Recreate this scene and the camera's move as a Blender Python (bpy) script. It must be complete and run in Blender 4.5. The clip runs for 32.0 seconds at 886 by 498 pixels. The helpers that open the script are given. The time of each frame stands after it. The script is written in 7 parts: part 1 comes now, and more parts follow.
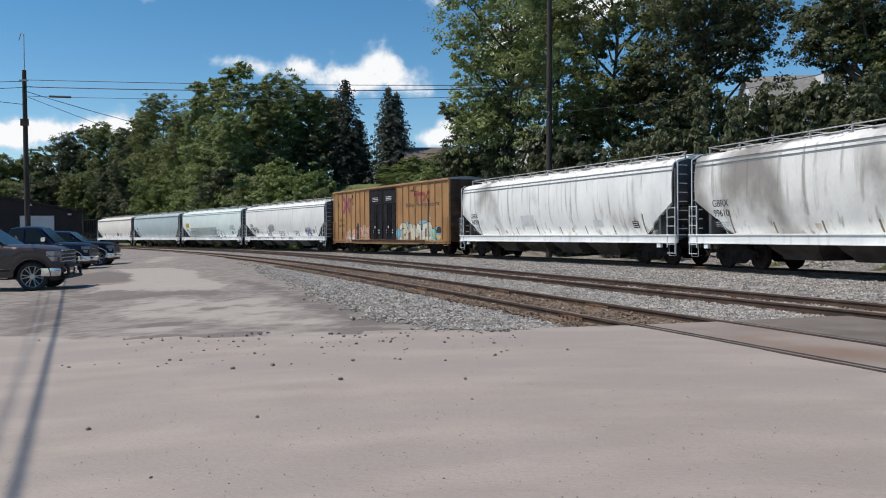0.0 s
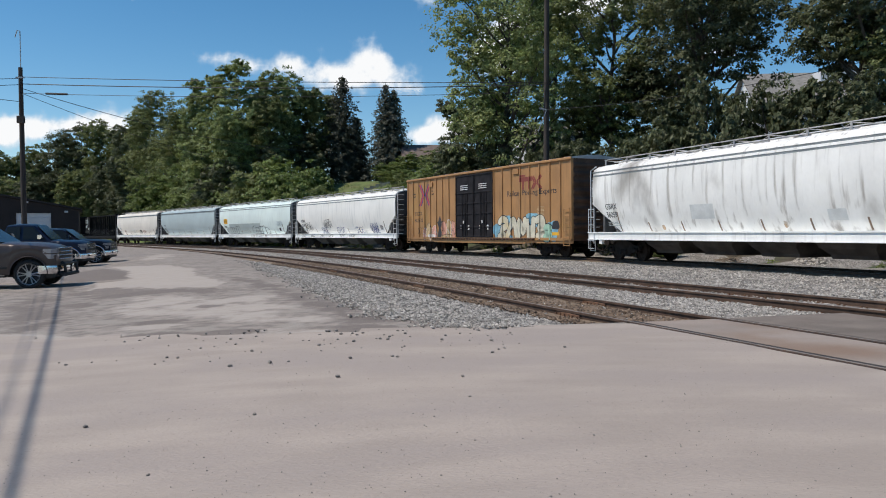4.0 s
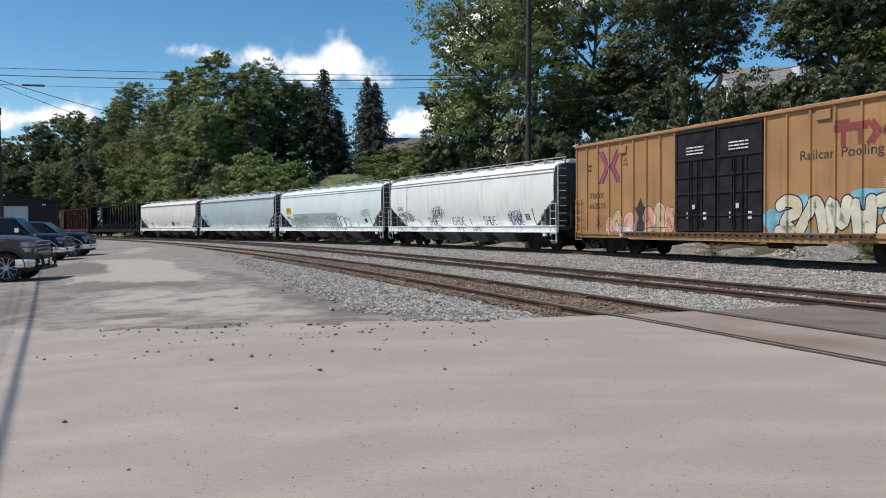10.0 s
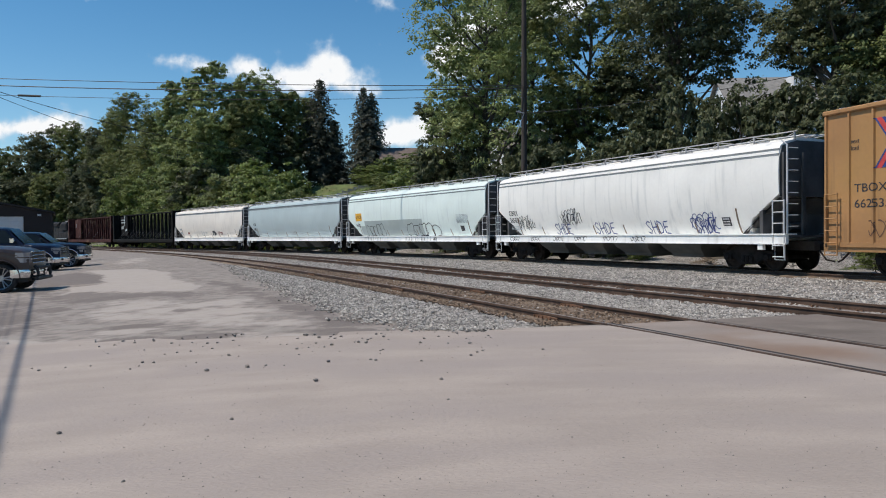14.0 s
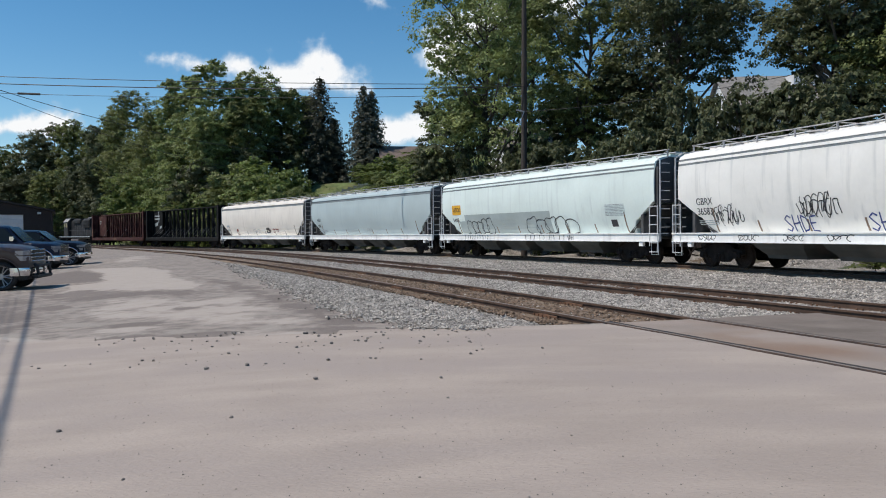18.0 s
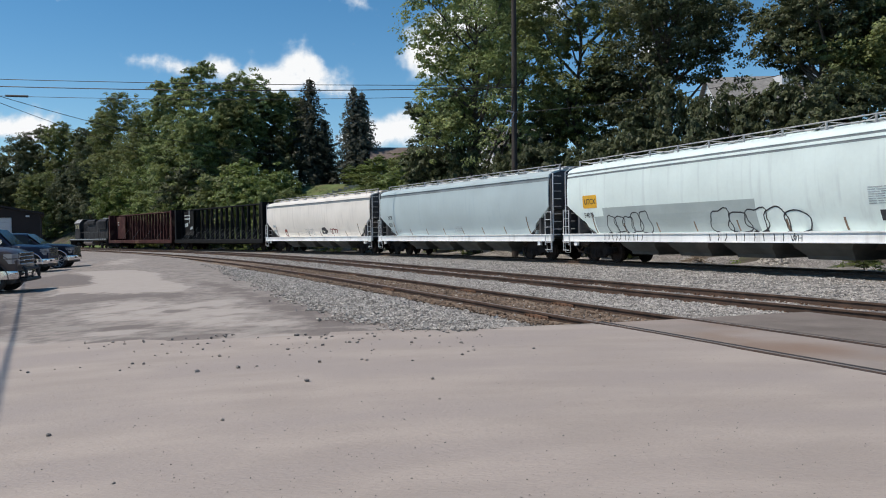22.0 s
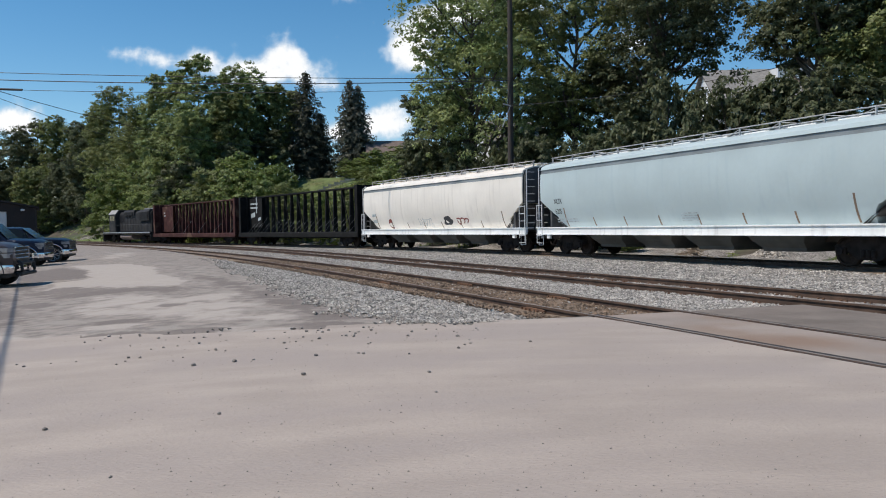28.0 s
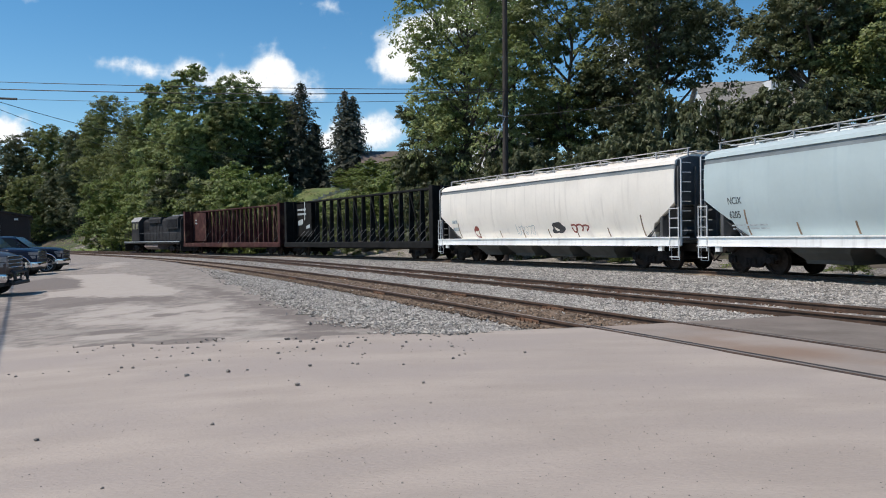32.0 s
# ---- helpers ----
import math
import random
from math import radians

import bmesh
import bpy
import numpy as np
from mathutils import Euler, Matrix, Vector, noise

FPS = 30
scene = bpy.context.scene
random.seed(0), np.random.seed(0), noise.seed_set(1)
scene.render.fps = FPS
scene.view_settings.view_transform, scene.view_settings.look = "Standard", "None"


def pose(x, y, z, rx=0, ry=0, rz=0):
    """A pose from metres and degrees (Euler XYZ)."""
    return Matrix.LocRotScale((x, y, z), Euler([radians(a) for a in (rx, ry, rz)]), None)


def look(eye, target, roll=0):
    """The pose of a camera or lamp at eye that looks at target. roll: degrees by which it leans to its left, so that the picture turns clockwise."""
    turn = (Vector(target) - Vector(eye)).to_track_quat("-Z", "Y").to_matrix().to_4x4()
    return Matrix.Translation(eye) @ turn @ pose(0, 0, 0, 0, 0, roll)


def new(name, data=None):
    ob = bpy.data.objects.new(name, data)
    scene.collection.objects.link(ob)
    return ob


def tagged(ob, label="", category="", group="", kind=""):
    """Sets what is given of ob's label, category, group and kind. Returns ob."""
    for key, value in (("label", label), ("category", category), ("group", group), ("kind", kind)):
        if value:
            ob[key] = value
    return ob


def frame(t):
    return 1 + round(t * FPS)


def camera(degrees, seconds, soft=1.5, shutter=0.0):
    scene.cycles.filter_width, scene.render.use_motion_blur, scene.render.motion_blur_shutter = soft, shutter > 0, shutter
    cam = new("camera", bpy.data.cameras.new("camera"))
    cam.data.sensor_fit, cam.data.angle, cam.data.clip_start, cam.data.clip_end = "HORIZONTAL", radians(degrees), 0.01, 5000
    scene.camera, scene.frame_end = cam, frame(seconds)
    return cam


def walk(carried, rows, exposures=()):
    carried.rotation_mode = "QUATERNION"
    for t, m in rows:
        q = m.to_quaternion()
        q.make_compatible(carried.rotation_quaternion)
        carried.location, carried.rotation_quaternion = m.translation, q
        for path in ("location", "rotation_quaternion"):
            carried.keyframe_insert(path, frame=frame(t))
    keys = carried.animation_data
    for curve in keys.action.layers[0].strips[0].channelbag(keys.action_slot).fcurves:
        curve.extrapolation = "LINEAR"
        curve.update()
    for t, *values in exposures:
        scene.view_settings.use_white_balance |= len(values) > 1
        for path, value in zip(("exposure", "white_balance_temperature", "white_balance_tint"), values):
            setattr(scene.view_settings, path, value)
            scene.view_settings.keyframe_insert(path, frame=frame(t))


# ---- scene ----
cam = camera(58.50, 32.0, soft=1.0)

# seconds, then tilt, lean and turn in degrees; the camera is held in one spot
PATH = [
    (0.0, 88.49, 0.29, -0.01),
    (0.5, 88.51, 0.39, 0.11),
    (1.0, 88.38, 0.71, 0.24),
    (1.5, 88.21, 0.84, 0.38),
    (2.0, 88.12, 0.77, 0.32),
    (2.5, 88.10, 0.52, 0.12),
    (3.0, 88.20, 0.41, 0.06),
    (3.5, 88.26, 0.36, -0.10),
    (5.5, 88.48, 0.16, -0.38),
    (6.0, 88.53, 0.15, -0.48),
    (6.5, 88.56, 0.29, -0.39),
    (7.0, 88.56, 0.29, -0.47),
    (7.5, 88.50, 0.05, -0.44),
    (8.0, 88.40, 0.10, -0.53),
    (8.5, 88.24, 0.24, -0.85),
    (9.0, 88.10, 0.29, -1.14),
    (9.5, 87.94, 0.30, -1.37),
    (10.0, 87.80, 0.30, -1.50),
    (10.5, 87.80, 0.24, -1.49),
    (11.0, 87.87, 0.17, -1.51),
    (11.5, 87.98, 0.17, -1.58),
    (12.0, 88.13, 0.34, -1.80),
    (12.5, 88.23, 0.52, -1.98),
    (13.0, 88.28, 0.46, -2.00),
    (13.5, 88.38, 0.39, -1.90),
    (14.0, 88.51, 0.38, -1.78),
    (14.5, 88.58, 0.48, -1.65),
    (16.5, 88.34, 0.65, -1.50),
    (17.0, 88.28, 0.55, -1.58),
    (17.5, 88.29, 0.31, -1.67),
    (18.0, 88.40, 0.33, -1.79),
    (18.5, 88.54, 0.44, -1.93),
    (19.0, 88.55, 0.49, -2.07),
    (19.5, 88.48, 0.51, -2.12),
    (20.0, 88.39, 0.61, -2.14),
    (20.5, 88.31, 0.67, -2.17),
    (21.0, 88.31, 0.69, -2.23),
    (21.5, 88.37, 0.67, -2.33),
    (22.0, 88.47, 0.60, -2.45),
    (22.5, 88.61, 0.49, -2.60),
    (23.0, 88.79, 0.66, -2.78),
    (23.5, 88.88, 0.67, -2.91),
    (24.0, 88.83, 0.58, -3.00),
    (24.5, 88.74, 0.58, -3.03),
    (25.0, 88.62, 0.45, -3.04),
    (25.5, 88.50, 0.41, -2.99),
    (27.5, 88.05, 0.72, -2.78),
    (28.0, 87.99, 0.68, -2.72),
    (28.5, 88.02, 0.52, -2.66),
    (29.0, 88.21, 0.49, -2.66),
    (29.5, 88.38, 0.53, -2.69),
    (30.0, 88.57, 0.56, -2.80),
    (30.5, 88.69, 0.48, -2.89),
    (31.0, 88.72, 0.44, -2.93),
    (31.5, 88.72, 0.42, -3.00),
    (32.0, 88.74, 0.52, -3.10),
]
EYE = (0.0, 0.0, 1.5)
walk(cam, [(t, pose(*EYE, rx, ry, rz)) for t, rx, ry, rz in PATH],
     [(0, 0.0), (3.5, 0.0), (6, 0.06), (9, 0.1), (11.5, 0.04), (13, 0.0), (23, 0.0), (25, 0.06), (30, 0.08), (32, 0.15)])

# ---- daylight ----
SUN_ELEV, SUN_AZ = radians(57), radians(-97)   # turned from +y; minus is towards -x
sun_to = Vector((math.cos(SUN_ELEV) * math.sin(SUN_AZ), math.cos(SUN_ELEV) * math.cos(SUN_AZ), math.sin(SUN_ELEV)))
world = bpy.data.worlds.new("sky")
scene.world = world
world.use_nodes = True
wn, wl = world.node_tree.nodes, world.node_tree.links
sky = wn.new("ShaderNodeTexSky")
sky.sky_type, sky.sun_disc = "NISHITA", False
sky.sun_elevation, sky.sun_rotation = SUN_ELEV, SUN_AZ
sky.altitude, sky.air_density, sky.dust_density, sky.ozone_density = 1200.0, 1.0, 0.0, 1.6
hs = wn.new("ShaderNodeHueSaturation")
hs.inputs["Hue"].default_value, hs.inputs["Saturation"].default_value = 0.493, 1.3
wl.new(sky.outputs["Color"], hs.inputs["Color"])
wl.new(hs.outputs["Color"], wn["Background"].inputs["Color"])
wn["Background"].inputs["Strength"].default_value = 0.115
sun = new("sun", bpy.data.lights.new("sun", "SUN"))
sun.data.energy, sun.data.angle, sun.data.color = 3.85, radians(0.5), (1.0, 0.915, 0.81)
sun.matrix_world = look(sun_to * 300, (0, 0, 0))

# ---- tools ----
rng = np.random.default_rng(7)


def mat(name, color, rough=0.7, metal=0.0, var=0.15, scale=2.0, bump=0.15, bscale=40.0, second=None, mix=(0.5, 0.7),
        streak=None, streak_amt=0.5, spec=0.5, rand=0.0, island=0.0, stretch=(1, 1, 1), coat=0.0, speck=None):
    """A procedural surface: two scales of tone, fine relief, optional second colour in blotches and vertical streaks."""
    m = bpy.data.materials.new(name)
    m.use_nodes = True
    n, l = m.node_tree.nodes, m.node_tree.links
    b = n["Principled BSDF"]
    tc = n.new("ShaderNodeTexCoord")
    mp = n.new("ShaderNodeMapping")
    mp.inputs["Scale"].default_value = stretch
    l.new(tc.outputs["Object"], mp.inputs["Vector"])

    def noise_node(s, detail=5.0, vec=None):
        t = n.new("ShaderNodeTexNoise")
        t.inputs["Scale"].default_value, t.inputs["Detail"].default_value = s, detail
        l.new(vec or mp.outputs["Vector"], t.inputs["Vector"])
        return t.outputs["Fac"]

    def ramp(fac, lo, hi):
        r = n.new("ShaderNodeMapRange")
        r.interpolation_type = "SMOOTHSTEP"
        r.inputs["From Min"].default_value, r.inputs["From Max"].default_value = lo, hi
        l.new(fac, r.inputs["Value"])
        return r.outputs["Result"]

    def mixed(fac, a, c, blend="MIX"):
        x = n.new("ShaderNodeMix")
        x.data_type, x.blend_type = "RGBA", blend
        for sock, v in ((x.inputs[0], fac), (x.inputs[6], a), (x.inputs[7], c)):
            if hasattr(v, "is_output"):
                l.new(v, sock)
            else:
                sock.default_value = v if isinstance(v, float) else (*v, 1)
        return x.outputs[2]

    big = ramp(noise_node(scale), 0.3, 0.7)
    fine = noise_node(scale * 14.0, 6.0)
    lo = tuple(c * (1 - var) for c in color)
    hi = tuple(min(c * (1 + var), 1) for c in color)
    col = mixed(big, lo, hi)
    if second:
        col = mixed(ramp(noise_node(scale * 0.45, 8.0), *mix), col, second)
    if streak:
        sm = n.new("ShaderNodeMapping")
        sm.inputs["Scale"].default_value = (2.4, 2.4, 0.16)
        l.new(tc.outputs["Object"], sm.inputs["Vector"])
        st = ramp(noise_node(1.6, 7.0, sm.outputs["Vector"]), 0.52, 0.75)
        mul = n.new("ShaderNodeMath")
        mul.operation = "MULTIPLY"
        mul.inputs[1].default_value = streak_amt
        l.new(st, mul.inputs[0])
        col = mixed(mul.outputs[0], col, streak)
    g = n.new("ShaderNodeMapRange")
    g.inputs["To Min"].default_value, g.inputs["To Max"].default_value = 1 - var * 0.8, 1 + var * 0.8
    l.new(fine, g.inputs["Value"])
    comb = n.new("ShaderNodeCombineColor")
    for i in range(3):
        l.new(g.outputs["Result"], comb.inputs[i])
    col = mixed(1.0, col, comb.outputs[0], "MULTIPLY")
    if speck:
        s_, lo_, hi_, dark = speck
        col = mixed(ramp(noise_node(s_, 3.0, tc.outputs["Object"]), lo_, hi_), col, dark)
    if rand or island:
        src = n.new("ShaderNodeObjectInfo").outputs["Random"] if rand else n.new("ShaderNodeNewGeometry").outputs["Random Per Island"]
        amt = rand or island
        r = n.new("ShaderNodeMapRange")
        r.inputs["To Min"].default_value, r.inputs["To Max"].default_value = 1 - amt, 1 + amt
        l.new(src, r.inputs["Value"])
        c2 = n.new("ShaderNodeCombineColor")
        for i in range(3):
            l.new(r.outputs["Result"], c2.inputs[i])
        col = mixed(1.0, col, c2.outputs[0], "MULTIPLY")
    l.new(col, b.inputs["Base Color"])
    rr = n.new("ShaderNodeMapRange")
    rr.inputs["To Min"].default_value, rr.inputs["To Max"].default_value = max(rough - 0.12, 0.03), min(rough + 0.12, 1)
    l.new(fine, rr.inputs["Value"])
    l.new(rr.outputs["Result"], b.inputs["Roughness"])
    b.inputs["Metallic"].default_value = metal
    b.inputs["Specular IOR Level"].default_value = spec
    b.inputs["Coat Weight"].default_value = coat
    if bump:
        bn = n.new("ShaderNodeBump")
        bn.inputs["Strength"].default_value, bn.inputs["Distance"].default_value = bump, 0.03
        l.new(noise_node(bscale, 4.0), bn.inputs["Height"])
        l.new(bn.outputs["Normal"], b.inputs["Normal"])
    return m


class Shape:
    """Collects simple solids into one mesh."""

    def __init__(self):
        self.v, self.f = [], []

    def add(self, verts, faces):
        k = len(self.v)
        self.v += [tuple(p) for p in verts]
        self.f += [tuple(i + k for i in q) for q in faces]
        return self

    def box(self, x0, x1, y0, y1, z0, z1, c=0.0):
        """A block; c chamfers its edges along the longest side."""
        if c <= 0:
            return self.add([(x, y, z) for x in (x0, x1) for y in (y0, y1) for z in (z0, z1)],
                            [(0, 1, 3, 2), (4, 6, 7, 5), (0, 4, 5, 1), (2, 3, 7, 6), (0, 2, 6, 4), (1, 5, 7, 3)])
        dx, dy, dz = x1 - x0, y1 - y0, z1 - z0
        m = max(dx, dy, dz)
        if m == dx:
            ring = [(y0 + c, z0), (y1 - c, z0), (y1, z0 + c), (y1, z1 - c), (y1 - c, z1), (y0 + c, z1), (y0, z1 - c), (y0, z0 + c)]
            return self.loft([[(x, a, b) for a, b in ring] for x in (x0, x1)])
        if m == dy:
            ring = [(x0 + c, z0), (x0, z0 + c), (x0, z1 - c), (x0 + c, z1), (x1 - c, z1), (x1, z1 - c), (x1, z0 + c), (x1 - c, z0)]
            return self.loft([[(a, y, b) for a, b in ring] for y in (y0, y1)])
        ring = [(x0 + c, y0), (x1 - c, y0), (x1, y0 + c), (x1, y1 - c), (x1 - c, y1), (x0 + c, y1), (x0, y1 - c), (x0, y0 + c)]
        return self.loft([[(a, b, z) for a, b in ring] for z in (z0, z1)])

    def loft(self, rings, caps=True, closed=True):
        n, verts, faces = len(rings[0]), [], []
        for r in rings:
            verts += r
        for i in range(len(rings) - 1):
            for j in range(n if closed else n - 1):
                a, b = i * n + j, i * n + (j + 1) % n
                faces.append((a, b, b + n, a + n))
        if caps:
            faces += [tuple(reversed(range(n))), tuple(range((len(rings) - 1) * n, len(rings) * n))]
        return self.add(verts, faces)

    def tube(self, pts, r, seg=6, r2=None):
        """A round bar along points, tapering to r2."""
        pts = [Vector(p) for p in pts]
        rings = []
        for i, p in enumerate(pts):
            d = (pts[min(i + 1, len(pts) - 1)] - pts[max(i - 1, 0)]).normalized()
            u = d.cross(Vector((0, 0, 1)) if abs(d.z) < 0.95 else Vector((1, 0, 0))).normalized()
            w = d.cross(u)
            rad = r if r2 is None else r + (r2 - r) * i / (len(pts) - 1)
            rings.append([p + u * (rad * math.cos(a)) + w * (rad * math.sin(a)) for a in [math.tau * k / seg for k in range(seg)]])
        return self.loft(rings)

    def prism(self, outline, y0, y1):
        """An outline in x and z, drawn through from y0 to y1."""
        return self.loft([[(x, y0, z) for x, z in outline], [(x, y1, z) for x, z in outline]])

    def lathe(self, prof, c, axis="y", seg=20):
        """Turned profile of (radius, along)."""
        rings = []
        for r, a in prof:
            ring = []
            for k in range(seg):
                t = math.tau * k / seg
                p = (r * math.cos(t), a, r * math.sin(t)) if axis == "y" else (r * math.cos(t), r * math.sin(t), a)
                ring.append((c[0] + p[0], c[1] + p[1], c[2] + p[2]))
            rings.append(ring)
        return self.loft(rings, caps=prof[0] != prof[-1])

    def mesh(self, name, smooth=False):
        me = bpy.data.meshes.new(name)
        me.from_pydata(self.v, [], self.f)
        bm = bmesh.new()
        bm.from_mesh(me)
        bmesh.ops.recalc_face_normals(bm, faces=bm.faces)
        bm.to_mesh(me)
        bm.free()
        if smooth:
            me.shade_smooth()
            me.set_sharp_from_angle(angle=radians(38))
        return me


def part(name, shape, material, parent=None, label="", smooth=False):
    """Links a shape (or a mesh) as one mesh object under a thing or a part."""
    me = shape.mesh(name, smooth) if isinstance(shape, Shape) else shape
    ob = new(name, me)
    if not me.materials:
        me.materials.append(material)
    if parent:
        ob.parent = parent
    if label:
        tagged(ob, label)
    return ob


def thing(name, label, category, group="", kind=""):
    return tagged(new(name), label, category, group, kind)


def lettering(name, body, size, material, parent, m, squeeze=1.0):
    """Flat letters, a part of the thing that carries them."""
    cu = bpy.data.curves.new(name, "FONT")
    cu.body, cu.size, cu.extrude = body, size, 0.003
    tmp = bpy.data.objects.new(name, cu)
    me = bpy.data.meshes.new_from_object(tmp)
    bpy.data.objects.remove(tmp)
    me.transform(m @ Matrix.Diagonal((squeeze, 1, 1, 1)))
    me.materials.clear()
    return part(name, me, material, parent)


# ---- the plan: curved main track, s metres along it, off metres to its far side ----
S0, DS = -90.0, 0.5
SS = np.arange(S0, 300.1, DS)
_u = np.clip(SS, -30, 100) / 100
HEAD = 0.3114 + 0.6396 * _u - 0.2816 * _u ** 2 - 0.0195 * _u ** 3
_hm = (HEAD[1:] + HEAD[:-1]) / 2
TX = np.concatenate([[0], np.cumsum(-np.sin(_hm) * DS)])
TY = np.concatenate([[0], np.cumsum(np.cos(_hm) * DS)])
_i0 = int(round(-S0 / DS))
TX, TY = TX - TX[_i0] + 14.846, TY - TY[_i0] + 20.321


def along(s, off=0.0):
    """Place and heading on a line beside the main track."""
    x, y, h = np.interp(s, SS, TX), np.interp(s, SS, TY), np.interp(s, SS, HEAD)
    return x + off * np.cos(h), y + off * np.sin(h), h


def rail_z(s, off=0.0):
    return 0.04 - 0.0082 * np.clip(s, -60, 220) + 0.0 * np.asarray(off, float)


def locate(x, y):
    """s and off of places given as arrays."""
    x, y = np.asarray(x, float).ravel(), np.asarray(y, float).ravel()
    i = np.empty(len(x), int)
    for k in range(0, len(x), 4000):
        i[k:k + 4000] = np.argmin((x[k:k + 4000, None] - TX[None, ::2]) ** 2 + (y[k:k + 4000, None] - TY[None, ::2]) ** 2, axis=1) * 2
    dx, dy, h = x - TX[i], y - TY[i], HEAD[i]
    return SS[i] + (-dx * np.sin(h) + dy * np.cos(h)), dx * np.cos(h) + dy * np.sin(h)


def smooth(u):
    u = np.clip(u, 0, 1)
    return u * u * (3 - 2 * u)


def lot_z(s, off):
    return rail_z(s, off) - 0.02 - 0.30 * smooth((-off - 17) / 8)


def hill_z(s, off):
    """The bank behind the main track."""
    top = 8.4 - 1.5 * smooth((s - 100) / 60)
    return -0.35 + rail_z(s, 0) + top * smooth((off - 8.0) / 15.5) + 0.5 * np.sin(s * 0.21 + off * 0.3) * smooth((off - 10) / 8)


def ground_at(x, y):
    s, off = locate([x], [y])
    return float(np.where(off > 7.5, hill_z(s, off), np.where(off < -14.5, lot_z(s, off), rail_z(s, off) - 0.2))[0])


# sidings: offsets from the main track, smoothed
_c1 = np.polyfit([-30, -20, -9, -4, 0, 10, 20, 33, 50, 90, 120, 150], [-10.6, -11.8, -13.05, -13.55, -13.7, -13.75, -13.5, -13.05, -12.1, -8.6, -5.2, -1.6], 6)
_c2 = np.polyfit([-30, -15, -4.5, 0, 5, 12, 17.5, 35.5, 60, 90, 120, 150], [-5.4, -7.5, -8.8, -9.25, -9.55, -9.55, -9.2, -7.75, -6.0, -3.9, -2.0, -0.3], 6)


def TRACK1(s):
    return np.polyval(_c1, np.clip(s, -40, 150))


def TRACK2(s):
    return np.polyval(_c2, np.clip(s, -40, 150))

# ---- surfaces ----
M_DIRT = mat("leaf_litter_and_weeds", (0.075, 0.062, 0.045), 0.95, var=0.4, scale=0.5, bump=0.8, bscale=7, second=(0.06, 0.075, 0.032), mix=(0.45, 0.65))
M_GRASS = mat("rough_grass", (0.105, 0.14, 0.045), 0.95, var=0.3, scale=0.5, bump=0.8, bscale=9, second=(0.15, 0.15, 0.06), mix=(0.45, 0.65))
# brighter copy of the rough grass, with sunlight put into its colour
M_GRASS_LIT = mat("rough_grass_lit_copy", (0.15, 0.20, 0.06), 0.95, var=0.3, scale=0.5, bump=0.8, bscale=9, second=(0.19, 0.20, 0.075), mix=(0.45, 0.65))
M_GROOVE = mat("black_groove", (0.035, 0.03, 0.028), 0.9, var=0.3, scale=4, bump=0.2)
M_LOT = mat("worn_asphalt", (0.255, 0.218, 0.19), 0.92, var=0.26, scale=3.6, bump=0.35, bscale=45, second=(0.30, 0.265, 0.23), mix=(0.5, 0.62), stretch=(1, 1, 1), speck=(22, 0.66, 0.74, (0.15, 0.135, 0.125)))
M_ROAD = mat("dusty_road", (0.376, 0.317, 0.273), 0.94, var=0.09, scale=1.6, bump=0.35, bscale=60, second=(0.345, 0.293, 0.26), mix=(0.42, 0.66), stretch=(0.45, 1.1, 1), speck=(60, 0.63, 0.72, (0.27, 0.23, 0.2)))
M_TAR = mat("dark_asphalt_patch", (0.19, 0.163, 0.143), 0.97, spec=0.1, var=0.2, scale=0.9, bump=0.3, bscale=50, second=(0.2, 0.16, 0.14), mix=(0.5, 0.8))
M_RUSTYROAD = mat("rust_stained_asphalt", (0.30, 0.25, 0.215), 0.9, var=0.12, scale=0.8, bump=0.3, bscale=50, second=(0.24, 0.165, 0.12), mix=(0.5, 0.7))
M_BALLAST = mat("ballast_bed", (0.285, 0.26, 0.233), 0.95, var=0.35, scale=1.2, bump=1.0, bscale=16, second=(0.2, 0.18, 0.16), mix=(0.55, 0.8))
for _m, _s, _lo in ((M_BALLAST, 22.0, 0.35),):
    _n, _l = _m.node_tree.nodes, _m.node_tree.links
    _b = _n["Principled BSDF"]
    _v = _n.new("ShaderNodeTexVoronoi")
    _v.inputs["Scale"].default_value = _s
    _tc = _n.new("ShaderNodeTexCoord")
    _l.new(_tc.outputs["Object"], _v.inputs["Vector"])
    _sep = _n.new("ShaderNodeSeparateColor")
    _l.new(_v.outputs["Color"], _sep.inputs[0])
    _r = _n.new("ShaderNodeMapRange")
    _r.inputs["To Min"].default_value, _r.inputs["To Max"].default_value = _lo, 1.55
    _l.new(_sep.outputs[0], _r.inputs["Value"])
    _c = _n.new("ShaderNodeCombineColor")
    for _i in range(3):
        _l.new(_r.outputs["Result"], _c.inputs[_i])
    _x = _n.new("ShaderNodeMix")
    _x.data_type, _x.blend_type = "RGBA", "MULTIPLY"
    _x.inputs[0].default_value = 1.0
    _l.new(_b.inputs["Base Color"].links[0].from_socket, _x.inputs[6])
    _l.new(_c.outputs[0], _x.inputs[7])
    _l.new(_x.outputs[2], _b.inputs["Base Color"])
    _bp = _n.new("ShaderNodeBump")
    _bp.inputs["Strength"].default_value, _bp.inputs["Distance"].default_value = 0.9, 0.05
    _bp.invert = True
    _l.new(_v.outputs["Distance"], _bp.inputs["Height"])
    _l.new(_bp.outputs["Normal"], _b.inputs["Normal"])
M_STONE = mat("crushed_stone", (0.35, 0.322, 0.288), 0.9, var=0.2, scale=3, bump=0.3, bscale=30, island=0.6)
M_BROWNSTONE = mat("oily_brown_stone", (0.175, 0.122, 0.083), 0.9, var=0.2, scale=3, bump=0.3, bscale=30, island=0.5)
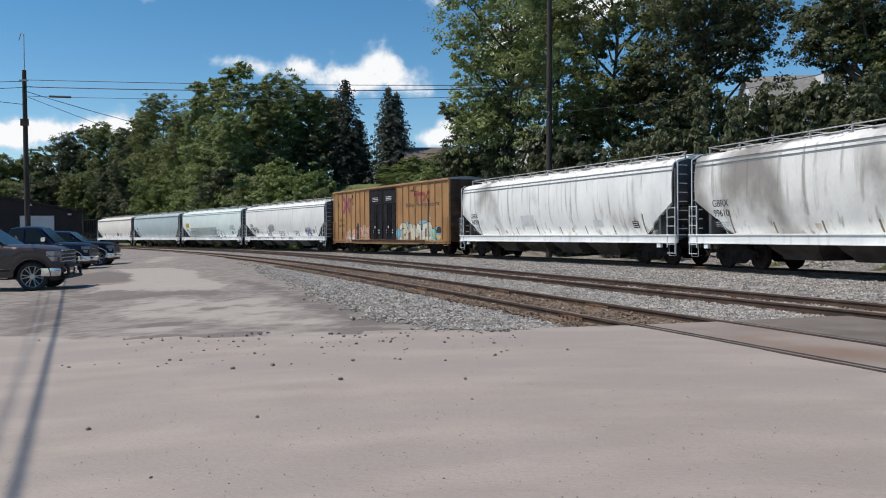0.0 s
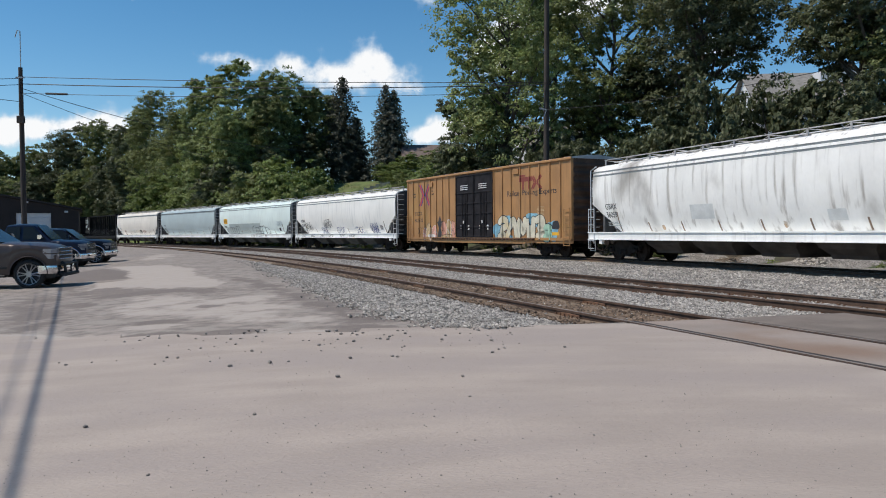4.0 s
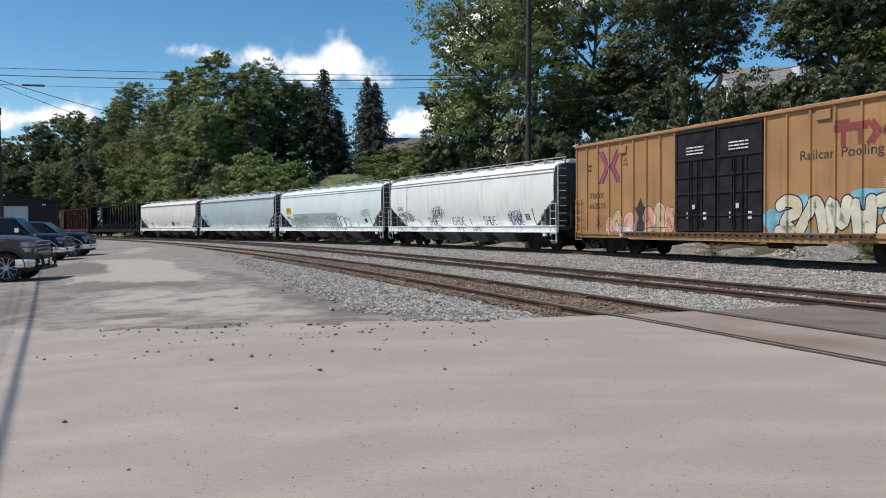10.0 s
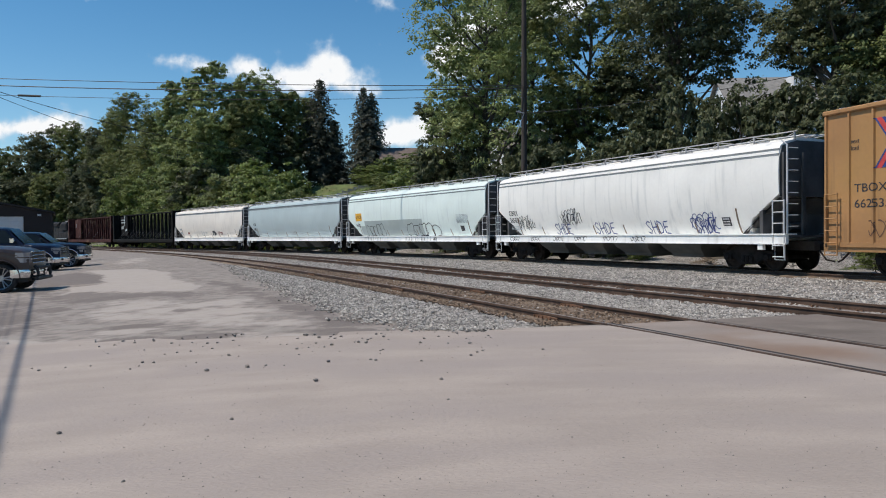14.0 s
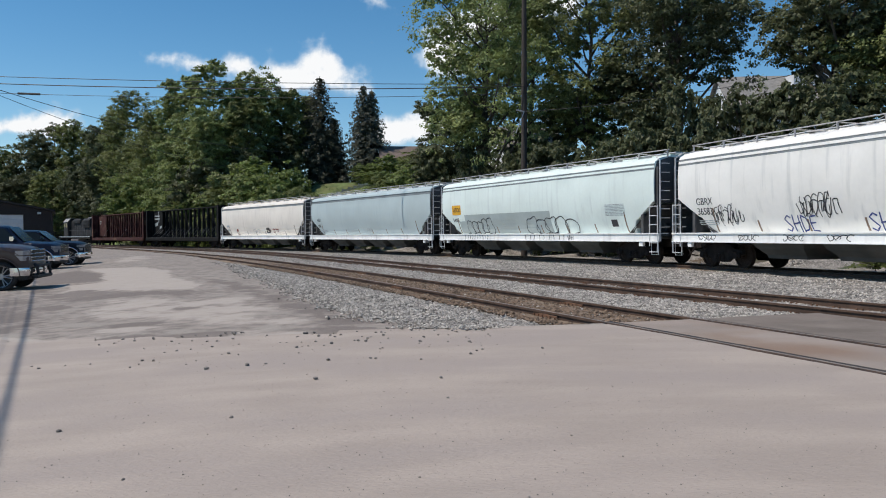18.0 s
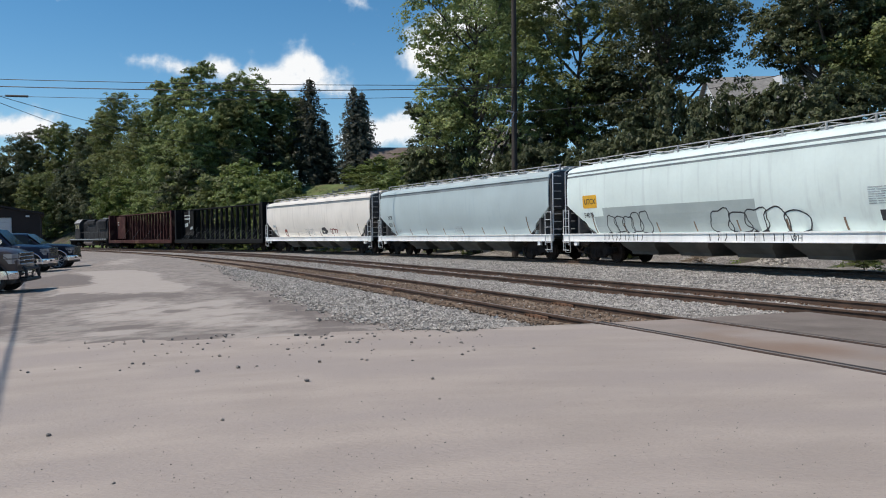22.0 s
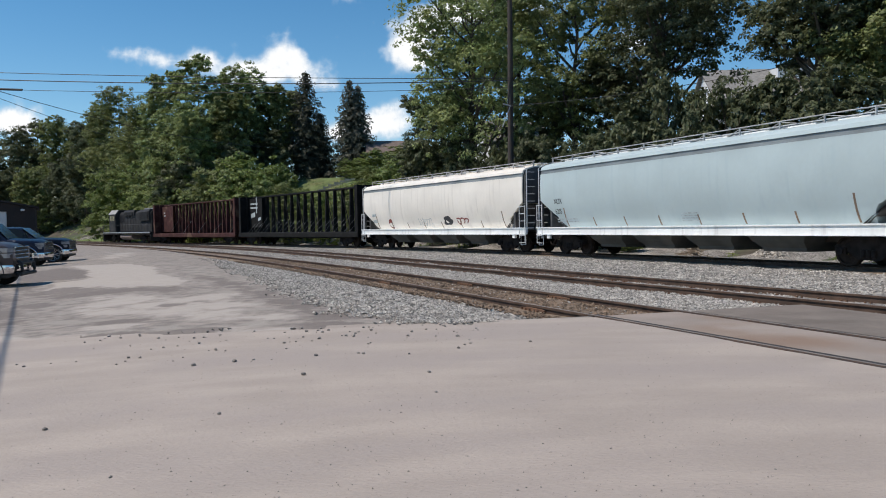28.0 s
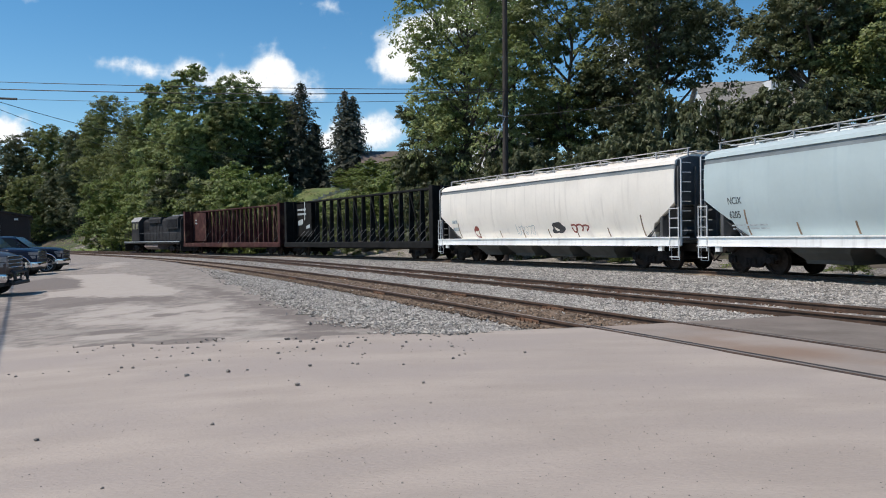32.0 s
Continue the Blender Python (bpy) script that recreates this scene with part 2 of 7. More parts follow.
M_RUSTBED = mat("oily_ballast", (0.17, 0.122, 0.085), 0.95, var=0.3, scale=2, bump=1.0, bscale=18, second=(0.25, 0.19, 0.13), mix=(0.5, 0.7))
M_RAIL = mat("rusty_rail", (0.09, 0.054, 0.037), 0.8, metal=0.2, var=0.3, scale=3, bump=0.3, bscale=60)
M_RAILTOP = mat("worn_rail_top", (0.27, 0.225, 0.19), 0.5, metal=0.3, var=0.25, scale=2, bump=0.05)
M_TIE = mat("creosoted_tie", (0.085, 0.065, 0.05), 0.9, var=0.35, scale=2, bump=0.6, bscale=25, rand=0.3, second=(0.2, 0.16, 0.12), mix=(0.5, 0.75))
M_SPIKE = mat("rusty_iron", (0.16, 0.085, 0.05), 0.85, metal=0.3, var=0.3, scale=8, bump=0.3)


def sheet(name, xs, ys, zf, material, kind="structure", label=""):
    """A height field on a grid of x and y."""
    X, Y = np.meshgrid(xs, ys)
    Z = zf(X.ravel(), Y.ravel())
    n = len(xs)
    v = np.stack([X.ravel(), Y.ravel(), Z], 1)
    i = (np.arange(len(ys) - 1)[:, None] * n + np.arange(n - 1)[None]).ravel()
    f = np.stack([i, i + 1, i + 1 + n, i + n], 1)
    me = bpy.data.meshes.new(name)
    me.from_pydata(v.tolist(), [], f.tolist())
    me.materials.append(material)
    me.shade_smooth()
    return tagged(new(name, me), label, name, kind=kind)


def strip(name, s_vals, offs, zf, material, label="", edge=None):
    """A sheet that follows the main track; offs are fractions between two edges, or offsets."""
    v, f, n = [], [], len(offs)
    for s in s_vals:
        for k, o in enumerate(offs):
            oo = edge(s, o) if edge else o
            x, y, _ = along(s, oo)
            v.append((float(x), float(y), float(zf(s, oo, k))))
    for i in range(len(s_vals) - 1):
        for j in range(n - 1):
            a = i * n + j
            f.append((a, a + 1, a + 1 + n, a + n))
    me = bpy.data.meshes.new(name)
    me.from_pydata(v, [], f)
    me.materials.append(material)
    me.shade_smooth()
    return tagged(new(name, me), label, name, kind="structure")


def grid_steps(lo, hi, near, far):
    """Coordinates fine round the middle and coarse far out."""
    out, x, d = [0.0], 0.0, near
    while x < hi:
        d = min(d * 1.045, far)
        x += d
        out.append(x)
    x, d = 0.0, near
    while x > lo:
        d = min(d * 1.045, far)
        x -= d
        out.insert(0, x)
    return np.array(out)


def ground_sheet_z(x, y):
    s, off = locate(x, y)
    z = np.where(off > 7.0, hill_z(s, off), rail_z(s, off) - 0.42 - 0.30 * smooth((-off - 17) / 8))
    far = smooth((np.hypot(x, y) - 250) / 500)
    return z * (1 - far) + far * np.where(off > 4, 6.0, -1.5)


sheet("ground", grid_steps(-2600, 2600, 0.9, 120), grid_steps(-900, 3000, 0.9, 120) + 20, ground_sheet_z, M_DIRT,
      label="grassy earth and wooded bank behind the tracks")


EDGE_S = [-6.0, -5.2, -4.6, -3.0, 0.0, 4.5, 7.6, 15.4, 24.9, 43.6, 60.4, 91.5, 130]
EDGE_O = [-14.2, -16.0, -17.1, -17.4, -17.6, -17.6, -17.5, -17.1, -16.1, -14.0, -12.6, -10.0, -6.0]



def ballast_edge(s):
    return float(np.interp(s, EDGE_S, EDGE_O) + 0.35 * noise.noise((s * 0.9, 3.1, 0)) + 0.2 * noise.noise((s * 3.1, 7.7, 0)))


LOT_S = np.concatenate([np.arange(-60, -12, 2.0), np.arange(-12, -5.4, 0.5), [-5.3, -4.9], np.arange(-4.5, 48, 0.3), np.arange(48, 131, 2.0)])
LOT_F = np.linspace(0, 1, 130) ** 2.0
lot = strip("parking_lot", LOT_S, LOT_F, lambda s, o, k: lot_z(s, o) - (0.08 if k == 0 and s > -5.1 else 0), M_LOT,
      "worn grey asphalt yard with pale dusty blotches", edge=lambda s, u: (ballast_edge(s) + 0.45 if s > -5.1 else -10.3) - u * (75 if s < 60 else 75 - 0.6 * (s - 60)))


def soft_inside(x, y, poly, width):
    """1 deep inside an outline, 0 well outside, soft across its edge."""
    inside, dist = np.zeros(len(x), bool), np.full(len(x), 1e9)
    for (ax, ay), (bx, by) in zip(poly, poly[1:] + poly[:1]):
        cross = ((ay > y) != (by > y)) & (x < (bx - ax) * (y - ay) / (by - ay + 1e-12) + ax)
        inside ^= cross
        t = np.clip(((x - ax) * (bx - ax) + (y - ay) * (by - ay)) / ((bx - ax) ** 2 + (by - ay) ** 2), 0, 1)
        dist = np.minimum(dist, np.hypot(x - ax - t * (bx - ax), y - ay - t * (by - ay)))
    return smooth(0.5 + np.where(inside, dist, -dist) / width)


road_side = [tuple(float(q) for q in along(s, float(TRACK1(s)) - 0.835)[:2]) for s in (-5.3, -7, -9, -11, -14, -18, -24)]
ROAD_LINE = [(-40, 26.5), (-20, 18.0), (-7.0, 12.5), (-4.5, 11.6), (-2.3, 11.0), (0.1, 10.8), (1.6, 11.2)] + road_side + [(8, -14), (-40, -14)]

_co = np.array([v.co[:] for v in lot.data.vertices])
_dust = np.zeros(len(_co))
for _p, _w, _k in (([(-8.9, 19.9), (-11.3, 26.0), (-10.6, 26.9), (-13.1, 33.3), (-15.9, 38.1), (-12.6, 36.5), (-10.1, 32.2), (-8.4, 27.3), (-6.4, 23.3), (-6.0, 21.4), (-7.8, 21.3)], 0.7, 1.15),
                   ([(-7.4, 19.1), (-6.2, 19.2), (-4.9, 17.7), (-3.6, 17.8), (-2.9, 15.1), (-2.4, 13.5), (-1.2, 12.0), (-1.8, 11.5), (-3.2, 12.5), (-5.6, 14.2), (-7.1, 16.8)], 1.6, 0.66),
                   ([(-5.2, 12.4), (-5.4, 13.3), (-4.1, 12.9), (-4.3, 12.3)], 0.5, 0.9), ([(-16.7, 43.6), (-21.9, 59.1), (-17.3, 53.2), (-14.5, 41.8)], 2.5, 0.7)):
    _dust = np.maximum(_dust, _k * soft_inside(_co[:, 0], _co[:, 1], _p, _w))
_stain = np.zeros(len(_co))
for _p, _w, _k in (([(-10.2, 21.2), (-10.2, 23.7), (-7.8, 22.4), (-5.7, 20.7), (-5.1, 18.5), (-6.9, 19.9), (-8.0, 18.9)], 1.0, 0.8), ([(-9.4, 19.5), (-15.9, 33.4), (-15.4, 36.5), (-12.8, 32.4), (-11.0, 27.7), (-12.2, 27.2)], 0.6, 1.1),
                   ([(-7.4, 26.5), (-5.2, 23.1), (-2.8, 17.2), (-0.7, 11.9), (-1.0, 10.7), (-1.8, 12.9), (-4.0, 18.6)], 1.2, 0.85), ([(-5.0, 11.6), (-4.6, 12.0), (-3.4, 11.8), (-2.6, 11.7), (-2.4, 10.7), (-3.6, 10.9)], 0.8, 0.9),
                   ([(-1.8, 10.5), (-1.5, 11.6), (-0.7, 11.8), (-0.4, 11.2), (-1.1, 10.2)], 0.8, 0.9), ([(-11.0, 19.6), (-11.1, 22.6), (-8.1, 17.8), (-6.3, 13.0), (-7.1, 12.6)], 1.5, 0.7),
                   ([(-5.0, 15.6), (-5.0, 16.6), (-4.4, 15.9), (-4.3, 15.1)], 0.6, 0.85), ([(-8.6, 18.1), (-8.4, 18.9), (-7.5, 17.5), (-7.7, 16.9)], 0.6, 0.85), ([(-5.4, 13.7), (-4.5, 13.8), (-4.0, 13.1), (-5.0, 13.1)], 0.6, 0.85)):
    _stain = np.maximum(_stain, _k * soft_inside(_co[:, 0], _co[:, 1], _p, _w))
_dust = np.maximum(_dust, np.minimum(1.0, 1.5 * soft_inside(_co[:, 0], _co[:, 1], ROAD_LINE, 2.6)))
for _name, _v in (("dust", _dust), ("stain", _stain)):
    lot.data.attributes.new(_name, "FLOAT", "POINT").data.foreach_set("value", _v)
_n, _l = M_LOT.node_tree.nodes, M_LOT.node_tree.links
_b = _n["Principled BSDF"]
for _name, _colour, _scale in (("dust", (0.44, 0.385, 0.337, 1), 0.9), ("stain", (0.16, 0.132, 0.115, 1), 1.3)):
    _at = _n.new("ShaderNodeAttribute")
    _at.attribute_name = _name
    _mp, _tc, _ns = _n.new("ShaderNodeMapping"), _n.new("ShaderNodeTexCoord"), _n.new("ShaderNodeTexNoise")
    _mp.inputs["Scale"].default_value = (0.9, 0.8, 1)
    _ns.inputs["Scale"].default_value, _ns.inputs["Detail"].default_value = _scale * 1.05, 10.0
    _ns.inputs["Roughness"].default_value = 0.66
    _l.new(_tc.outputs["Object"], _mp.inputs["Vector"])
    _l.new(_mp.outputs["Vector"], _ns.inputs["Vector"])
    _ma = _n.new("ShaderNodeMath")
    _ma.operation = "MULTIPLY_ADD"
    _ma.inputs[1].default_value = 2.2
    _ad = _n.new("ShaderNodeMath")
    _ad.inputs[1].default_value = -1.1
    _l.new(_at.outputs["Fac"], _ad.inputs[0])
    _l.new(_ns.outputs["Fac"], _ma.inputs[0])
    _l.new(_ad.outputs[0], _ma.inputs[2])
    _mr = _n.new("ShaderNodeMapRange")
    _mr.interpolation_type = "SMOOTHSTEP"
    _mr.inputs["From Min"].default_value, _mr.inputs["From Max"].default_value = 0.36, 0.72
    _mr.inputs["To Max"].default_value = 0.75 if _name == "dust" else 0.85
    _l.new(_ma.outputs[0], _mr.inputs["Value"])
    _x = _n.new("ShaderNodeMix")
    _x.data_type = "RGBA"
    _l.new(_mr.outputs["Result"], _x.inputs[0])
    _l.new(_b.inputs["Base Color"].links[0].from_socket, _x.inputs[6])
    _x.inputs[7].default_value = _colour
    _l.new(_x.outputs[2], _b.inputs["Base Color"])


def patch(name, outline, material, label, lift=0.006, wobble=0.25, seed=1):
    """A thin flush patch on the yard with a ragged edge."""
    r = random.Random(seed)
    pts = []
    for i, a in enumerate(outline):
        b = outline[(i + 1) % len(outline)]
        n = max(2, int(math.dist(a, b) / 0.45))
        for k in range(n):
            u = k / n
            q = (a[0] + (b[0] - a[0]) * u, a[1] + (b[1] - a[1]) * u)
            w = wobble if q[0] < 1.2 and q[1] > 9 else 0.02
            pts.append((q[0] + r.uniform(-w, w), q[1] + r.uniform(-w, w)))
    bm = bmesh.new()
    vs = [bm.verts.new((x, y, 0)) for x, y in pts]
    bmesh.ops.triangle_fill(bm, edges=[bm.edges.new((vs[i], vs[(i + 1) % len(vs)])) for i in range(len(vs))], use_beauty=True)
    step = 1.1
    for ax in (0, 1):
        lo, hi = min(p[ax] for p in pts), max(p[ax] for p in pts)
        c = lo + step
        while c < hi:
            co, no = [0, 0, 0], [0, 0, 0]
            co[ax], no[ax] = c, 1
            bmesh.ops.bisect_plane(bm, geom=bm.verts[:] + bm.edges[:] + bm.faces[:], plane_co=co, plane_no=no)
            c += step
    bmesh.ops.triangulate(bm, faces=bm.faces)
    co = np.array([v.co[:] for v in bm.verts])
    s, off = locate(co[:, 0], co[:, 1])
    z = lot_z(s, off) + lift
    for v, zz in zip(bm.verts, z):
        v.co.z = zz
    me = bpy.data.meshes.new(name)
    bm.to_mesh(me)
    bm.free()
    me.materials.append(material)
    return tagged(new(name, me), label, "pavement", kind="structure")


# the dusty crossing road in front
patch("road", ROAD_LINE, M_ROAD, "pale dusty road surface with tyre-swept grit", lift=0.014, wobble=0.26, seed=3)
_deep = soft_inside(_co[:, 0], _co[:, 1], ROAD_LINE, 1.2)
for _v, _d in zip(lot.data.vertices, _deep):          # the yard's sheet dips under the road's
    _v.co.z -= 0.05 * float(max(0.0, 2 * _d - 1))
strip("crossing_panel", np.arange(-30, -4.9, 0.8), [-0.62, -0.3, 0.3, 0.62], lambda s, o, k: lot_z(s, o) + 0.014, M_RUSTYROAD, "rust-stained asphalt between the crossing rails", edge=lambda s, u: float(TRACK1(s)) + u)
strip("crossing_apron", np.arange(-30, -5.0, 0.8), [0.0, 0.35, 0.7, 1.0], lambda s, o, k: lot_z(s, o) + 0.018, M_TAR, "dark asphalt beyond the crossing rails",
      edge=lambda s, u: float(TRACK1(s)) + 0.84 + u * (-10.33 - float(TRACK1(s)) - 0.84))

# ---- ballast ----
def ballast_z(s, o, k=None):
    z = rail_z(s, o) - 0.15 + 0.03 * noise.noise((s * 0.8, o * 0.8, 0)) + 0.02 * noise.noise((s * 2.9, o * 2.9, 4))
    z -= 0.13 * float(smooth((-4.2 - s) / 1.0)) * (o < -10.5)
    t1 = float(TRACK1(s)) - 1.3
    if o < t1:                                    # spill over the asphalt
        u = float(smooth((t1 - o) / 1.2))
        z = z * (1 - u) + u * (float(lot_z(s, o)) + 0.018 + 0.014 * noise.noise((s * 2.9, o * 2.9, 4)))
    if o > 3.0:
        z += -0.08 * (o - 3.0) + max(0.0, o - 4.2) * 0.3 * (noise.noise((s * 0.35, 2.0, 0)) + 0.3)
    return z


BAL_S = np.concatenate([np.arange(-5.2, 30, 0.35), np.arange(30, 70, 0.8), np.arange(70, 240, 2.5)])
BAL_U = np.linspace(0, 1, 70)
strip("ballast", BAL_S, BAL_U, lambda s, o, k: ballast_z(s, o) - (0.09 if k == 0 else 0), M_BALLAST, "grey crushed-stone ballast between the tracks",
      edge=lambda s, u: ballast_edge(s) + u * (9.5 - ballast_edge(s)))
strip("ballast_right", np.arange(-60, -5.0, 0.6), np.linspace(0, 1, 40), lambda s, o, k: ballast_z(s, o) - (0.06 if k == 0 else 0), M_BALLAST,
      "grey crushed-stone ballast beside the crossing", edge=lambda s, u: -10.35 + u * 19.8)


def stones(name, count, place, size, material, label, seed):
    """Loose angular stones, joined."""
    r = np.random.default_rng(seed)
    base = np.array([(1, 0, 0), (-1, 0, 0), (0, 1, 0), (0, -1, 0), (0, 0, 1), (0, 0, -1)], float)
    tri = np.array([(0, 2, 4), (2, 1, 4), (1, 3, 4), (3, 0, 4), (2, 0, 5), (1, 2, 5), (3, 1, 5), (0, 3, 5)])
    P = place(r, count)
    n = len(P)
    sz = r.uniform(*size, n)[:, None, None]
    V = base[None] * (1 + r.uniform(-0.45, 0.35, (n, 6, 1))) + r.uniform(-0.25, 0.25, (n, 6, 3))
    a = r.uniform(0, math.tau, n)
    c, s_ = np.cos(a)[:, None], np.sin(a)[:, None]
    V = np.stack([V[..., 0] * c - V[..., 1] * s_, V[..., 0] * s_ + V[..., 1] * c, V[..., 2] * 0.7], -1) * sz
    V = V + P[:, None, :]
    F = tri[None] + (np.arange(n) * 6)[:, None, None]
    me = bpy.data.meshes.new(name)
    me.from_pydata(V.reshape(-1, 3).tolist(), [], F.reshape(-1, 3).tolist())
    me.materials.append(material)
    return tagged(new(name, me), label, "stones", kind="stuff")


def on_ballast(s_lo, s_hi, power, o_hi):
    def place(r, n):
        s = s_lo + (s_hi - s_lo) * r.uniform(0, 1, n) ** power
        e = np.array([ballast_edge(a) for a in s]) - np.abs(r.normal(0, 0.13, n))
        o = e + (o_hi - e) * r.uniform(0, 1, n) ** 0.8
        keep = (np.abs(o - TRACK1(s)) > 1.0) | (r.uniform(0, 1, n) < 0.02)
        s, o = s[keep], o[keep]
        x, y, _ = along(s, o)
        z = np.array([max(ballast_z(a, b), float(rail_z(a)) - 0.10 if abs(b - float(TRACK1(a))) < 1.0 else -9) for a, b in zip(s, o)])
        return np.stack([x, y, z + 0.005], 1)
    return place


stones("ballast_stone", 62000, on_ballast(-5.2, 20, 1.3, -9.5), (0.014, 0.03), M_STONE, "loose grey crushed stones of the track bed", 11)
stones("ballast_stone", 38000, on_ballast(-3, 45, 1.3, 3.6), (0.025, 0.046), M_STONE, "loose grey crushed stones of the track bed", 12)


def right_bed(r, n):
    s = r.uniform(-22, -5, n)
    o = r.uniform(-10.3, 3.5, n)
    x, y, _ = along(s, o)
    return np.stack([x, y, np.array([ballast_z(a, b) for a, b in zip(s, o)])], 1)




def between_rails(r, n):
    s = r.uniform(-4.9, 26, n)
    o = TRACK1(s) + r.uniform(-1.25, 1.25, n)
    keep = np.abs(np.abs(o - TRACK1(s)) - 0.753) > 0.08
    s, o = s[keep], o[keep]
    x, y, _ = along(s, o)
    return np.stack([x, y, rail_z(s, o) - 0.105 + r.uniform(-0.02, 0.012, len(s))], 1)


stones("track_stone", 14000, between_rails, (0.02, 0.045), M_BROWNSTONE, "oily brown stones and dirt between the siding rails", 14)
stones("ballast_stone", 16000, right_bed, (0.03, 0.055), M_STONE, "loose grey crushed stones of the track bed", 13)

strip("grass_bank", np.arange(95, 230, 2.0), [6.0, 8.0, 10.0, 13.0, 17.0, 22.0], lambda s, o, k: max(float(hill_z(s, o)), float(ballast_z(s, min(o, 8.0))) - 0.02) + 0.05 * noise.noise((s, o, 1)) + 0.04, M_GRASS_LIT,
      "rough green grass at the foot of the wooded bank, coloured lighter for sunlight")

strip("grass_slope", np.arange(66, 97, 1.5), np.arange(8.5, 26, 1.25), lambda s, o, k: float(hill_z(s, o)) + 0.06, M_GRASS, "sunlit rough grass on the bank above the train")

# ---- tracks ----
RAIL = [(-0.070, -0.17), (0.070, -0.17), (0.070, -0.155), (0.012, -0.135), (0.012, -0.045), (0.036, -0.035), (0.036, -0.006), (0.028, 0.0),
        (-0.028, 0.0), (-0.036, -0.006), (-0.036, -0.035), (-0.012, -0.045), (-0.012, -0.135), (-0.070, -0.155)]


def rail(name, off, s_vals, parent):
    sh = Shape()
    rings = []
    for s in s_vals:
        o = float(off(s))
        x, y, h = along(s, o)
        z = float(rail_z(s, o))
        rings.append([(float(x + a * math.cos(h)), float(y + a * math.sin(h)), z + b) for a, b in RAIL])
    sh.loft(rings)
    return part(name, sh, M_RAIL, parent)


def track(label, centre, s_lo, s_hi, ties_lo, ties_hi, bed):
    t = thing("railway_track", label, "track", "railway tracks", "structure")
    sv = np.concatenate([np.arange(s_lo, 60, 2.0), np.arange(60, s_hi, 5.0)])
    for side in (-0.753, 0.753):
        rail("rail", lambda s: centre(s) + side, sv, t)
    # worn shiny heads
    for side in (-0.753, 0.753):
        sh, rings = Shape(), []
        for s in sv:
            o = float(centre(s)) + side
            x, y, h = along(s, o)
            z = float(rail_z(s, o)) + 0.002
            rings.append([(float(x + a * math.cos(h)), float(y + a * math.sin(h)), z + b) for a, b in ((-0.024, 0), (0.024, 0), (0.02, -0.003), (-0.02, -0.003))])
        part("rail_head", sh.loft(rings), M_RAILTOP, t)
    tie = Shape().box(-0.11, 0.11, -1.3, 1.3, -0.16, 0.0, 0.015).mesh("tie")
    tie.materials.append(M_TIE)
    plate = Shape().box(-0.09, 0.09, -0.19, 0.19, 0.0, 0.02).box(-0.08, -0.05, -0.12, -0.08, 0.02, 0.06).box(0.05, 0.08, 0.08, 0.12, 0.02, 0.06)
    plate = plate.box(-0.08, -0.05, 0.08, 0.12, 0.02, 0.06).box(0.05, 0.08, -0.12, -0.08, 0.02, 0.06).mesh("tie_plate")
    plate.materials.append(M_SPIKE)
    s = ties_lo
    while s < ties_hi:
        o = float(centre(s))
        x, y, h = along(s, o)
        z = float(rail_z(s, o)) - 0.175
        ob = new("tie", tie)
        ob.parent = t
        ob.matrix_basis = pose(float(x), float(y), z + rng.uniform(-0.015, 0.01), 0, 0, math.degrees(h) + 90 + rng.uniform(-1, 1))
        if s < 40:
            for side in (-0.753, 0.753):
                x, y, h = along(s, o + side)
                pl = new("tie_plate", plate)
                pl.parent = t
                pl.matrix_basis = pose(float(x), float(y), z, 0, 0, math.degrees(h) + 90)
        s += 0.53
    if bed:
        strip("track_bed", np.arange(bed[0], bed[1], 0.35), np.linspace(-1.15, 1.15, 12),
              lambda s, o, k: rail_z(s, o) - (0.20 if k in (0, 11) else 0.105) + 0.03 * noise.noise((s * 2.3, o * 3, 9)), M_RUSTBED,
              "oil-browned stones between the rails", edge=lambda s, u: float(centre(s)) + u)
    return t


siding = track("siding with rusty rails that runs into the road crossing", TRACK1, -40, 150, -4.8, 50, (-4.9, 80))
bar = Shape()
for s_ in (1, -1):
    bar.box(-0.45, 0.45, min(s_ * 0.014, s_ * 0.04), max(s_ * 0.014, s_ * 0.04), -0.13, -0.045, 0.008)
    for k in range(6):
        bar.box(-0.4 + k * 0.155, -0.365 + k * 0.155, min(s_ * 0.04, s_ * 0.065), max(s_ * 0.04, s_ * 0.065), -0.105, -0.07)
bar = bar.mesh("joint_bar")
bar.materials.append(M_SPIKE)
for s_, side in ((-3.1, -0.753), (-1.2, 0.753), (3.6, 0.753), (5.4, -0.753), (14.0, 0.753), (15.5, -0.753)):
    x, y, h = along(s_, float(TRACK1(s_)) + side)
    jb = new("joint_bar", bar)
    jb.parent = siding
    jb.matrix_basis = pose(float(x), float(y), float(rail_z(s_)), 0, 0, math.degrees(h) + 90)
for name, lo, hi in (("flangeway", -0.715, -0.63), ("flangeway", 0.67, 0.705), ("flangeway", -0.825, -0.80), ("flangeway", 0.80, 0.825)):
    strip(name, np.arange(-30, -4.5, 1.0), [lo, hi], lambda s, o, k: rail_z(s, o) - 0.003, M_GROOVE, "dark groove beside the rail", edge=lambda s, u: float(TRACK1(s)) + u)
track("main railway track with dark rusty rails in ballast", lambda s: 0.0 * s, -60, 240, -30, 60, (-60, 120))
track("siding with rusty rails beside the main track", TRACK2, -30, 150, -14, 60, None)

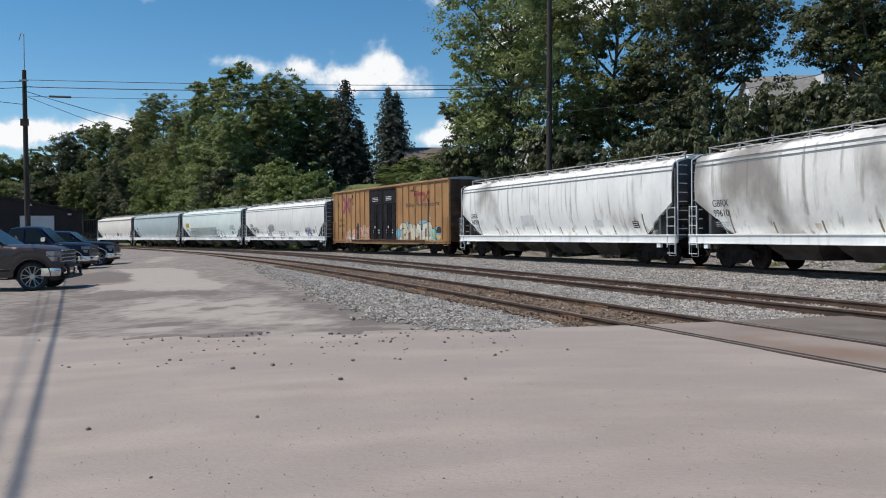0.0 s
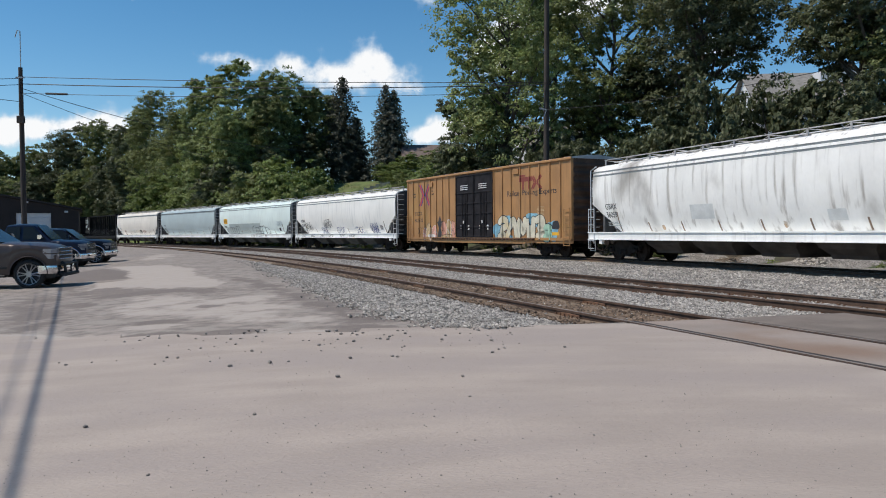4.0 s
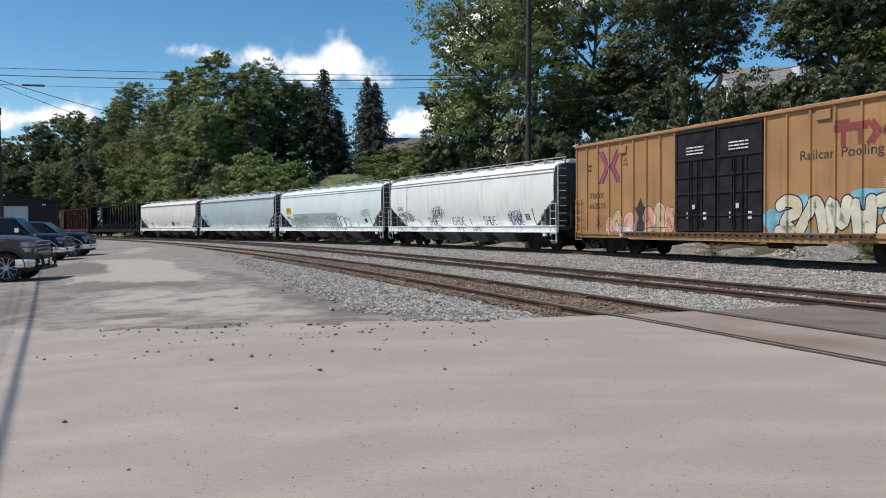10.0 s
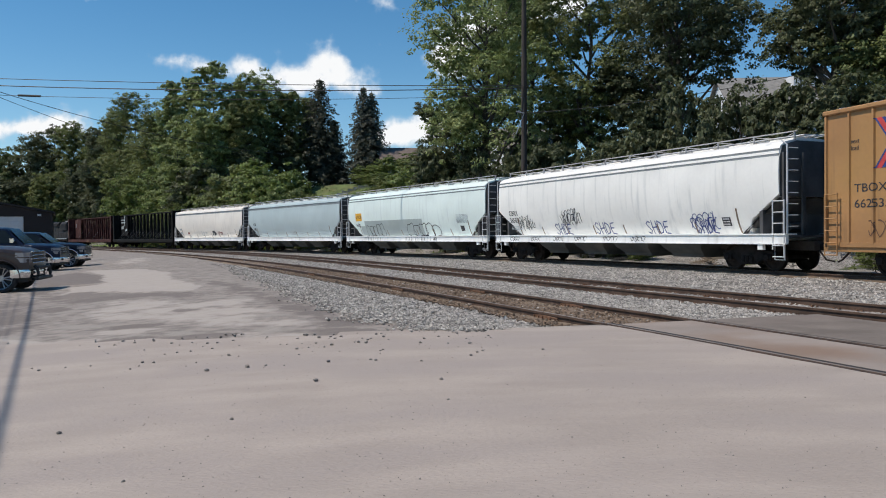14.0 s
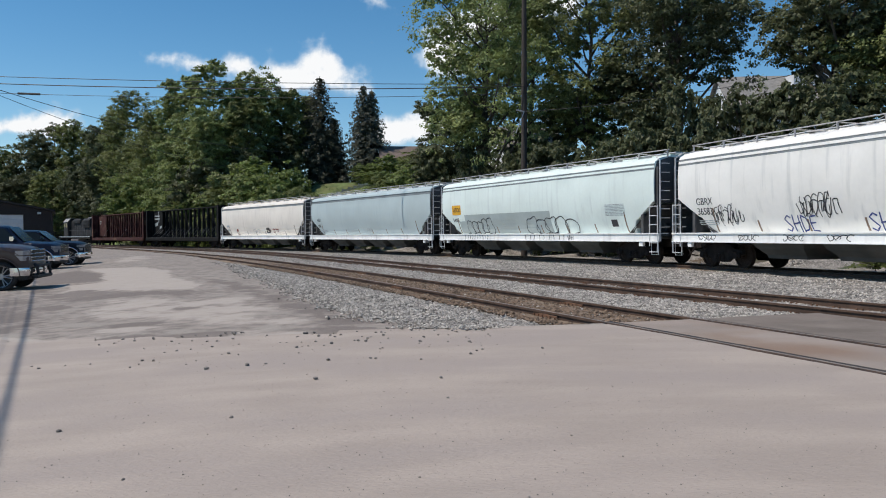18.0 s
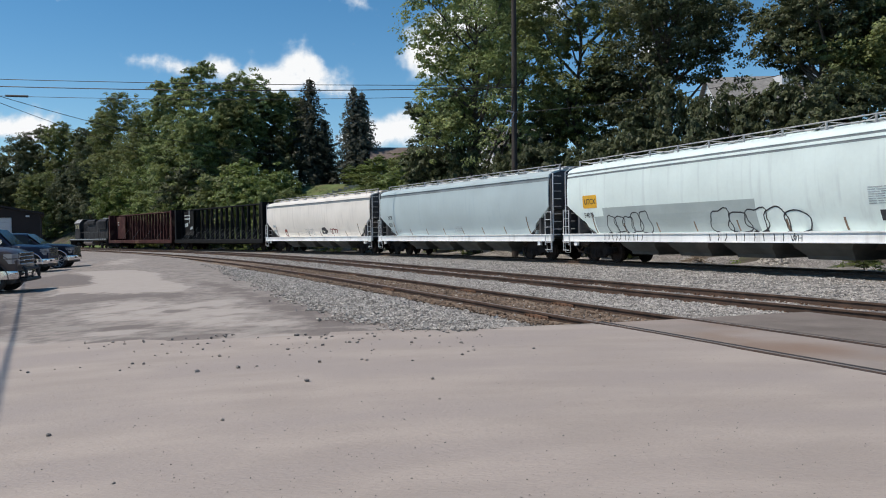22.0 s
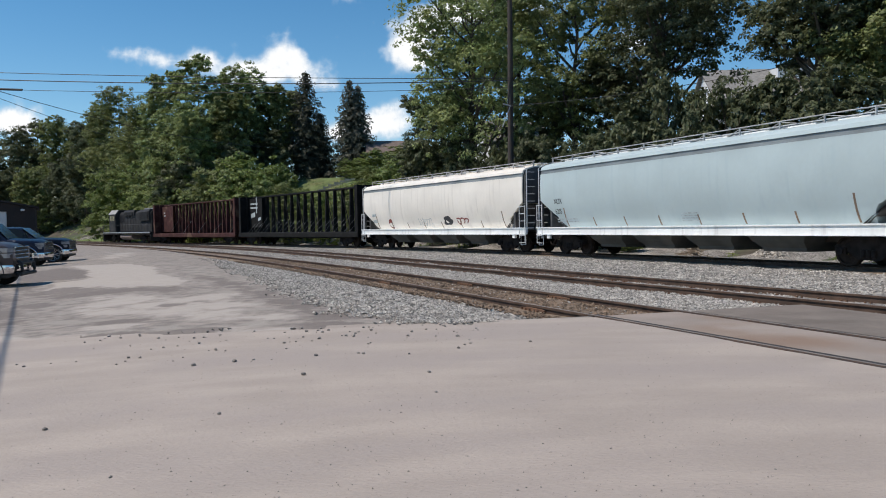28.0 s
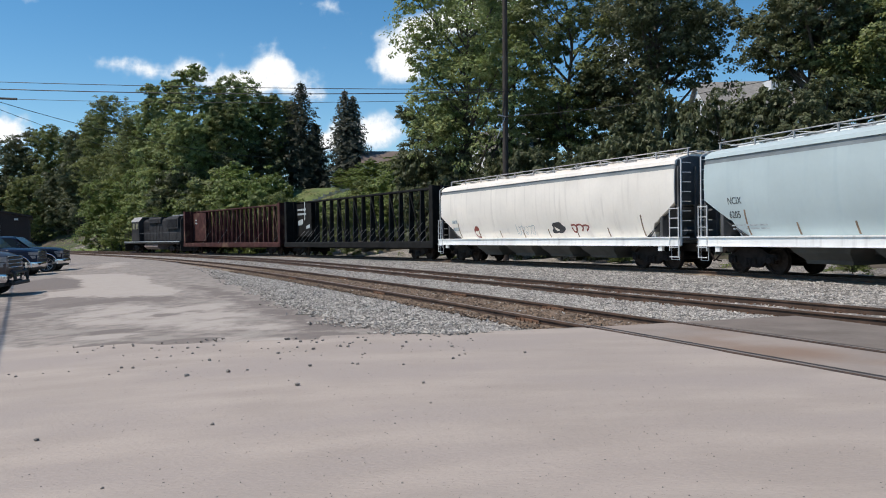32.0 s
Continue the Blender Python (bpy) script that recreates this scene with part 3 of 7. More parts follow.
# ---- the train ----
TRAIN, WHEELS, DRIFT = [], [], []
M_WHITE = mat("weathered_white_steel", (0.89, 0.875, 0.84), 0.5, var=0.07, scale=0.7, bump=0.3, bscale=0.9, streak=(0.25, 0.21, 0.175), streak_amt=0.72, second=(0.35, 0.325, 0.295), mix=(0.54, 0.74), stretch=(1.1, 1, 0.7))
M_WHITE_D = mat("sooty_white_steel", (0.86, 0.84, 0.80), 0.5, var=0.1, scale=0.7, bump=0.3, bscale=0.9, streak=(0.22, 0.185, 0.155), streak_amt=0.8, second=(0.30, 0.275, 0.25), mix=(0.44, 0.68), stretch=(1.1, 1, 0.7))
M_WHITE_B = mat("chalky_white_steel", (0.86, 0.84, 0.795), 0.5, var=0.05, scale=0.5, bump=0.5, bscale=0.9, streak=(0.42, 0.43, 0.43), streak_amt=0.4)
M_PALE = mat("pale_mint_steel", (0.75, 0.84, 0.80), 0.5, var=0.05, scale=0.5, bump=0.3, bscale=0.9, streak=(0.5, 0.55, 0.55), streak_amt=0.35)
M_BLUE = mat("pale_blue_steel", (0.46, 0.54, 0.55), 0.5, var=0.05, scale=0.5, bump=0.3, bscale=0.9, streak=(0.38, 0.47, 0.5), streak_amt=0.4)
M_CREAM = mat("cream_steel", (0.84, 0.78, 0.70), 0.5, var=0.05, scale=0.5, bump=0.3, bscale=0.9, streak=(0.52, 0.46, 0.41), streak_amt=0.35)
M_SILL = mat("white_sill_paint", (0.85, 0.85, 0.83), 0.5, var=0.08, scale=0.8, bump=0.03, bscale=9, streak=(0.4, 0.38, 0.36), streak_amt=0.4)
M_RAILING = mat("galvanised_bar", (0.62, 0.62, 0.62), 0.5, metal=0.2, var=0.12, scale=3, bump=0.02)
M_ROOFRAIL = mat("dull_roof_rail", (0.40, 0.39, 0.38), 0.6, metal=0.2, var=0.15, scale=3, bump=0.02)
# grime plus the shade of the car ends, put into one dark grey
M_ENDGREY = mat("dirt_and_shade_grey_steel", (0.09, 0.09, 0.092), 0.7, var=0.25, scale=1.2, bump=0.1, bscale=12, spec=0.15)
M_BAND = mat("grey_eave_band", (0.2, 0.22, 0.23), 0.6, var=0.15, scale=1.0, bump=0.05)
# both bay colours hold the under-car shade as well as dust
M_BAY = mat("dusty_shade_dark_hopper_bay", (0.06, 0.052, 0.047), 0.85, var=0.3, scale=1.5, bump=0.1, bscale=12, spec=0.15)
M_BAYPALE = mat("dusty_shade_dark_painted_bay", (0.07, 0.073, 0.07), 0.8, var=0.25, scale=1.2, bump=0.1, bscale=8, second=(0.1, 0.09, 0.08), mix=(0.5, 0.75))
M_TRUCK = mat("grimy_truck_casting", (0.026, 0.022, 0.021), 0.85, metal=0.2, var=0.35, scale=4, bump=0.3, bscale=25, second=(0.05, 0.036, 0.028), mix=(0.55, 0.8), spec=0.15)
M_WHEEL = mat("rusty_wheel", (0.035, 0.026, 0.022), 0.8, metal=0.2, var=0.3, scale=5, bump=0.15, spec=0.15)
M_BLACK = mat("black_stencil", (0.03, 0.03, 0.035), 0.6, var=0.3, scale=8, bump=0.0)
M_FADED = mat("faded_stencil", (0.4, 0.44, 0.45), 0.6, var=0.3, scale=6, bump=0.0)
M_YBOX = mat("yellow_boxcar_paint", (0.39, 0.203, 0.08), 0.6, var=0.13, scale=0.6, bump=0.05, bscale=10, streak=(0.22, 0.125, 0.055), streak_amt=0.6, second=(0.38, 0.21, 0.07), mix=(0.5, 0.8))
M_YROOF = mat("galvanised_roof", (0.42, 0.42, 0.42), 0.45, metal=0.5, var=0.12, scale=1, bump=0.05)
M_BDOOR = mat("black_plug_door", (0.02, 0.018, 0.02), 0.7, var=0.3, scale=2, bump=0.06, bscale=10, spec=0.15)
M_RUST = mat("rust_brown_end", (0.12, 0.065, 0.04), 0.8, var=0.3, scale=1.5, bump=0.15)
M_RED = mat("faded_red_paint", (0.24, 0.055, 0.04), 0.6, var=0.15, scale=3, bump=0.0)
M_NAVY = mat("navy_paint", (0.03, 0.05, 0.2), 0.6, var=0.15, scale=3, bump=0.0)
M_SCARLET = mat("scarlet_paint", (0.5, 0.05, 0.05), 0.6, var=0.15, scale=3, bump=0.0)
M_GCREAM = mat("cream_spray_paint", (0.62, 0.58, 0.46), 0.6, var=0.15, scale=2, bump=0.0, second=(0.6, 0.45, 0.2), mix=(0.5, 0.7))
M_GCYAN = mat("cyan_spray_paint", (0.2, 0.4, 0.5), 0.6, var=0.25, scale=3, bump=0.0)
M_GMINT = mat("mint_spray_paint", (0.36, 0.55, 0.42), 0.6, var=0.2, scale=3, bump=0.0)
M_GPINK = mat("pink_spray_paint", (0.6, 0.3, 0.22), 0.6, var=0.25, scale=3, bump=0.0)
M_GSAND = mat("sandy_spray_paint", (0.5, 0.36, 0.2), 0.6, var=0.3, scale=3, bump=0.0)
M_GPALE = mat("pale_spray_paint", (0.62, 0.6, 0.6), 0.6, var=0.2, scale=3, bump=0.0)
M_GGREY = mat("grey_cover_paint", (0.40, 0.455, 0.445), 0.6, var=0.08, scale=1, bump=0.0)
M_ORANGE = mat("orange_plate", (0.75, 0.40, 0.03), 0.6, var=0.08, scale=4, bump=0.0)
M_RUSTSPOT = mat("rust_bleed", (0.45, 0.32, 0.21), 0.8, var=0.3, scale=5, bump=0.05, second=(0.6, 0.55, 0.48), mix=(0.45, 0.6))
M_TOUCH = mat("grey_touch_up", (0.66, 0.67, 0.66), 0.55, var=0.12, scale=2, bump=0.0)
M_TAG = mat("tan_marker", (0.22, 0.15, 0.10), 0.7, var=0.2, scale=3, bump=0.0)


def wheelset(parent, x, r=0.457):
    """Axle with two flanged wheels, its origin on the axle."""
    key = "wheelset"
    me = bpy.data.meshes.get(key)
    if not me:
        sh = Shape().tube([(0, -1.0, 0), (0, 1.0, 0)], 0.075, 8)
        for d in (-1, 1):
            prof = [(0.10, 0.80), (0.13, 0.79), (0.14, 0.70), (r - 0.09, 0.72), (r - 0.07, 0.69), (r + 0.025, 0.685), (r + 0.02, 0.715), (r, 0.73), (r - 0.005, 0.815),
                    (r - 0.07, 0.82), (r - 0.09, 0.78), (0.16, 0.80), (0.14, 0.84), (0.10, 0.84)]
            sh.lathe([(a, d * b) for a, b in prof] + [(prof[0][0], d * prof[0][1])], (0, 0, 0), "y", 28)
            for k in range(3):      # lightening holes rim that shows the turning
                a = math.tau * k / 3
                sh.tube([(0.28 * math.cos(a), d * 0.79, 0.28 * math.sin(a)), (0.28 * math.cos(a), d * 0.81, 0.28 * math.sin(a))], 0.035, 6)
        me = sh.mesh(key, True)
    ob = part("wheelset", me, M_WHEEL, parent)
    ob.matrix_basis = pose(x, 0, r)
    WHEELS.append((ob, x, r))


TRUCK_MESH = {}


def truck(parent, x):
    """A three-piece freight truck."""
    if not TRUCK_MESH:
        sh = Shape()
        out = [(-1.15, 0.50), (-1.12, 0.66), (-0.78, 0.68), (-0.42, 0.86), (0.42, 0.86), (0.78, 0.68), (1.12, 0.66), (1.15, 0.50), (0.95, 0.44), (0.72, 0.46),
               (0.36, 0.22), (-0.36, 0.22), (-0.72, 0.46), (-0.95, 0.44)]
        sh.prism(out, 0.93, 1.08)
        sh.box(-1.05, -0.72, 1.07, 1.15, 0.36, 0.58, 0.03).box(0.72, 1.05, 1.07, 1.15, 0.36, 0.58, 0.03)
        sh.lathe([(0.02, 1.10), (0.11, 1.10), (0.11, 1.20), (0.02, 1.21)], (-0.89, 0, 0.457), "y", 12)
        sh.lathe([(0.02, 1.10), (0.11, 1.10), (0.11, 1.20), (0.02, 1.21)], (0.89, 0, 0.457), "y", 12)
        for k in (-0.18, 0.0, 0.18):
            sh.lathe([(0.02, 0.28), (0.07, 0.29), (0.08, 0.40), (0.07, 0.50), (0.02, 0.52)], (k, 1.10, 0), "z", 10)
        sh.prism([(-0.36, 0.84), (0.36, 0.84), (0.30, 0.92), (-0.30, 0.92)], 0.9, 1.12)
        TRUCK_MESH["side"] = sh.mesh("truck_side_frame")
        b = Shape()
        b.box(-0.22, 0.22, -1.0, 1.0, 0.52, 0.84, 0.05)
        TRUCK_MESH["bolster"] = b.mesh("truck_bolster")
    for turn in (0, 180):
        ob = part("truck_side_frame", TRUCK_MESH["side"], M_TRUCK, parent)
        ob.matrix_basis = pose(x, 0, 0, 0, 0, turn)
    part("truck_bolster", TRUCK_MESH["bolster"], M_TRUCK, parent).matrix_basis = pose(x, 0, 0)
    for d in (-0.89, 0.89):
        wheelset(parent, x + d)


def coupler(parent, x, sgn):
    sh = Shape().box(min(x, x + sgn * 0.62), max(x, x + sgn * 0.62), -0.09, 0.09, 0.72, 0.92, 0.02)
    sh.prism([(x + sgn * 0.5, 0.66), (x + sgn * 0.80, 0.66), (x + sgn * 0.84, 0.97), (x + sgn * 0.5, 0.97)], -0.17, 0.17)
    sh.tube([(x + sgn * 0.2, 0.35, 0.72), (x + sgn * 0.5, 0.4, 0.42), (x + sgn * 0.75, 0.3, 0.36)], 0.03, 6)
    part("coupler", sh, M_TRUCK, parent)


def near_side(x, z, y):
    """Frame for writing on a car's near side: it reads towards the tail of the train."""
    return Matrix(((-1, 0, 0, x), (0, 0, 1, y), (0, 1, 0, z), (0, 0, 0, 1)))


def plate_on(name, pts, y, material, parent, label="", thick=0.004):
    """A thin painted shape from an outline in x and z."""
    return part(name, Shape().prism(pts, y, y + thick), material, parent, label)


def bars(name, x, z, w, h, rows, y, material, parent):
    """Lines of small writing as plain bars."""
    sh = Shape()
    for i in range(rows):
        zz = z - i * h * 2.3
        xx, r = x, random.Random(int(abs(x * 131 + z * 17)) + i)
        while xx > x - w:
            k = min(r.uniform(0.14, 0.32) * w, xx - (x - w))
            sh.box(xx - k * 0.88, xx, y, y + 0.003, zz - h, zz)
            xx -= k
    part(name, sh, material, parent)


def ribbon(sh, pts, w, y):
    """A sprayed line of width w, in short steps."""
    fine = [pts[0]]
    for a, b in zip(pts, pts[1:]):
        k = max(1, int(math.dist(a, b) / 0.07))
        fine += [(a[0] + (b[0] - a[0]) * j / k, a[1] + (b[1] - a[1]) * j / k) for j in range(1, k + 1)]
    pts = fine
    n = len(pts)
    L, R = [], []
    for i, (x, z) in enumerate(pts):
        a, b = pts[max(i - 1, 0)], pts[min(i + 1, n - 1)]
        dx, dz = b[0] - a[0], b[1] - a[1]
        k = math.hypot(dx, dz) or 1
        L.append((x - dz / k * w / 2, y, z + dx / k * w / 2))
        R.append((x + dz / k * w / 2, y, z - dx / k * w / 2))
    sh.add(L + R, [(i, i + 1, n + i + 1, n + i) for i in range(n - 1)])


def scrawl(parent, x, z, w, h, y, material, seed, letters=5, width=0.03):
    """A sprayed tag of looping strokes that cannot be read."""
    r, sh = random.Random(seed), Shape()
    for i in range(letters):
        cx = x - w * (i + 0.5) / letters
        rw, rh = w / letters * 0.62, h * 0.5 * r.uniform(0.7, 1.0)
        a0, sweep = r.uniform(0, 6.28), r.choice([3.6, 4.6, 5.6, -4.4, -5.2])
        pts = []
        for k in range(18):
            a = a0 + sweep * k / 17
            pts.append((cx + rw * math.cos(a) * (0.75 + 0.25 * math.sin(2 * a + i)), z + h / 2 + rh * math.sin(a + 0.4 * math.cos(a))))
        ribbon(sh, pts, width, y)
        if r.random() < 0.7:
            ribbon(sh, [(cx + rw * r.uniform(-1, 1), z + h * r.uniform(0, 0.3)), (cx + rw * r.uniform(-1, 1), z + h * r.uniform(0.7, 1.1))], width, y)
    part("graffiti", sh, material, parent, "sprayed graffiti tag")


GLYPHS = {"S": [[(0.9, 0.85), (0.5, 1.0), (0.1, 0.78), (0.5, 0.5), (0.9, 0.25), (0.5, 0.0), (0.05, 0.15)]], "H": [[(0.1, 1.05), (0.15, 0.0)], [(0.85, 1.0), (0.9, -0.05)], [(0.0, 0.45), (1.0, 0.55)]],
          "D": [[(0.15, -0.05), (0.1, 1.0), (0.75, 0.8), (0.95, 0.45), (0.7, 0.1), (0.1, 0.0)]], "E": [[(0.95, 0.95), (0.2, 0.9), (0.12, 0.5), (0.2, 0.05), (0.95, 0.0)], [(0.1, 0.5), (0.8, 0.52)]]}


def hand_letters(parent, text, x, z, w, h, y, material, width=0.045):
    """Letters drawn with a spray can."""
    sh, k = Shape(), w / len(text)
    for i, ch in enumerate(text):
        for st in GLYPHS[ch]:
            ribbon(sh, [(x - k * (i + 0.92 * a), z + h * b) for a, b in st], width, y)
    part("graffiti", sh, material, parent, "blue sprayed graffiti tag")


def bubble(cx, cz, w, h, seed, n=26):
    """Outline of one fat sprayed letter."""
    r = random.Random(seed)
    p1, p2, a1, a2 = r.uniform(0, 6.28), r.uniform(0, 6.28), r.uniform(0.05, 0.13), r.uniform(0.04, 0.10)
    out = []
    for k in range(n):
        a = math.tau * k / n
        q = (abs(math.cos(a)) ** 3 + abs(math.sin(a)) ** 3) ** (-1 / 3) * (1 + a1 * math.sin(3 * a + p1) + a2 * math.sin(5 * a + p2))
        out.append((cx + w / 2 * q * math.cos(a), cz + h / 2 * q * math.sin(a)))
    return out


HALF = [(1.16, 1.24), (1.265, 1.42), (1.36, 1.62), (1.44, 1.86), (1.51, 2.14), (1.565, 2.46), (1.598, 2.80), (1.61, 3.15), (1.605, 3.45), (1.585, 3.72)]
HULL_Z, HULL_Y = [p[1] for p in HALF], [p[0] for p in HALF]


def hull(z):
    return float(np.interp(z, HULL_Z, HULL_Y))


def hug(car):
    """Lays a hopper's painted marks on its curved side."""
    for ob in car.children_recursive:
        if ob.name.split(".")[0] in MARKS:
            for v in ob.data.vertices:
                if 1.59 < v.co.y < 1.62 and v.co.z > 1.24:
                    v.co.y = hull(v.co.z) + (v.co.y - 1.606) + 0.004


MARKS = ("reporting_mark", "car_number", "data_lines", "inspection_plate", "plate_line", "graffiti", "logo_plate", "cover_paint", "tally_mark", "rust_stain", "touch_up_patch")


def covered_hopper(L, label, body_mat, sill_mat, eave, trim_lines, roof_mat, bays=4):
    """Curved-side covered hopper; x along, y to the near side, rail top at zero."""
    c = thing("covered_hopper", label, "freight car", "cars of the train")
    xe = L / 2 - 0.32
    prof = list(HALF)
    if eave == "lines":
        prof += [(1.585, 3.78), (1.555, 3.785), (1.550, 3.86), (1.575, 3.865), (1.560, 3.95), (1.525, 3.955), (1.520, 4.02), (1.545, 4.03), (1.500, 4.12), (1.30, 4.25), (0.8, 4.36), (0.0, 4.40)]
    else:
        prof += [(1.588, 3.80), (1.50, 3.805), (1.48, 3.98), (1.565, 3.985), (1.530, 4.12), (1.30, 4.25), (0.8, 4.36), (0.0, 4.40)]
    full = [(-y, z) for y, z in prof[:-1]] + [(y, z) for y, z in reversed(prof)]
    xs = [xe, xe - 0.02] + [xe - 1.1 * k / 8 for k in range(1, 9)] + [xe - 1.1 - 0.32 * math.sin(math.pi / 2 * k / 8) for k in range(1, 9)] + [xe - 1.423, xe - 1.5] + [xe * k / 8 for k in range(6, -1, -1)]
    xs = sorted(set([round(a, 4) for a in xs] + [round(-a, 4) for a in xs]))
    rings = []
    for x in xs:
        d = xe - abs(x)
        cut = 2.55 - 0.70 * d / 1.1 if d < 1.1 else (1.85 - 0.61 * (1 - math.sqrt(max(0.0, 1 - ((d - 1.1) / 0.32) ** 2))) if d <= 1.42 else 1.24)
        ring = []
        for y, z in full:
            if z < cut:
                yy = float(np.interp(cut, HULL_Z, HULL_Y))
                ring.append((x, math.copysign(yy, y), float(cut)))
            else:
                k = 1 - 0.012 * max(0.0, 1 - d / 0.3)
                ring.append((x, y * k, z))
        rings.append(ring)
    part("body", Shape().loft(rings), body_mat, c, smooth=True)
    if eave == "band":
        for sgn in (1, -1):
            part("eave_band", Shape().box(-xe + 0.02, xe - 0.02, min(sgn * 1.47, sgn * 1.525), max(sgn * 1.47, sgn * 1.525), 3.81, 3.975), M_BAND, c, "dark grey eave band")
    else:
        for sgn in (1, -1):
            for z0, z1, y1 in ((3.79, 3.855, 1.562), (3.96, 4.015, 1.532)):
                part("eave_groove", Shape().box(-xe + 0.02, xe - 0.02, min(sgn * 1.47, sgn * y1), max(sgn * 1.47, sgn * y1), z0, z1), M_BAND, c)
    # frame
    for sgn in (1, -1):
        a, b = sorted((sgn * 1.50, sgn * 1.615))
        sh = Shape().box(-L / 2, L / 2, a, b, 0.94, 1.25, 0.012)
        a, b = sorted((sgn * 1.56, sgn * 1.66))
        sh.box(-L / 2, L / 2, min(sgn * 1.12, sgn * 1.66), max(sgn * 1.12, sgn * 1.66), 1.225, 1.27).box(-L / 2, L / 2, a, b, 0.92, 0.955)
        part("side_sill", sh, sill_mat, c, "white painted side sill")
    part("centre_sill", Shape().box(-L / 2, L / 2, -0.34, 0.34, 0.70, 1.02, 0.02), M_BAY, c)
    for sgn in (1, -1):
        xw = sgn * (L / 2)
        # slope sheet behind the open corner, end posts and platform
        sh = Shape()
        sh.add([(sgn * (xe - 1.9), -1.3, 1.2), (sgn * (xe - 1.9), 1.3, 1.2), (sgn * (xe - 0.1), 1.45, 2.44), (sgn * (xe - 0.1), -1.45, 2.44)], [(0, 1, 2, 3)])
        sh.add([(sgn * (xe - 1.85), -1.3, 1.15), (sgn * (xe - 1.85), 1.3, 1.15), (sgn * (xe - 0.05), 1.45, 2.40), (sgn * (xe - 0.05), -1.45, 2.40)], [(3, 2, 1, 0)])
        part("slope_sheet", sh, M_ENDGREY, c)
        # added dark sheet over the white end: its shade as colour
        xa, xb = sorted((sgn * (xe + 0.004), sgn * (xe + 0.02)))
        part("end_sheet", Shape().loft([[(x, -1.55, 2.47), (x, 1.55, 2.47), (x, 1.54, 3.75), (x, 1.42, 4.12), (x, 0.8, 4.3), (x, -0.8, 4.3), (x, -1.42, 4.12), (x, -1.54, 3.75)] for x in (xa, xb)]), M_ENDGREY, c, "grimy end sheet, coloured dark for the shaded end")
        sh = Shape()
        for y in (-0.55, 0.55, -1.42, 1.42):
            sh.box(min(xw - sgn * 0.28, xw - sgn * 0.2), max(xw - sgn * 0.28, xw - sgn * 0.2), y - 0.06, y + 0.06, 1.2, 3.9)
        sh.box(min(xw, xw - sgn * 1.6), max(xw, xw - sgn * 1.6), -1.5, 1.5, 1.14, 1.2)
        sh.box(min(xw - sgn * 1.2, xw - sgn * 1.05), max(xw - sgn * 1.2, xw - sgn * 1.05), -1.48, 1.48, 1.2, 2.05)
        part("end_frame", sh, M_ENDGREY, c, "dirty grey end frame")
        for y in (1.63, -1.63):
            sh = Shape()
            x0, x1 = xw - sgn * 0.06, xw - sgn * 0.52
            for x in (x0, x1):
                sh.tube([(x, y, 0.5 if x == x0 else 0.75), (x, y, 2.36)], 0.024, 6)
            for k in range(6):
                z = 0.52 + k * 0.36
                if z > 0.7 or True:
                    sh.tube([(x0, y, z), (x1, y, z)], 0.02, 6)
            part("side_ladder", sh, M_RAILING, c, "white steel ladder")
        for y in (1.5, -1.5):
            sh = Shape().tube([(xw - sgn * 0.05, y, 1.2), (xw - sgn * 0.05, y, 4.12), (xw - sgn * 0.35, y * 0.93, 4.28)], 0.033, 6)
            for k in range(8):
                z = 1.5 + k * 0.36
                sh.tube([(xw - sgn * 0.05, y, z), (xw - sgn * 0.05, y * 0.68, z)], 0.018, 5)
            part("end_ladder", sh, M_RAILING, c, "white steel end ladder")
        # stirrup step and jacking pad
        for y in (1.55, -1.55):
            sh = Shape().tube([(xw - sgn * 0.1, y, 0.95), (xw - sgn * 0.1, y, 0.42), (xw - sgn * 0.5, y, 0.42), (xw - sgn * 0.5, y, 0.95)], 0.02, 5)
            part("step", sh, M_RAILING, c)
            xp = sgn * (L / 2 - 1.05)
            part("jacking_pad", Shape().box(xp - 0.11, xp + 0.11, y - 0.05, y + 0.07, 0.74, 0.93), sill_mat, c)
        coupler(c, xw, sgn)
        part("hand_brake" if sgn > 0 else "brake_cylinder", Shape().lathe([(0.02, 0.0), (0.22, 0.0), (0.24, 0.03), (0.22, 0.06), (0.02, 0.06)], (xw - sgn * 0.75, 0.7, 1.85), "y", 14)
             if sgn > 0 else Shape().tube([(xw - sgn * 1.0, -0.3, 1.5), (xw - sgn * 1.0, 0.4, 1.5)], 0.16, 10), M_ENDGREY, c)
        truck(c, sgn * (L / 2 - 2.1))
    # discharge bays, their colour darkened for the shade under the car
    span = L - 7.4
    for k in range(bays):
        xc = -span / 2 + span * (k + 0.5) / bays
        w = span / bays * 0.47
        rings = [[(xc - w * a, -1.42 * b, z), (xc + w * a, -1.42 * b, z), (xc + w * a, 1.42 * b, z), (xc - w * a, 1.42 * b, z)] for a, b, z in ((1, 1, 1.24), (0.86, 1, 0.98), (0.72, 0.9, 0.74), (0.62, 0.7, 0.52), (0.6, 0.66, 0.40))]
        part("hopper_bay", Shape().loft(rings), M_BAY if body_mat in (M_WHITE, M_WHITE_D) else M_BAYPALE, c, "dusty discharge bay, coloured dark for the shade under the car")
    # running board with hand rails and hatches
    sh = Shape().box(-xe, xe, -0.42, -0.06, 4.50, 4.53).box(-xe, xe, 0.06, 0.42, 4.50, 4.53)
    part("running_board", sh, M_RAILING, c)
    posts = int(L / 1.75)
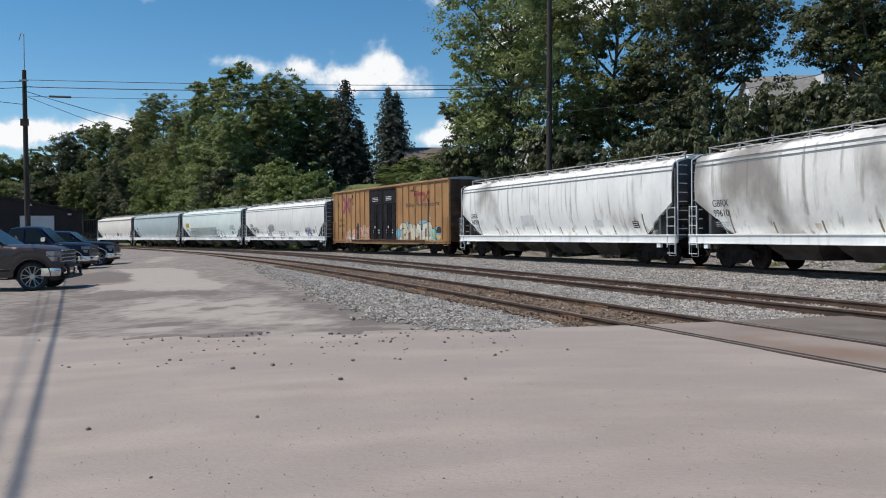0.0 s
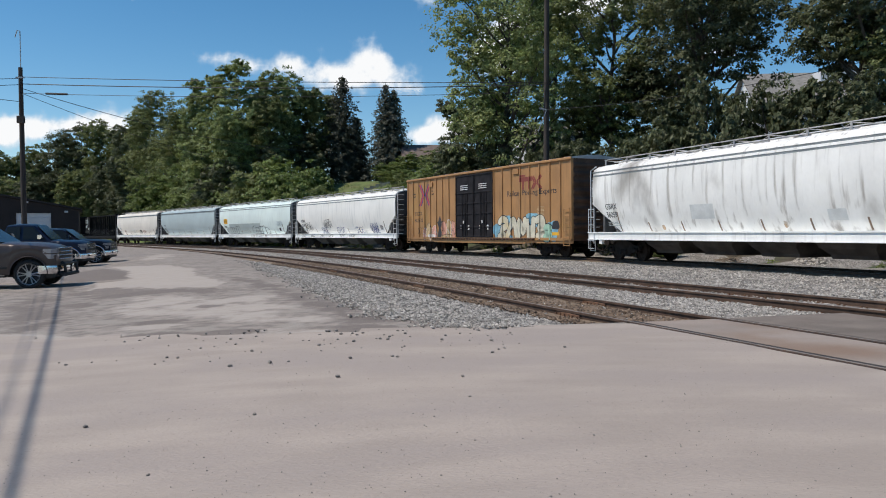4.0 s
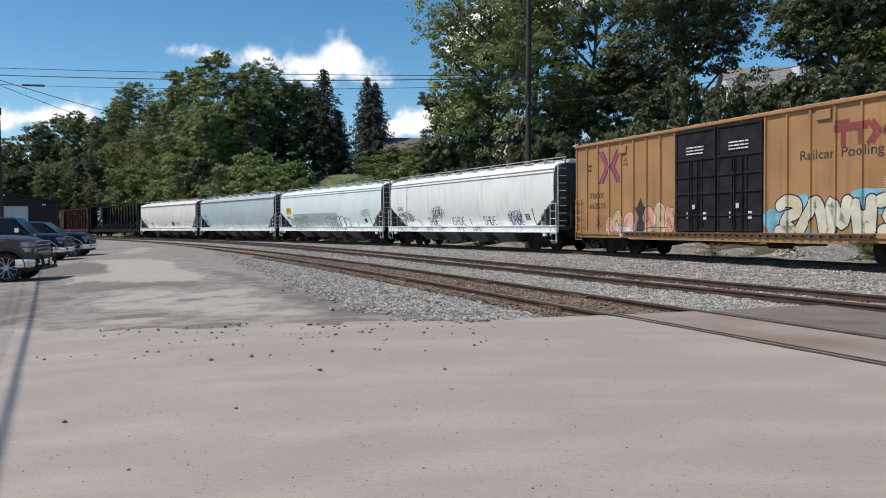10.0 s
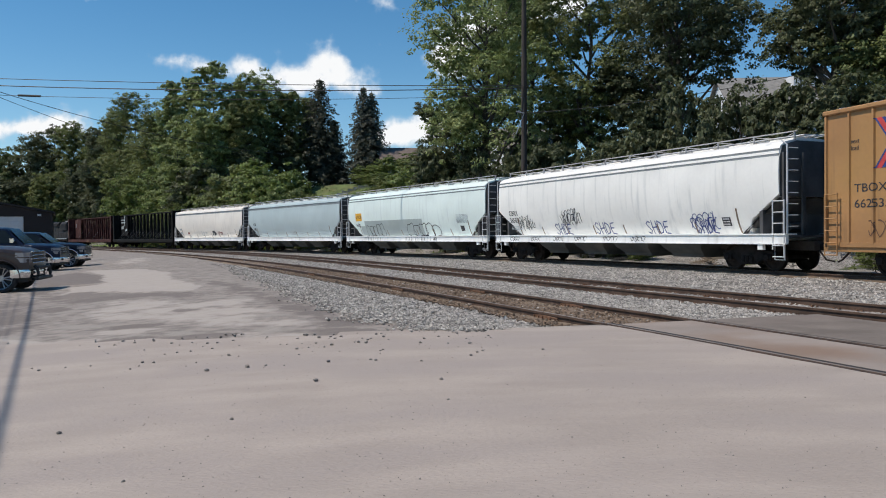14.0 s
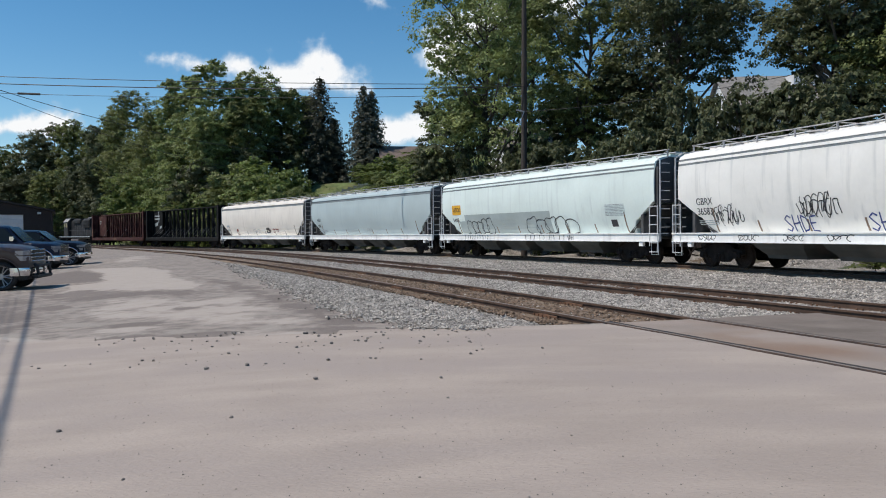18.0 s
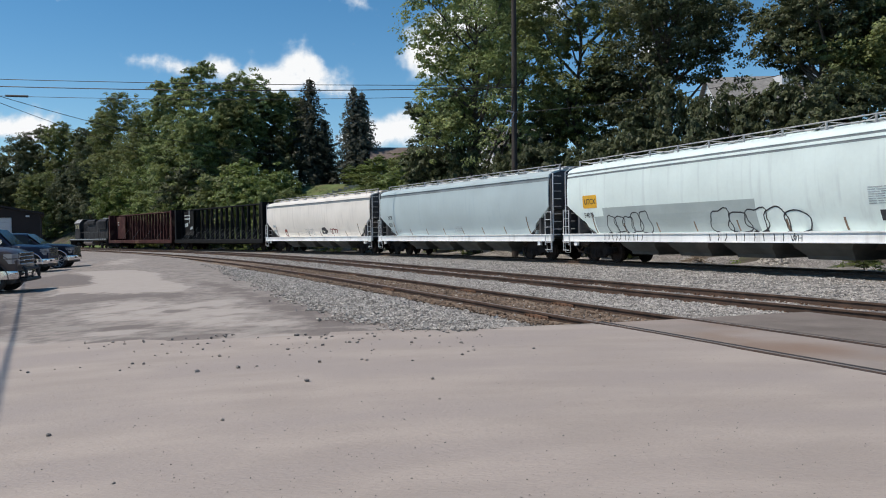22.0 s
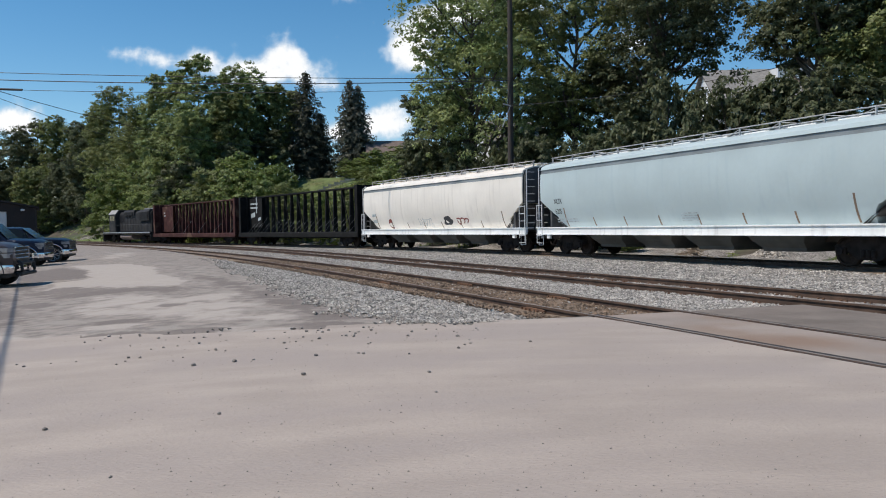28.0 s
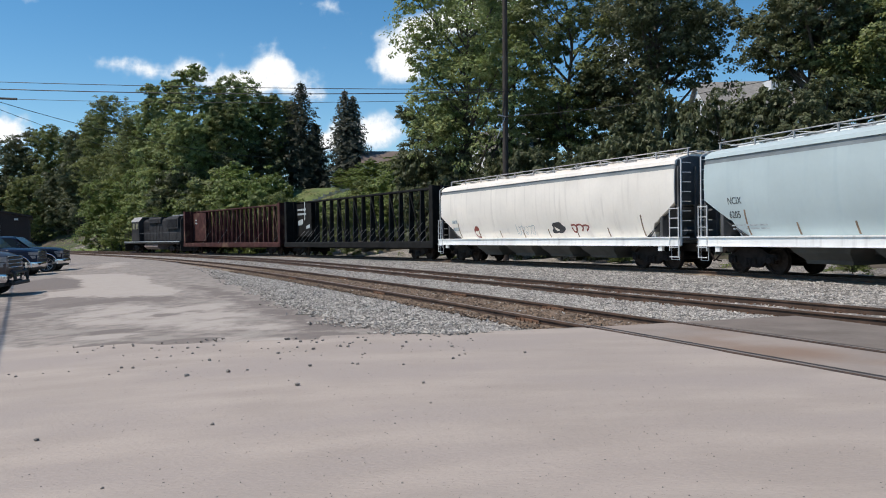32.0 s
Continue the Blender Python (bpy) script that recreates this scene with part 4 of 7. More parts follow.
    for sgn in (1, -1):
        sh = Shape().tube([(-xe - 0.1, sgn * 0.86, 4.60), (xe + 0.1, sgn * 0.86, 4.60)], 0.022, 6)
        for k in range(posts + 1):
            x = -xe + 2 * xe * k / posts
            sh.box(x - 0.02, x + 0.02, min(sgn * 0.83, sgn * 0.89), max(sgn * 0.83, sgn * 0.89), 4.3, 4.61)
            if k < posts:
                sh.tube([(x, sgn * 0.84, 4.57), (x + xe / posts, sgn * 0.5, 4.44), (x + 2 * xe / posts, sgn * 0.84, 4.57)], 0.013, 4)
        part("roof_rail", sh, M_ROOFRAIL, c, "galvanised roof hand rail")
    for k in range(10):
        x = -xe + 0.9 + (2 * xe - 1.8) * k / 9
        part("roof_hatch", Shape().box(x - 0.55, x + 0.55, -0.40, 0.40, 4.36, 4.48, 0.03), roof_mat, c)
    # tan tally lines along the foot of the side
    for k in range(8):
        x = -L * 0.385 + k * L * 0.77 / 7
        if trim_lines:
            part("tally_mark", Shape().loft([[(x - 0.035, 1.606, z), (x + 0.035, 1.606, z), (x + 0.035, 1.611, z), (x - 0.035, 1.611, z)] for z in np.linspace(1.3, 2.15 if k in (0, 7) else 1.68, 8)]), M_TAG, c)
    return c


def hopper_marks(c, L, mark, number, material=None):
    m = material or M_BLACK
    x = L / 2 - 1.35
    lettering("reporting_mark", mark, 0.36, m, c, near_side(x, 2.28, 1.608), 0.95)
    lettering("car_number", number, 0.36, m, c, near_side(x, 1.92, 1.608), 0.95)
    bars("data_lines", x, 1.72, 1.0, 0.03, 3, 1.608, M_FADED, c)
    # white-on-black inspection stencil near the tail end
    x = -L / 2 + 2.75
    plate_on("inspection_plate", [(x - 0.2, 1.55), (x + 0.2, 1.55), (x + 0.2, 1.85), (x - 0.2, 1.85)], 1.608, M_BLACK, c)
    for z in (1.81, 1.72, 1.63):
        bars("plate_line", x + 0.16, z, 0.3, 0.04, 1, 1.613, M_GPALE, c)


def touch_up(h, x0, x1, z0, z1):
    """A patch of newer paint that follows the curved side."""
    rows = [z0 + (z1 - z0) * k / 6 for k in range(7)]
    part("touch_up_patch", Shape().loft([[(x0, 1.6065, z), (x1, 1.6065, z), (x1, 1.6085, z), (x0, 1.6085, z)] for z in rows]), M_TOUCH, h, "grey touch-up patch")


# lead hoppers behind the boxcar (towards the tail)
h = covered_hopper(19.3, "white covered hopper streaked with grey dirt, rolling on the main track", M_WHITE_D, M_SILL, "lines", True, M_WHITE_D)
hopper_marks(h, 19.3, "GBRX", "99610")
for i, (x, z, w_, h_) in enumerate(((0.1, 1.8, 0.35, 0.42), (-4.2, 1.6, 0.2, 0.3), (3.4, 1.5, 0.25, 0.2))):
    plate_on("rust_stain", bubble(x, z, w_, h_, 300 + i), 1.6065, M_RUSTSPOT, h, "orange rust bleeding through the paint", 0.002)
touch_up(h, -2.6, -1.9, 1.9, 2.4)
hug(h)
TRAIN.append((h, -53.5, 14.9))
h = covered_hopper(19.3, "dirty white covered hopper with dark patches, next to the boxcar", M_WHITE, M_SILL, "lines", True, M_WHITE)
hopper_marks(h, 19.3, "GBRX", "36059")
for i, (x, z, w_, h_) in enumerate(((-6.9, 1.75, 0.22, 0.5), (-2.1, 1.5, 0.18, 0.22), (4.4, 1.45, 0.2, 0.2))):
    plate_on("rust_stain", bubble(x, z, w_, h_, 310 + i), 1.6065, M_RUSTSPOT, h, "orange rust bleeding through the paint", 0.002)
touch_up(h, 1.2, 2.5, 1.75, 2.3)
touch_up(h, -4.6, -3.9, 1.6, 1.95)
hug(h)
TRAIN.append((h, -33.3, 14.9))
h = covered_hopper(19.3, "chalky white covered hopper with small blue graffiti tags", M_WHITE_B, M_SILL, "lines", True, M_WHITE_B)
hopper_marks(h, 19.3, "GBRX", "36583")
for i, (x, z, w, hh, n, m) in enumerate(((7.5, 1.5, 1.6, 0.75, 6, M_BLACK), (3.5, 1.68, 1.65, 0.8, 6, M_BLACK), (-5.1, 1.32, 1.5, 0.75, 5, M_NAVY))):
    scrawl(h, x, z + 0.1, w, hh * 0.62, 1.611, m, 31 + i, n, 0.035)
    scrawl(h, x - 0.15, z, w * 0.7, hh, 1.6105, m, 131 + i, n - 1, 0.03)
for x, w in ((4.15, 1.35), (0.97, 1.45), (-2.5, 1.35), (-5.3, 1.1)):
    hand_letters(h, "SHDE", x, 1.3, w, 0.5, 1.611, M_NAVY)
for i, x in enumerate((8.1, 6.0, 4.0, 2.2, 0.0, -1.8)):
    scrawl(h, x, 0.99, 0.95, 0.2, 1.6175, M_BLACK, 60 + i, 4, 0.025)
hug(h)
TRAIN.append((h, 8.1, 14.9))
h = covered_hopper(19.3, "pale mint covered hopper with grey cover-up paint and black outlined graffiti", M_PALE, M_SILL, "lines", True, M_PALE)
lettering("reporting_mark", "UTCX", 0.34, M_BLACK, h, near_side(7.92, 2.55, 1.613), 0.92)
lettering("car_number", "54075", 0.3, M_BLACK, h, near_side(8.05, 1.98, 1.608), 1.0)
plate_on("logo_plate", [(6.98, 2.42), (7.02, 2.38), (8.0, 2.38), (8.04, 2.42), (8.04, 2.9), (8.0, 2.94), (7.02, 2.94), (6.98, 2.9)], 1.607, M_ORANGE, h, "orange rectangular owner plate")
part("cover_paint", Shape().loft([[(-2.0, y, z), (7.3 if z < 2.0 else 6.6, y, z), (7.3 if z < 2.0 else 6.6, y + 0.002, z), (-2.0, y + 0.002, z)] for z, y in ((1.3, 1.6065), (1.45, 1.6065), (1.6, 1.6065), (1.8, 1.6065), (1.99, 1.6065), (2.01, 1.6065), (2.36, 1.6065))]),
     M_GGREY, h, "grey paint covering old graffiti")
for x0, ww, n, sd in ((6.4, 2.8, 5, 3), (0.1, 4.1, 5, 8)):
    r = random.Random(sd)
    sh = Shape()
    for i in range(n):
        cx = x0 - ww * (i + 0.5) / n
        o = bubble(cx, 1.62 + r.uniform(-0.05, 0.1), ww / n * 1.2, 0.62 + 0.3 * r.random(), sd * 10 + i)
        ribbon(sh, o + [o[0]], 0.045, 1.612)
        for q in (cx + ww / n * 0.4, cx - ww / n * 0.15):
            ribbon(sh, [(q, 1.215), (q - 0.03, 1.1), (q + r.uniform(-0.06, 0.06), 0.98)], 0.04, 1.6185)
    part("graffiti", sh, M_BLACK, h, "black outlined bubble-letter graffiti")
lettering("graffiti_letters", "WH", 0.3, M_BLACK, h, near_side(-3.55, 0.97, 1.6165), 0.9)
bars("data_lines", -6.2, 2.5, 1.3, 0.028, 8, 1.608, M_FADED, h)
plate_on("inspection_plate", [(-6.9, 1.55), (-6.5, 1.55), (-6.5, 1.85), (-6.9, 1.85)], 1.608, M_BLACK, h)
hug(h)
TRAIN.append((h, 28.35, 14.9))
h = covered_hopper(19.6, "plain pale blue covered hopper with a white sill", M_BLUE, M_SILL, "band", True, M_SILL)
lettering("reporting_mark", "NCIX", 0.34, M_BLACK, h, near_side(8.3, 2.35, 1.608), 0.8)
lettering("car_number", "6205", 0.34, M_BLACK, h, near_side(8.3, 1.88, 1.608), 0.8)
bars("data_lines", 8.3, 1.66, 1.7, 0.05, 2, 1.608, M_FADED, h)
bars("data_lines", -0.2, 1.75, 0.9, 0.04, 4, 1.608, M_FADED, h)
hug(h)
TRAIN.append((h, 48.85, 15.2))
h = covered_hopper(19.6, "cream covered hopper with small maroon graffiti along its foot", M_CREAM, M_SILL, "band", True, M_CREAM)
bars("reporting_mark", 8.2, 2.3, 0.6, 0.18, 1, 1.608, M_FADED, h)
bars("car_number", 8.2, 1.9, 0.6, 0.18, 1, 1.608, M_FADED, h)
plate_on("graffiti", bubble(5.6, 1.62, 0.5, 0.62, 4), 1.607, M_RED, h, "round maroon sprayed blot")
plate_on("graffiti", bubble(-1.9, 1.72, 0.95, 0.5, 5), 1.607, M_BLACK, h, "dark sprayed blot")
scrawl(h, 1.6, 1.4, 1.6, 0.5, 1.609, M_FADED, 77, 5)
scrawl(h, -2.9, 1.5, 1.2, 0.35, 1.609, M_RED, 78, 3, 0.08)
hug(h)
TRAIN.append((h, 69.55, 15.2))


# ---- boxcar ----
def boxcar():
    L, W, Z0, Z1 = 18.9, 1.55, 1.05, 4.80
    c = thing("boxcar", "mustard-yellow high-cube boxcar with black double doors and graffiti", "freight car", "cars of the train")
    sh = Shape().box(-L / 2 + 0.05, L / 2 - 0.05, -W + 0.06, W - 0.06, Z0, Z1)
    part("body", sh, M_YBOX, c)
    door = (2.35, -2.05)      # from x to x, seen from the near side
    # side sheets
    for sgn in (1, -1):
        a, b = sorted((sgn * (W - 0.08), sgn * (W - 0.03)))
        part("side_sheet", Shape().box(door[0], L / 2, a, b, 0.72, Z1), M_YBOX, c)
        part("side_sheet", Shape().box(-L / 2, door[1], a, b, 0.72, Z1), M_YBOX, c)
        # exterior posts
        xs = [L / 2 - 0.06 - k * 0.868 for k in range(8)] + [door[0] + 0.07] + [door[1] - 0.07 - k * 0.909 for k in range(8)] + [-L / 2 + 0.06]
        for x in xs:
            w = 0.055
            ring = [(x - w, sgn * (W - 0.03)), (x - w * 0.6, sgn * (W + 0.03)), (x + w * 0.6, sgn * (W + 0.03)), (x + w, sgn * (W - 0.03))]
            part("side_post", Shape().loft([[(p, q, z) for p, q in ring] for z in (0.95, Z1 - 0.02)]), M_YBOX, c)
        a, b = sorted((sgn * (W - 0.1), sgn * (W + 0.07)))
        part("eave_rail", Shape().box(-L / 2, L / 2, a, b, Z1 - 0.02, Z1 + 0.12, 0.03), M_YBOX, c, "yellow eave rail")
        a, b = sorted((sgn * (W - 0.12), sgn * (W + 0.02)))
        sill = Shape().prism([(-L / 2 + 0.1, 1.0), (-L / 2 + 0.1, 0.86), (-L / 2 + 3.2, 0.86), (-L / 2 + 4.2, 0.68), (L / 2 - 4.2, 0.68), (L / 2 - 3.2, 0.86), (L / 2 - 0.1, 0.86), (L / 2 - 0.1, 1.0)], a, b)
        part("side_sill", sill, M_YBOX, c)
        # door track with teeth
        tr = Shape().box(door[1] - 4.2, door[0] + 3.4, min(sgn * W, sgn * (W + 0.12)), max(sgn * W, sgn * (W + 0.12)), 0.93, 0.98)
        for k in range(34):
            x = door[1] - 4.1 + k * 0.35
            tr.box(x, x + 0.12, min(sgn * W, sgn * (W + 0.11)), max(sgn * W, sgn * (W + 0.11)), 0.86, 0.93)
        part("door_track", tr, M_RUST, c)
        # two plug doors
        for x0, x1 in ((door[0], 0.14), (0.10, door[1])):
            hi, lo = max(x0, x1) - 0.02, min(x0, x1) + 0.02
            y0, y1 = sorted((sgn * (W - 0.04), sgn * (W + 0.02)))
            d = part("door", Shape().box(lo, hi, y0, y1, 1.02, Z1 - 0.06), M_BDOOR, c, "black steel plug door")
            for z in (1.06, 1.6, 2.4, 3.02, 3.65, Z1 - 0.12):
                y0, y1 = sorted((sgn * (W + 0.018), sgn * (W + 0.06)))
                part("door_rib", Shape().box(lo, hi, y0, y1, z - 0.04, z + 0.04, 0.012), M_BDOOR, d)
            for x in (lo + 0.05, (lo + hi) / 2 + 0.35, (lo + hi) / 2 - 0.35, hi - 0.05):
                y0, y1 = sorted((sgn * (W + 0.018), sgn * (W + 0.05)))
                part("door_rib", Shape().box(x - 0.035, x + 0.035, y0, y1, 1.04, Z1 - 0.08 if abs(x - (lo + hi) / 2) > 0.5 else 3.62), M_BDOOR, d)
            for x in ((lo + hi) / 2 + 0.18, (lo + hi) / 2 - 0.18):
                y = sgn * (W + 0.085)
                part("lock_bar", Shape().tube([(x, y, 1.05), (x, y, 3.6)], 0.028, 6), M_BDOOR, d)
            if sgn > 0:
                xm = (lo + hi) / 2
                part("door_crank", Shape().lathe([(0.02, W + 0.05), (0.16, W + 0.05), (0.16, W + 0.1), (0.02, W + 0.1)], (xm, 0, 2.0), "y", 14), M_BDOOR, d)
                part("door_sticker", Shape().box(xm - 0.07, xm + 0.07, W + 0.103, W + 0.107, 1.83, 2.0), M_GPALE, d)
                part("door_sticker", Shape().box(xm - 0.6, xm - 0.42, W + 0.03, W + 0.034, 1.45, 1.72), M_GPALE, d)
                part("door_sticker", Shape().box(xm + 0.35, xm + 0.47, W + 0.03, W + 0.034, 1.5, 1.72), M_GPALE, d)
                bars("door_notice", xm + 0.48, 4.12, 0.95, 0.05, 3, W + 0.055, M_GPALE, d)
    # roof: shallow gable of galvanised panels
    rf = Shape()
    rf.loft([[(x, -W - 0.02, Z1 + 0.10), (x, 0, Z1 + 0.26), (x, W + 0.02, Z1 + 0.10), (x, W + 0.02, Z1 + 0.05), (x, -W - 0.02, Z1 + 0.05)] for x in (-L / 2 - 0.02, L / 2 + 0.02)])
    r_ = part("roof", rf, M_YROOF, c, "galvanised metal roof")
    for k in range(15):
        x = -L / 2 + 0.6 + k * (L - 1.2) / 14
        part("roof_seam", Shape().loft([[(x - 0.04, y, z), (x + 0.04, y, z), (x + 0.04, y, z + 0.05), (x - 0.04, y, z + 0.05)] for y, z in ((-W, Z1 + 0.10), (0, Z1 + 0.26), (W, Z1 + 0.10))]), M_YROOF, r_)
    # corrugated ends
    for sgn in (1, -1):
        x = sgn * (L / 2 - 0.05)
        e = part("end_wall", Shape().box(min(x, x + sgn * 0.03), max(x, x + sgn * 0.03), -W, W, 0.85, Z1 + 0.1), M_RUST, c, "rust-brown corrugated end")
        for k in range(9):
            z = 1.15 + k * 0.42
            part("end_corrugation", Shape().loft([[(x + sgn * 0.02, y, z - 0.15), (x + sgn * 0.10, y, z - 0.05), (x + sgn * 0.10, y, z + 0.05), (x + sgn * 0.02, y, z + 0.15)] for y in (-W + 0.08, W - 0.08)]), M_RUST, e)
        for y in (W + 0.09, -W - 0.09):
            sh = Shape()
            for q in (0.1, 0.58):
                sh.tube([(sgn * (L / 2 - q), y, 0.6), (sgn * (L / 2 - q), y, 2.45)], 0.022, 6)
            for k in range(6):
                sh.tube([(sgn * (L / 2 - 0.1), y, 0.62 + k * 0.36), (sgn * (L / 2 - 0.58), y, 0.62 + k * 0.36)], 0.02, 6)
            part("ladder", sh, M_YBOX, c, "yellow corner ladder")
        sh = Shape()
        for q in (-1.35, -0.9):
            sh.tube([(sgn * (L / 2 + 0.12), q, 0.9), (sgn * (L / 2 + 0.12), q, 2.6)], 0.02, 6)
        for k in range(5):
            sh.tube([(sgn * (L / 2 + 0.12), -1.35, 1.0 + k * 0.38), (sgn * (L / 2 + 0.12), -0.9, 1.0 + k * 0.38)], 0.02, 6)
        part("end_ladder", sh, M_RUST, c)
        coupler(c, sgn * L / 2, sgn)
        truck(c, sgn * (L / 2 - 2.55))
    part("centre_sill", Shape().box(-L / 2, L / 2, -0.32, 0.32, 0.70, 1.05, 0.02), M_TRUCK, c)
    part("brake_rigging", Shape().tube([(-4, 0.9, 0.62), (-1, 0.95, 0.55), (0.5, 0.8, 0.62), (3, 0.9, 0.66)], 0.035, 6).tube([(-2.5, 0.8, 0.62), (-1.6, 0.8, 0.62)], 0.17, 10), M_TRUCK, c)
    # crossed chevron emblem
    y = W - 0.028
    xc, zc = L / 2 - 2.68, 3.78
    for sx in (1, -1):
        for off, wide, m2 in ((0.0, 0.11, M_NAVY), (0.12, 0.17, M_SCARLET), (0.30, 0.06, M_NAVY)):
            for up in (1, -1):
                q = [(xc + sx * off, zc), (xc + sx * (off + 0.5), zc + up * 0.7), (xc + sx * (off + wide + 0.5), zc + up * 0.7), (xc + sx * (off + wide), zc)]
                q = [(x, z) for x, z in q if abs(x - xc) < 1.3]
                part("emblem", Shape().loft([[(p[0], y + e, p[1]) for p in q] for e in (0, 0.004)]), m2, c, "red and blue crossed chevron emblem")
    lettering("slogan", "next\nload", 0.2, M_BLACK, c, near_side(L / 2 - 0.98, 3.86, y + 0.002), 0.85)
    lettering("slogan", "any\nroad", 0.2, M_BLACK, c, near_side(L / 2 - 3.68, 3.95, y + 0.002), 0.85)
    lettering("reporting_mark", "TBOX", 0.34, M_BLACK, c, near_side(L / 2 - 1.1, 2.45, y + 0.002), 1.25)
    lettering("car_number", "662535", 0.34, M_BLACK, c, near_side(L / 2 - 1.1, 2.0, y + 0.002), 1.25)
    x = -3.5
    for word in ("Railcar", "Pooling", "Experts"):
        w_ = lettering("slogan", word, 0.42, M_BLACK, c, near_side(x, 3.24, W + 0.047), 1.15)
        x = min(v.co.x for v in w_.data.vertices) - 0.2
    # red owner emblem: a gate and two chevrons
    x0, z0 = -4.82, 4.2
    for o in ([(x0, z0), (x0 - 1.12, z0), (x0 - 1.12, z0 - 0.24), (x0, z0 - 0.24)], [(x0 - 0.2, z0 - 0.24), (x0 - 0.38, z0 - 0.24), (x0 - 0.38, z0 - 0.66), (x0 - 0.2, z0 - 0.66)],
              [(x0 - 0.78, z0 - 0.24), (x0 - 0.96, z0 - 0.24), (x0 - 0.96, z0 - 0.66), (x0 - 0.78, z0 - 0.66)], [(x0 - 0.04, z0 + 0.02), (x0 - 0.5, z0 + 0.02), (x0 - 0.5, z0 + 0.12), (x0 - 0.04, z0 + 0.12)]):
        plate_on("emblem", o, W + 0.047, M_RED, c, "red owner emblem")
    for e, tip in ((x0 - 1.1, x0 - 1.36), (x0 - 1.26, x0 - 1.52), (x0 - 2.0, x0 - 1.6)):
        for zt in (z0, z0 - 0.66):
            sh = Shape()
            ribbon(sh, [(e, zt), (tip, z0 - 0.33)], 0.12 if e > x0 - 1.9 else 0.16, W + 0.05)
            part("emblem", sh, M_RED, c, "red owner emblem")
    for x, z in ((L / 2 - 3.66, 4.42), (-4.45, 4.55)):
        part("placard_holder", Shape().box(x - 0.26, x + 0.26, W - 0.03, W + 0.045, z - 0.16, z + 0.14, 0.02), M_YBOX, c, "raised yellow placard board")
    # graffiti: fat cream letters with blue cloud, and a pink panel with a dark figure
    for i, (cx, cz, w_, h_) in enumerate(((-2.55, 1.35, 0.9, 0.9), (-3.4, 1.85, 0.9, 0.75), (-6.1, 1.9, 1.5, 0.75), (-7.75, 1.35, 1.0, 1.0), (-3.6, 1.0, 1.0, 0.3))):
        plate_on("graffiti", bubble(cx, cz, w_, h_, 200 + i), W + 0.047, M_GCYAN, c, "sky-blue sprayed cloud", 0.002)
    # each letter: fat strokes, first black and wider, then cream
    strokes = [[(-2.25, 2.05), (-2.55, 2.22), (-2.95, 2.12), (-2.95, 1.78), (-2.6, 1.62), (-2.45, 1.35), (-2.75, 1.12), (-2.2, 1.08)],
               [(-3.1, 1.15), (-3.45, 1.75), (-3.75, 2.15), (-3.95, 1.7), (-4.05, 1.15)], [(-4.35, 1.12), (-4.35, 2.1), (-4.75, 1.35), (-4.95, 2.12)],
               [(-5.25, 2.0), (-5.35, 1.1)], [(-5.3, 1.55), (-5.75, 1.6)], [(-5.8, 2.12), (-5.75, 1.12)],
               [(-6.1, 2.1), (-6.55, 2.2), (-6.75, 1.9), (-6.35, 1.62), (-6.75, 1.3), (-6.2, 1.1)], [(-7.35, 1.62), (-6.95, 1.6), (-7.0, 1.35), (-7.35, 1.25), (-7.25, 1.02), (-6.9, 1.02)]]

    def curvy(p):
        out = []
        for k in range(len(p) - 1):
            p0, p1, p2, p3 = p[max(k - 1, 0)], p[k], p[k + 1], p[min(k + 2, len(p) - 1)]
            for q in range(6):
                t = q / 6
                out.append(tuple(0.5 * (2 * p1[d] + (p2[d] - p0[d]) * t + (2 * p0[d] - 5 * p1[d] + 4 * p2[d] - p3[d]) * t * t + (3 * p1[d] - p0[d] - 3 * p2[d] + p3[d]) * t ** 3) for d in (0, 1)))
        return out + [p[-1]]

    for i, st in enumerate(strokes):
        st = [(-0.62 + px * 0.94, 0.98 + (pz - 1.0) * 0.84) for px, pz in st]
        for wd, yy, mm, lb in ((0.46, 0.0505, M_BLACK, "black graffiti outline"), (0.37, 0.054, M_GCREAM if i < 7 else M_GMINT, "cream bubble-letter graffiti")):
            sh, cv = Shape(), curvy(st)
            ribbon(sh, cv, wd, W + yy)
            for e in (cv[0], cv[-1]):
                ring = [(e[0] + wd / 2 * math.cos(a), W + yy + 0.0005, e[1] + wd / 2 * math.sin(a)) for a in [math.tau * k / 14 for k in range(14)]]
                sh.add(ring, [tuple(range(14))])
            part("graffiti", sh, mm, c, lb)
    for i, (cx, cz, w_, h_) in enumerate(((6.75, 1.2, 0.55, 0.75), (6.2, 1.4, 0.8, 1.0), (5.35, 1.3, 0.75, 0.9), (4.0, 1.45, 0.75, 1.1), (3.35, 1.5, 0.7, 1.15), (2.75, 1.45, 0.65, 1.1), (5.8, 1.0, 1.0, 0.4), (3.6, 1.0, 1.6, 0.35))):
        o = bubble(cx, cz, w_, h_, 260 + i, 11)
        plate_on("graffiti", o, W + 0.047 + 0.0006 * i, (M_GPINK, M_GSAND, M_GPINK, M_GPINK, M_GSAND, M_GPINK, M_GPALE, M_GSAND)[i], c, "pink sprayed letters", 0.002)
        sh = Shape()
        ribbon(sh, o + [o[0]], 0.035, W + 0.0545)
        ribbon(sh, [(cx - 0.2 * w_, cz - 0.3 * h_), (cx + 0.05 * w_, cz + 0.1 * h_), (cx + 0.22 * w_, cz - 0.05 * h_)], 0.03, W + 0.0545)
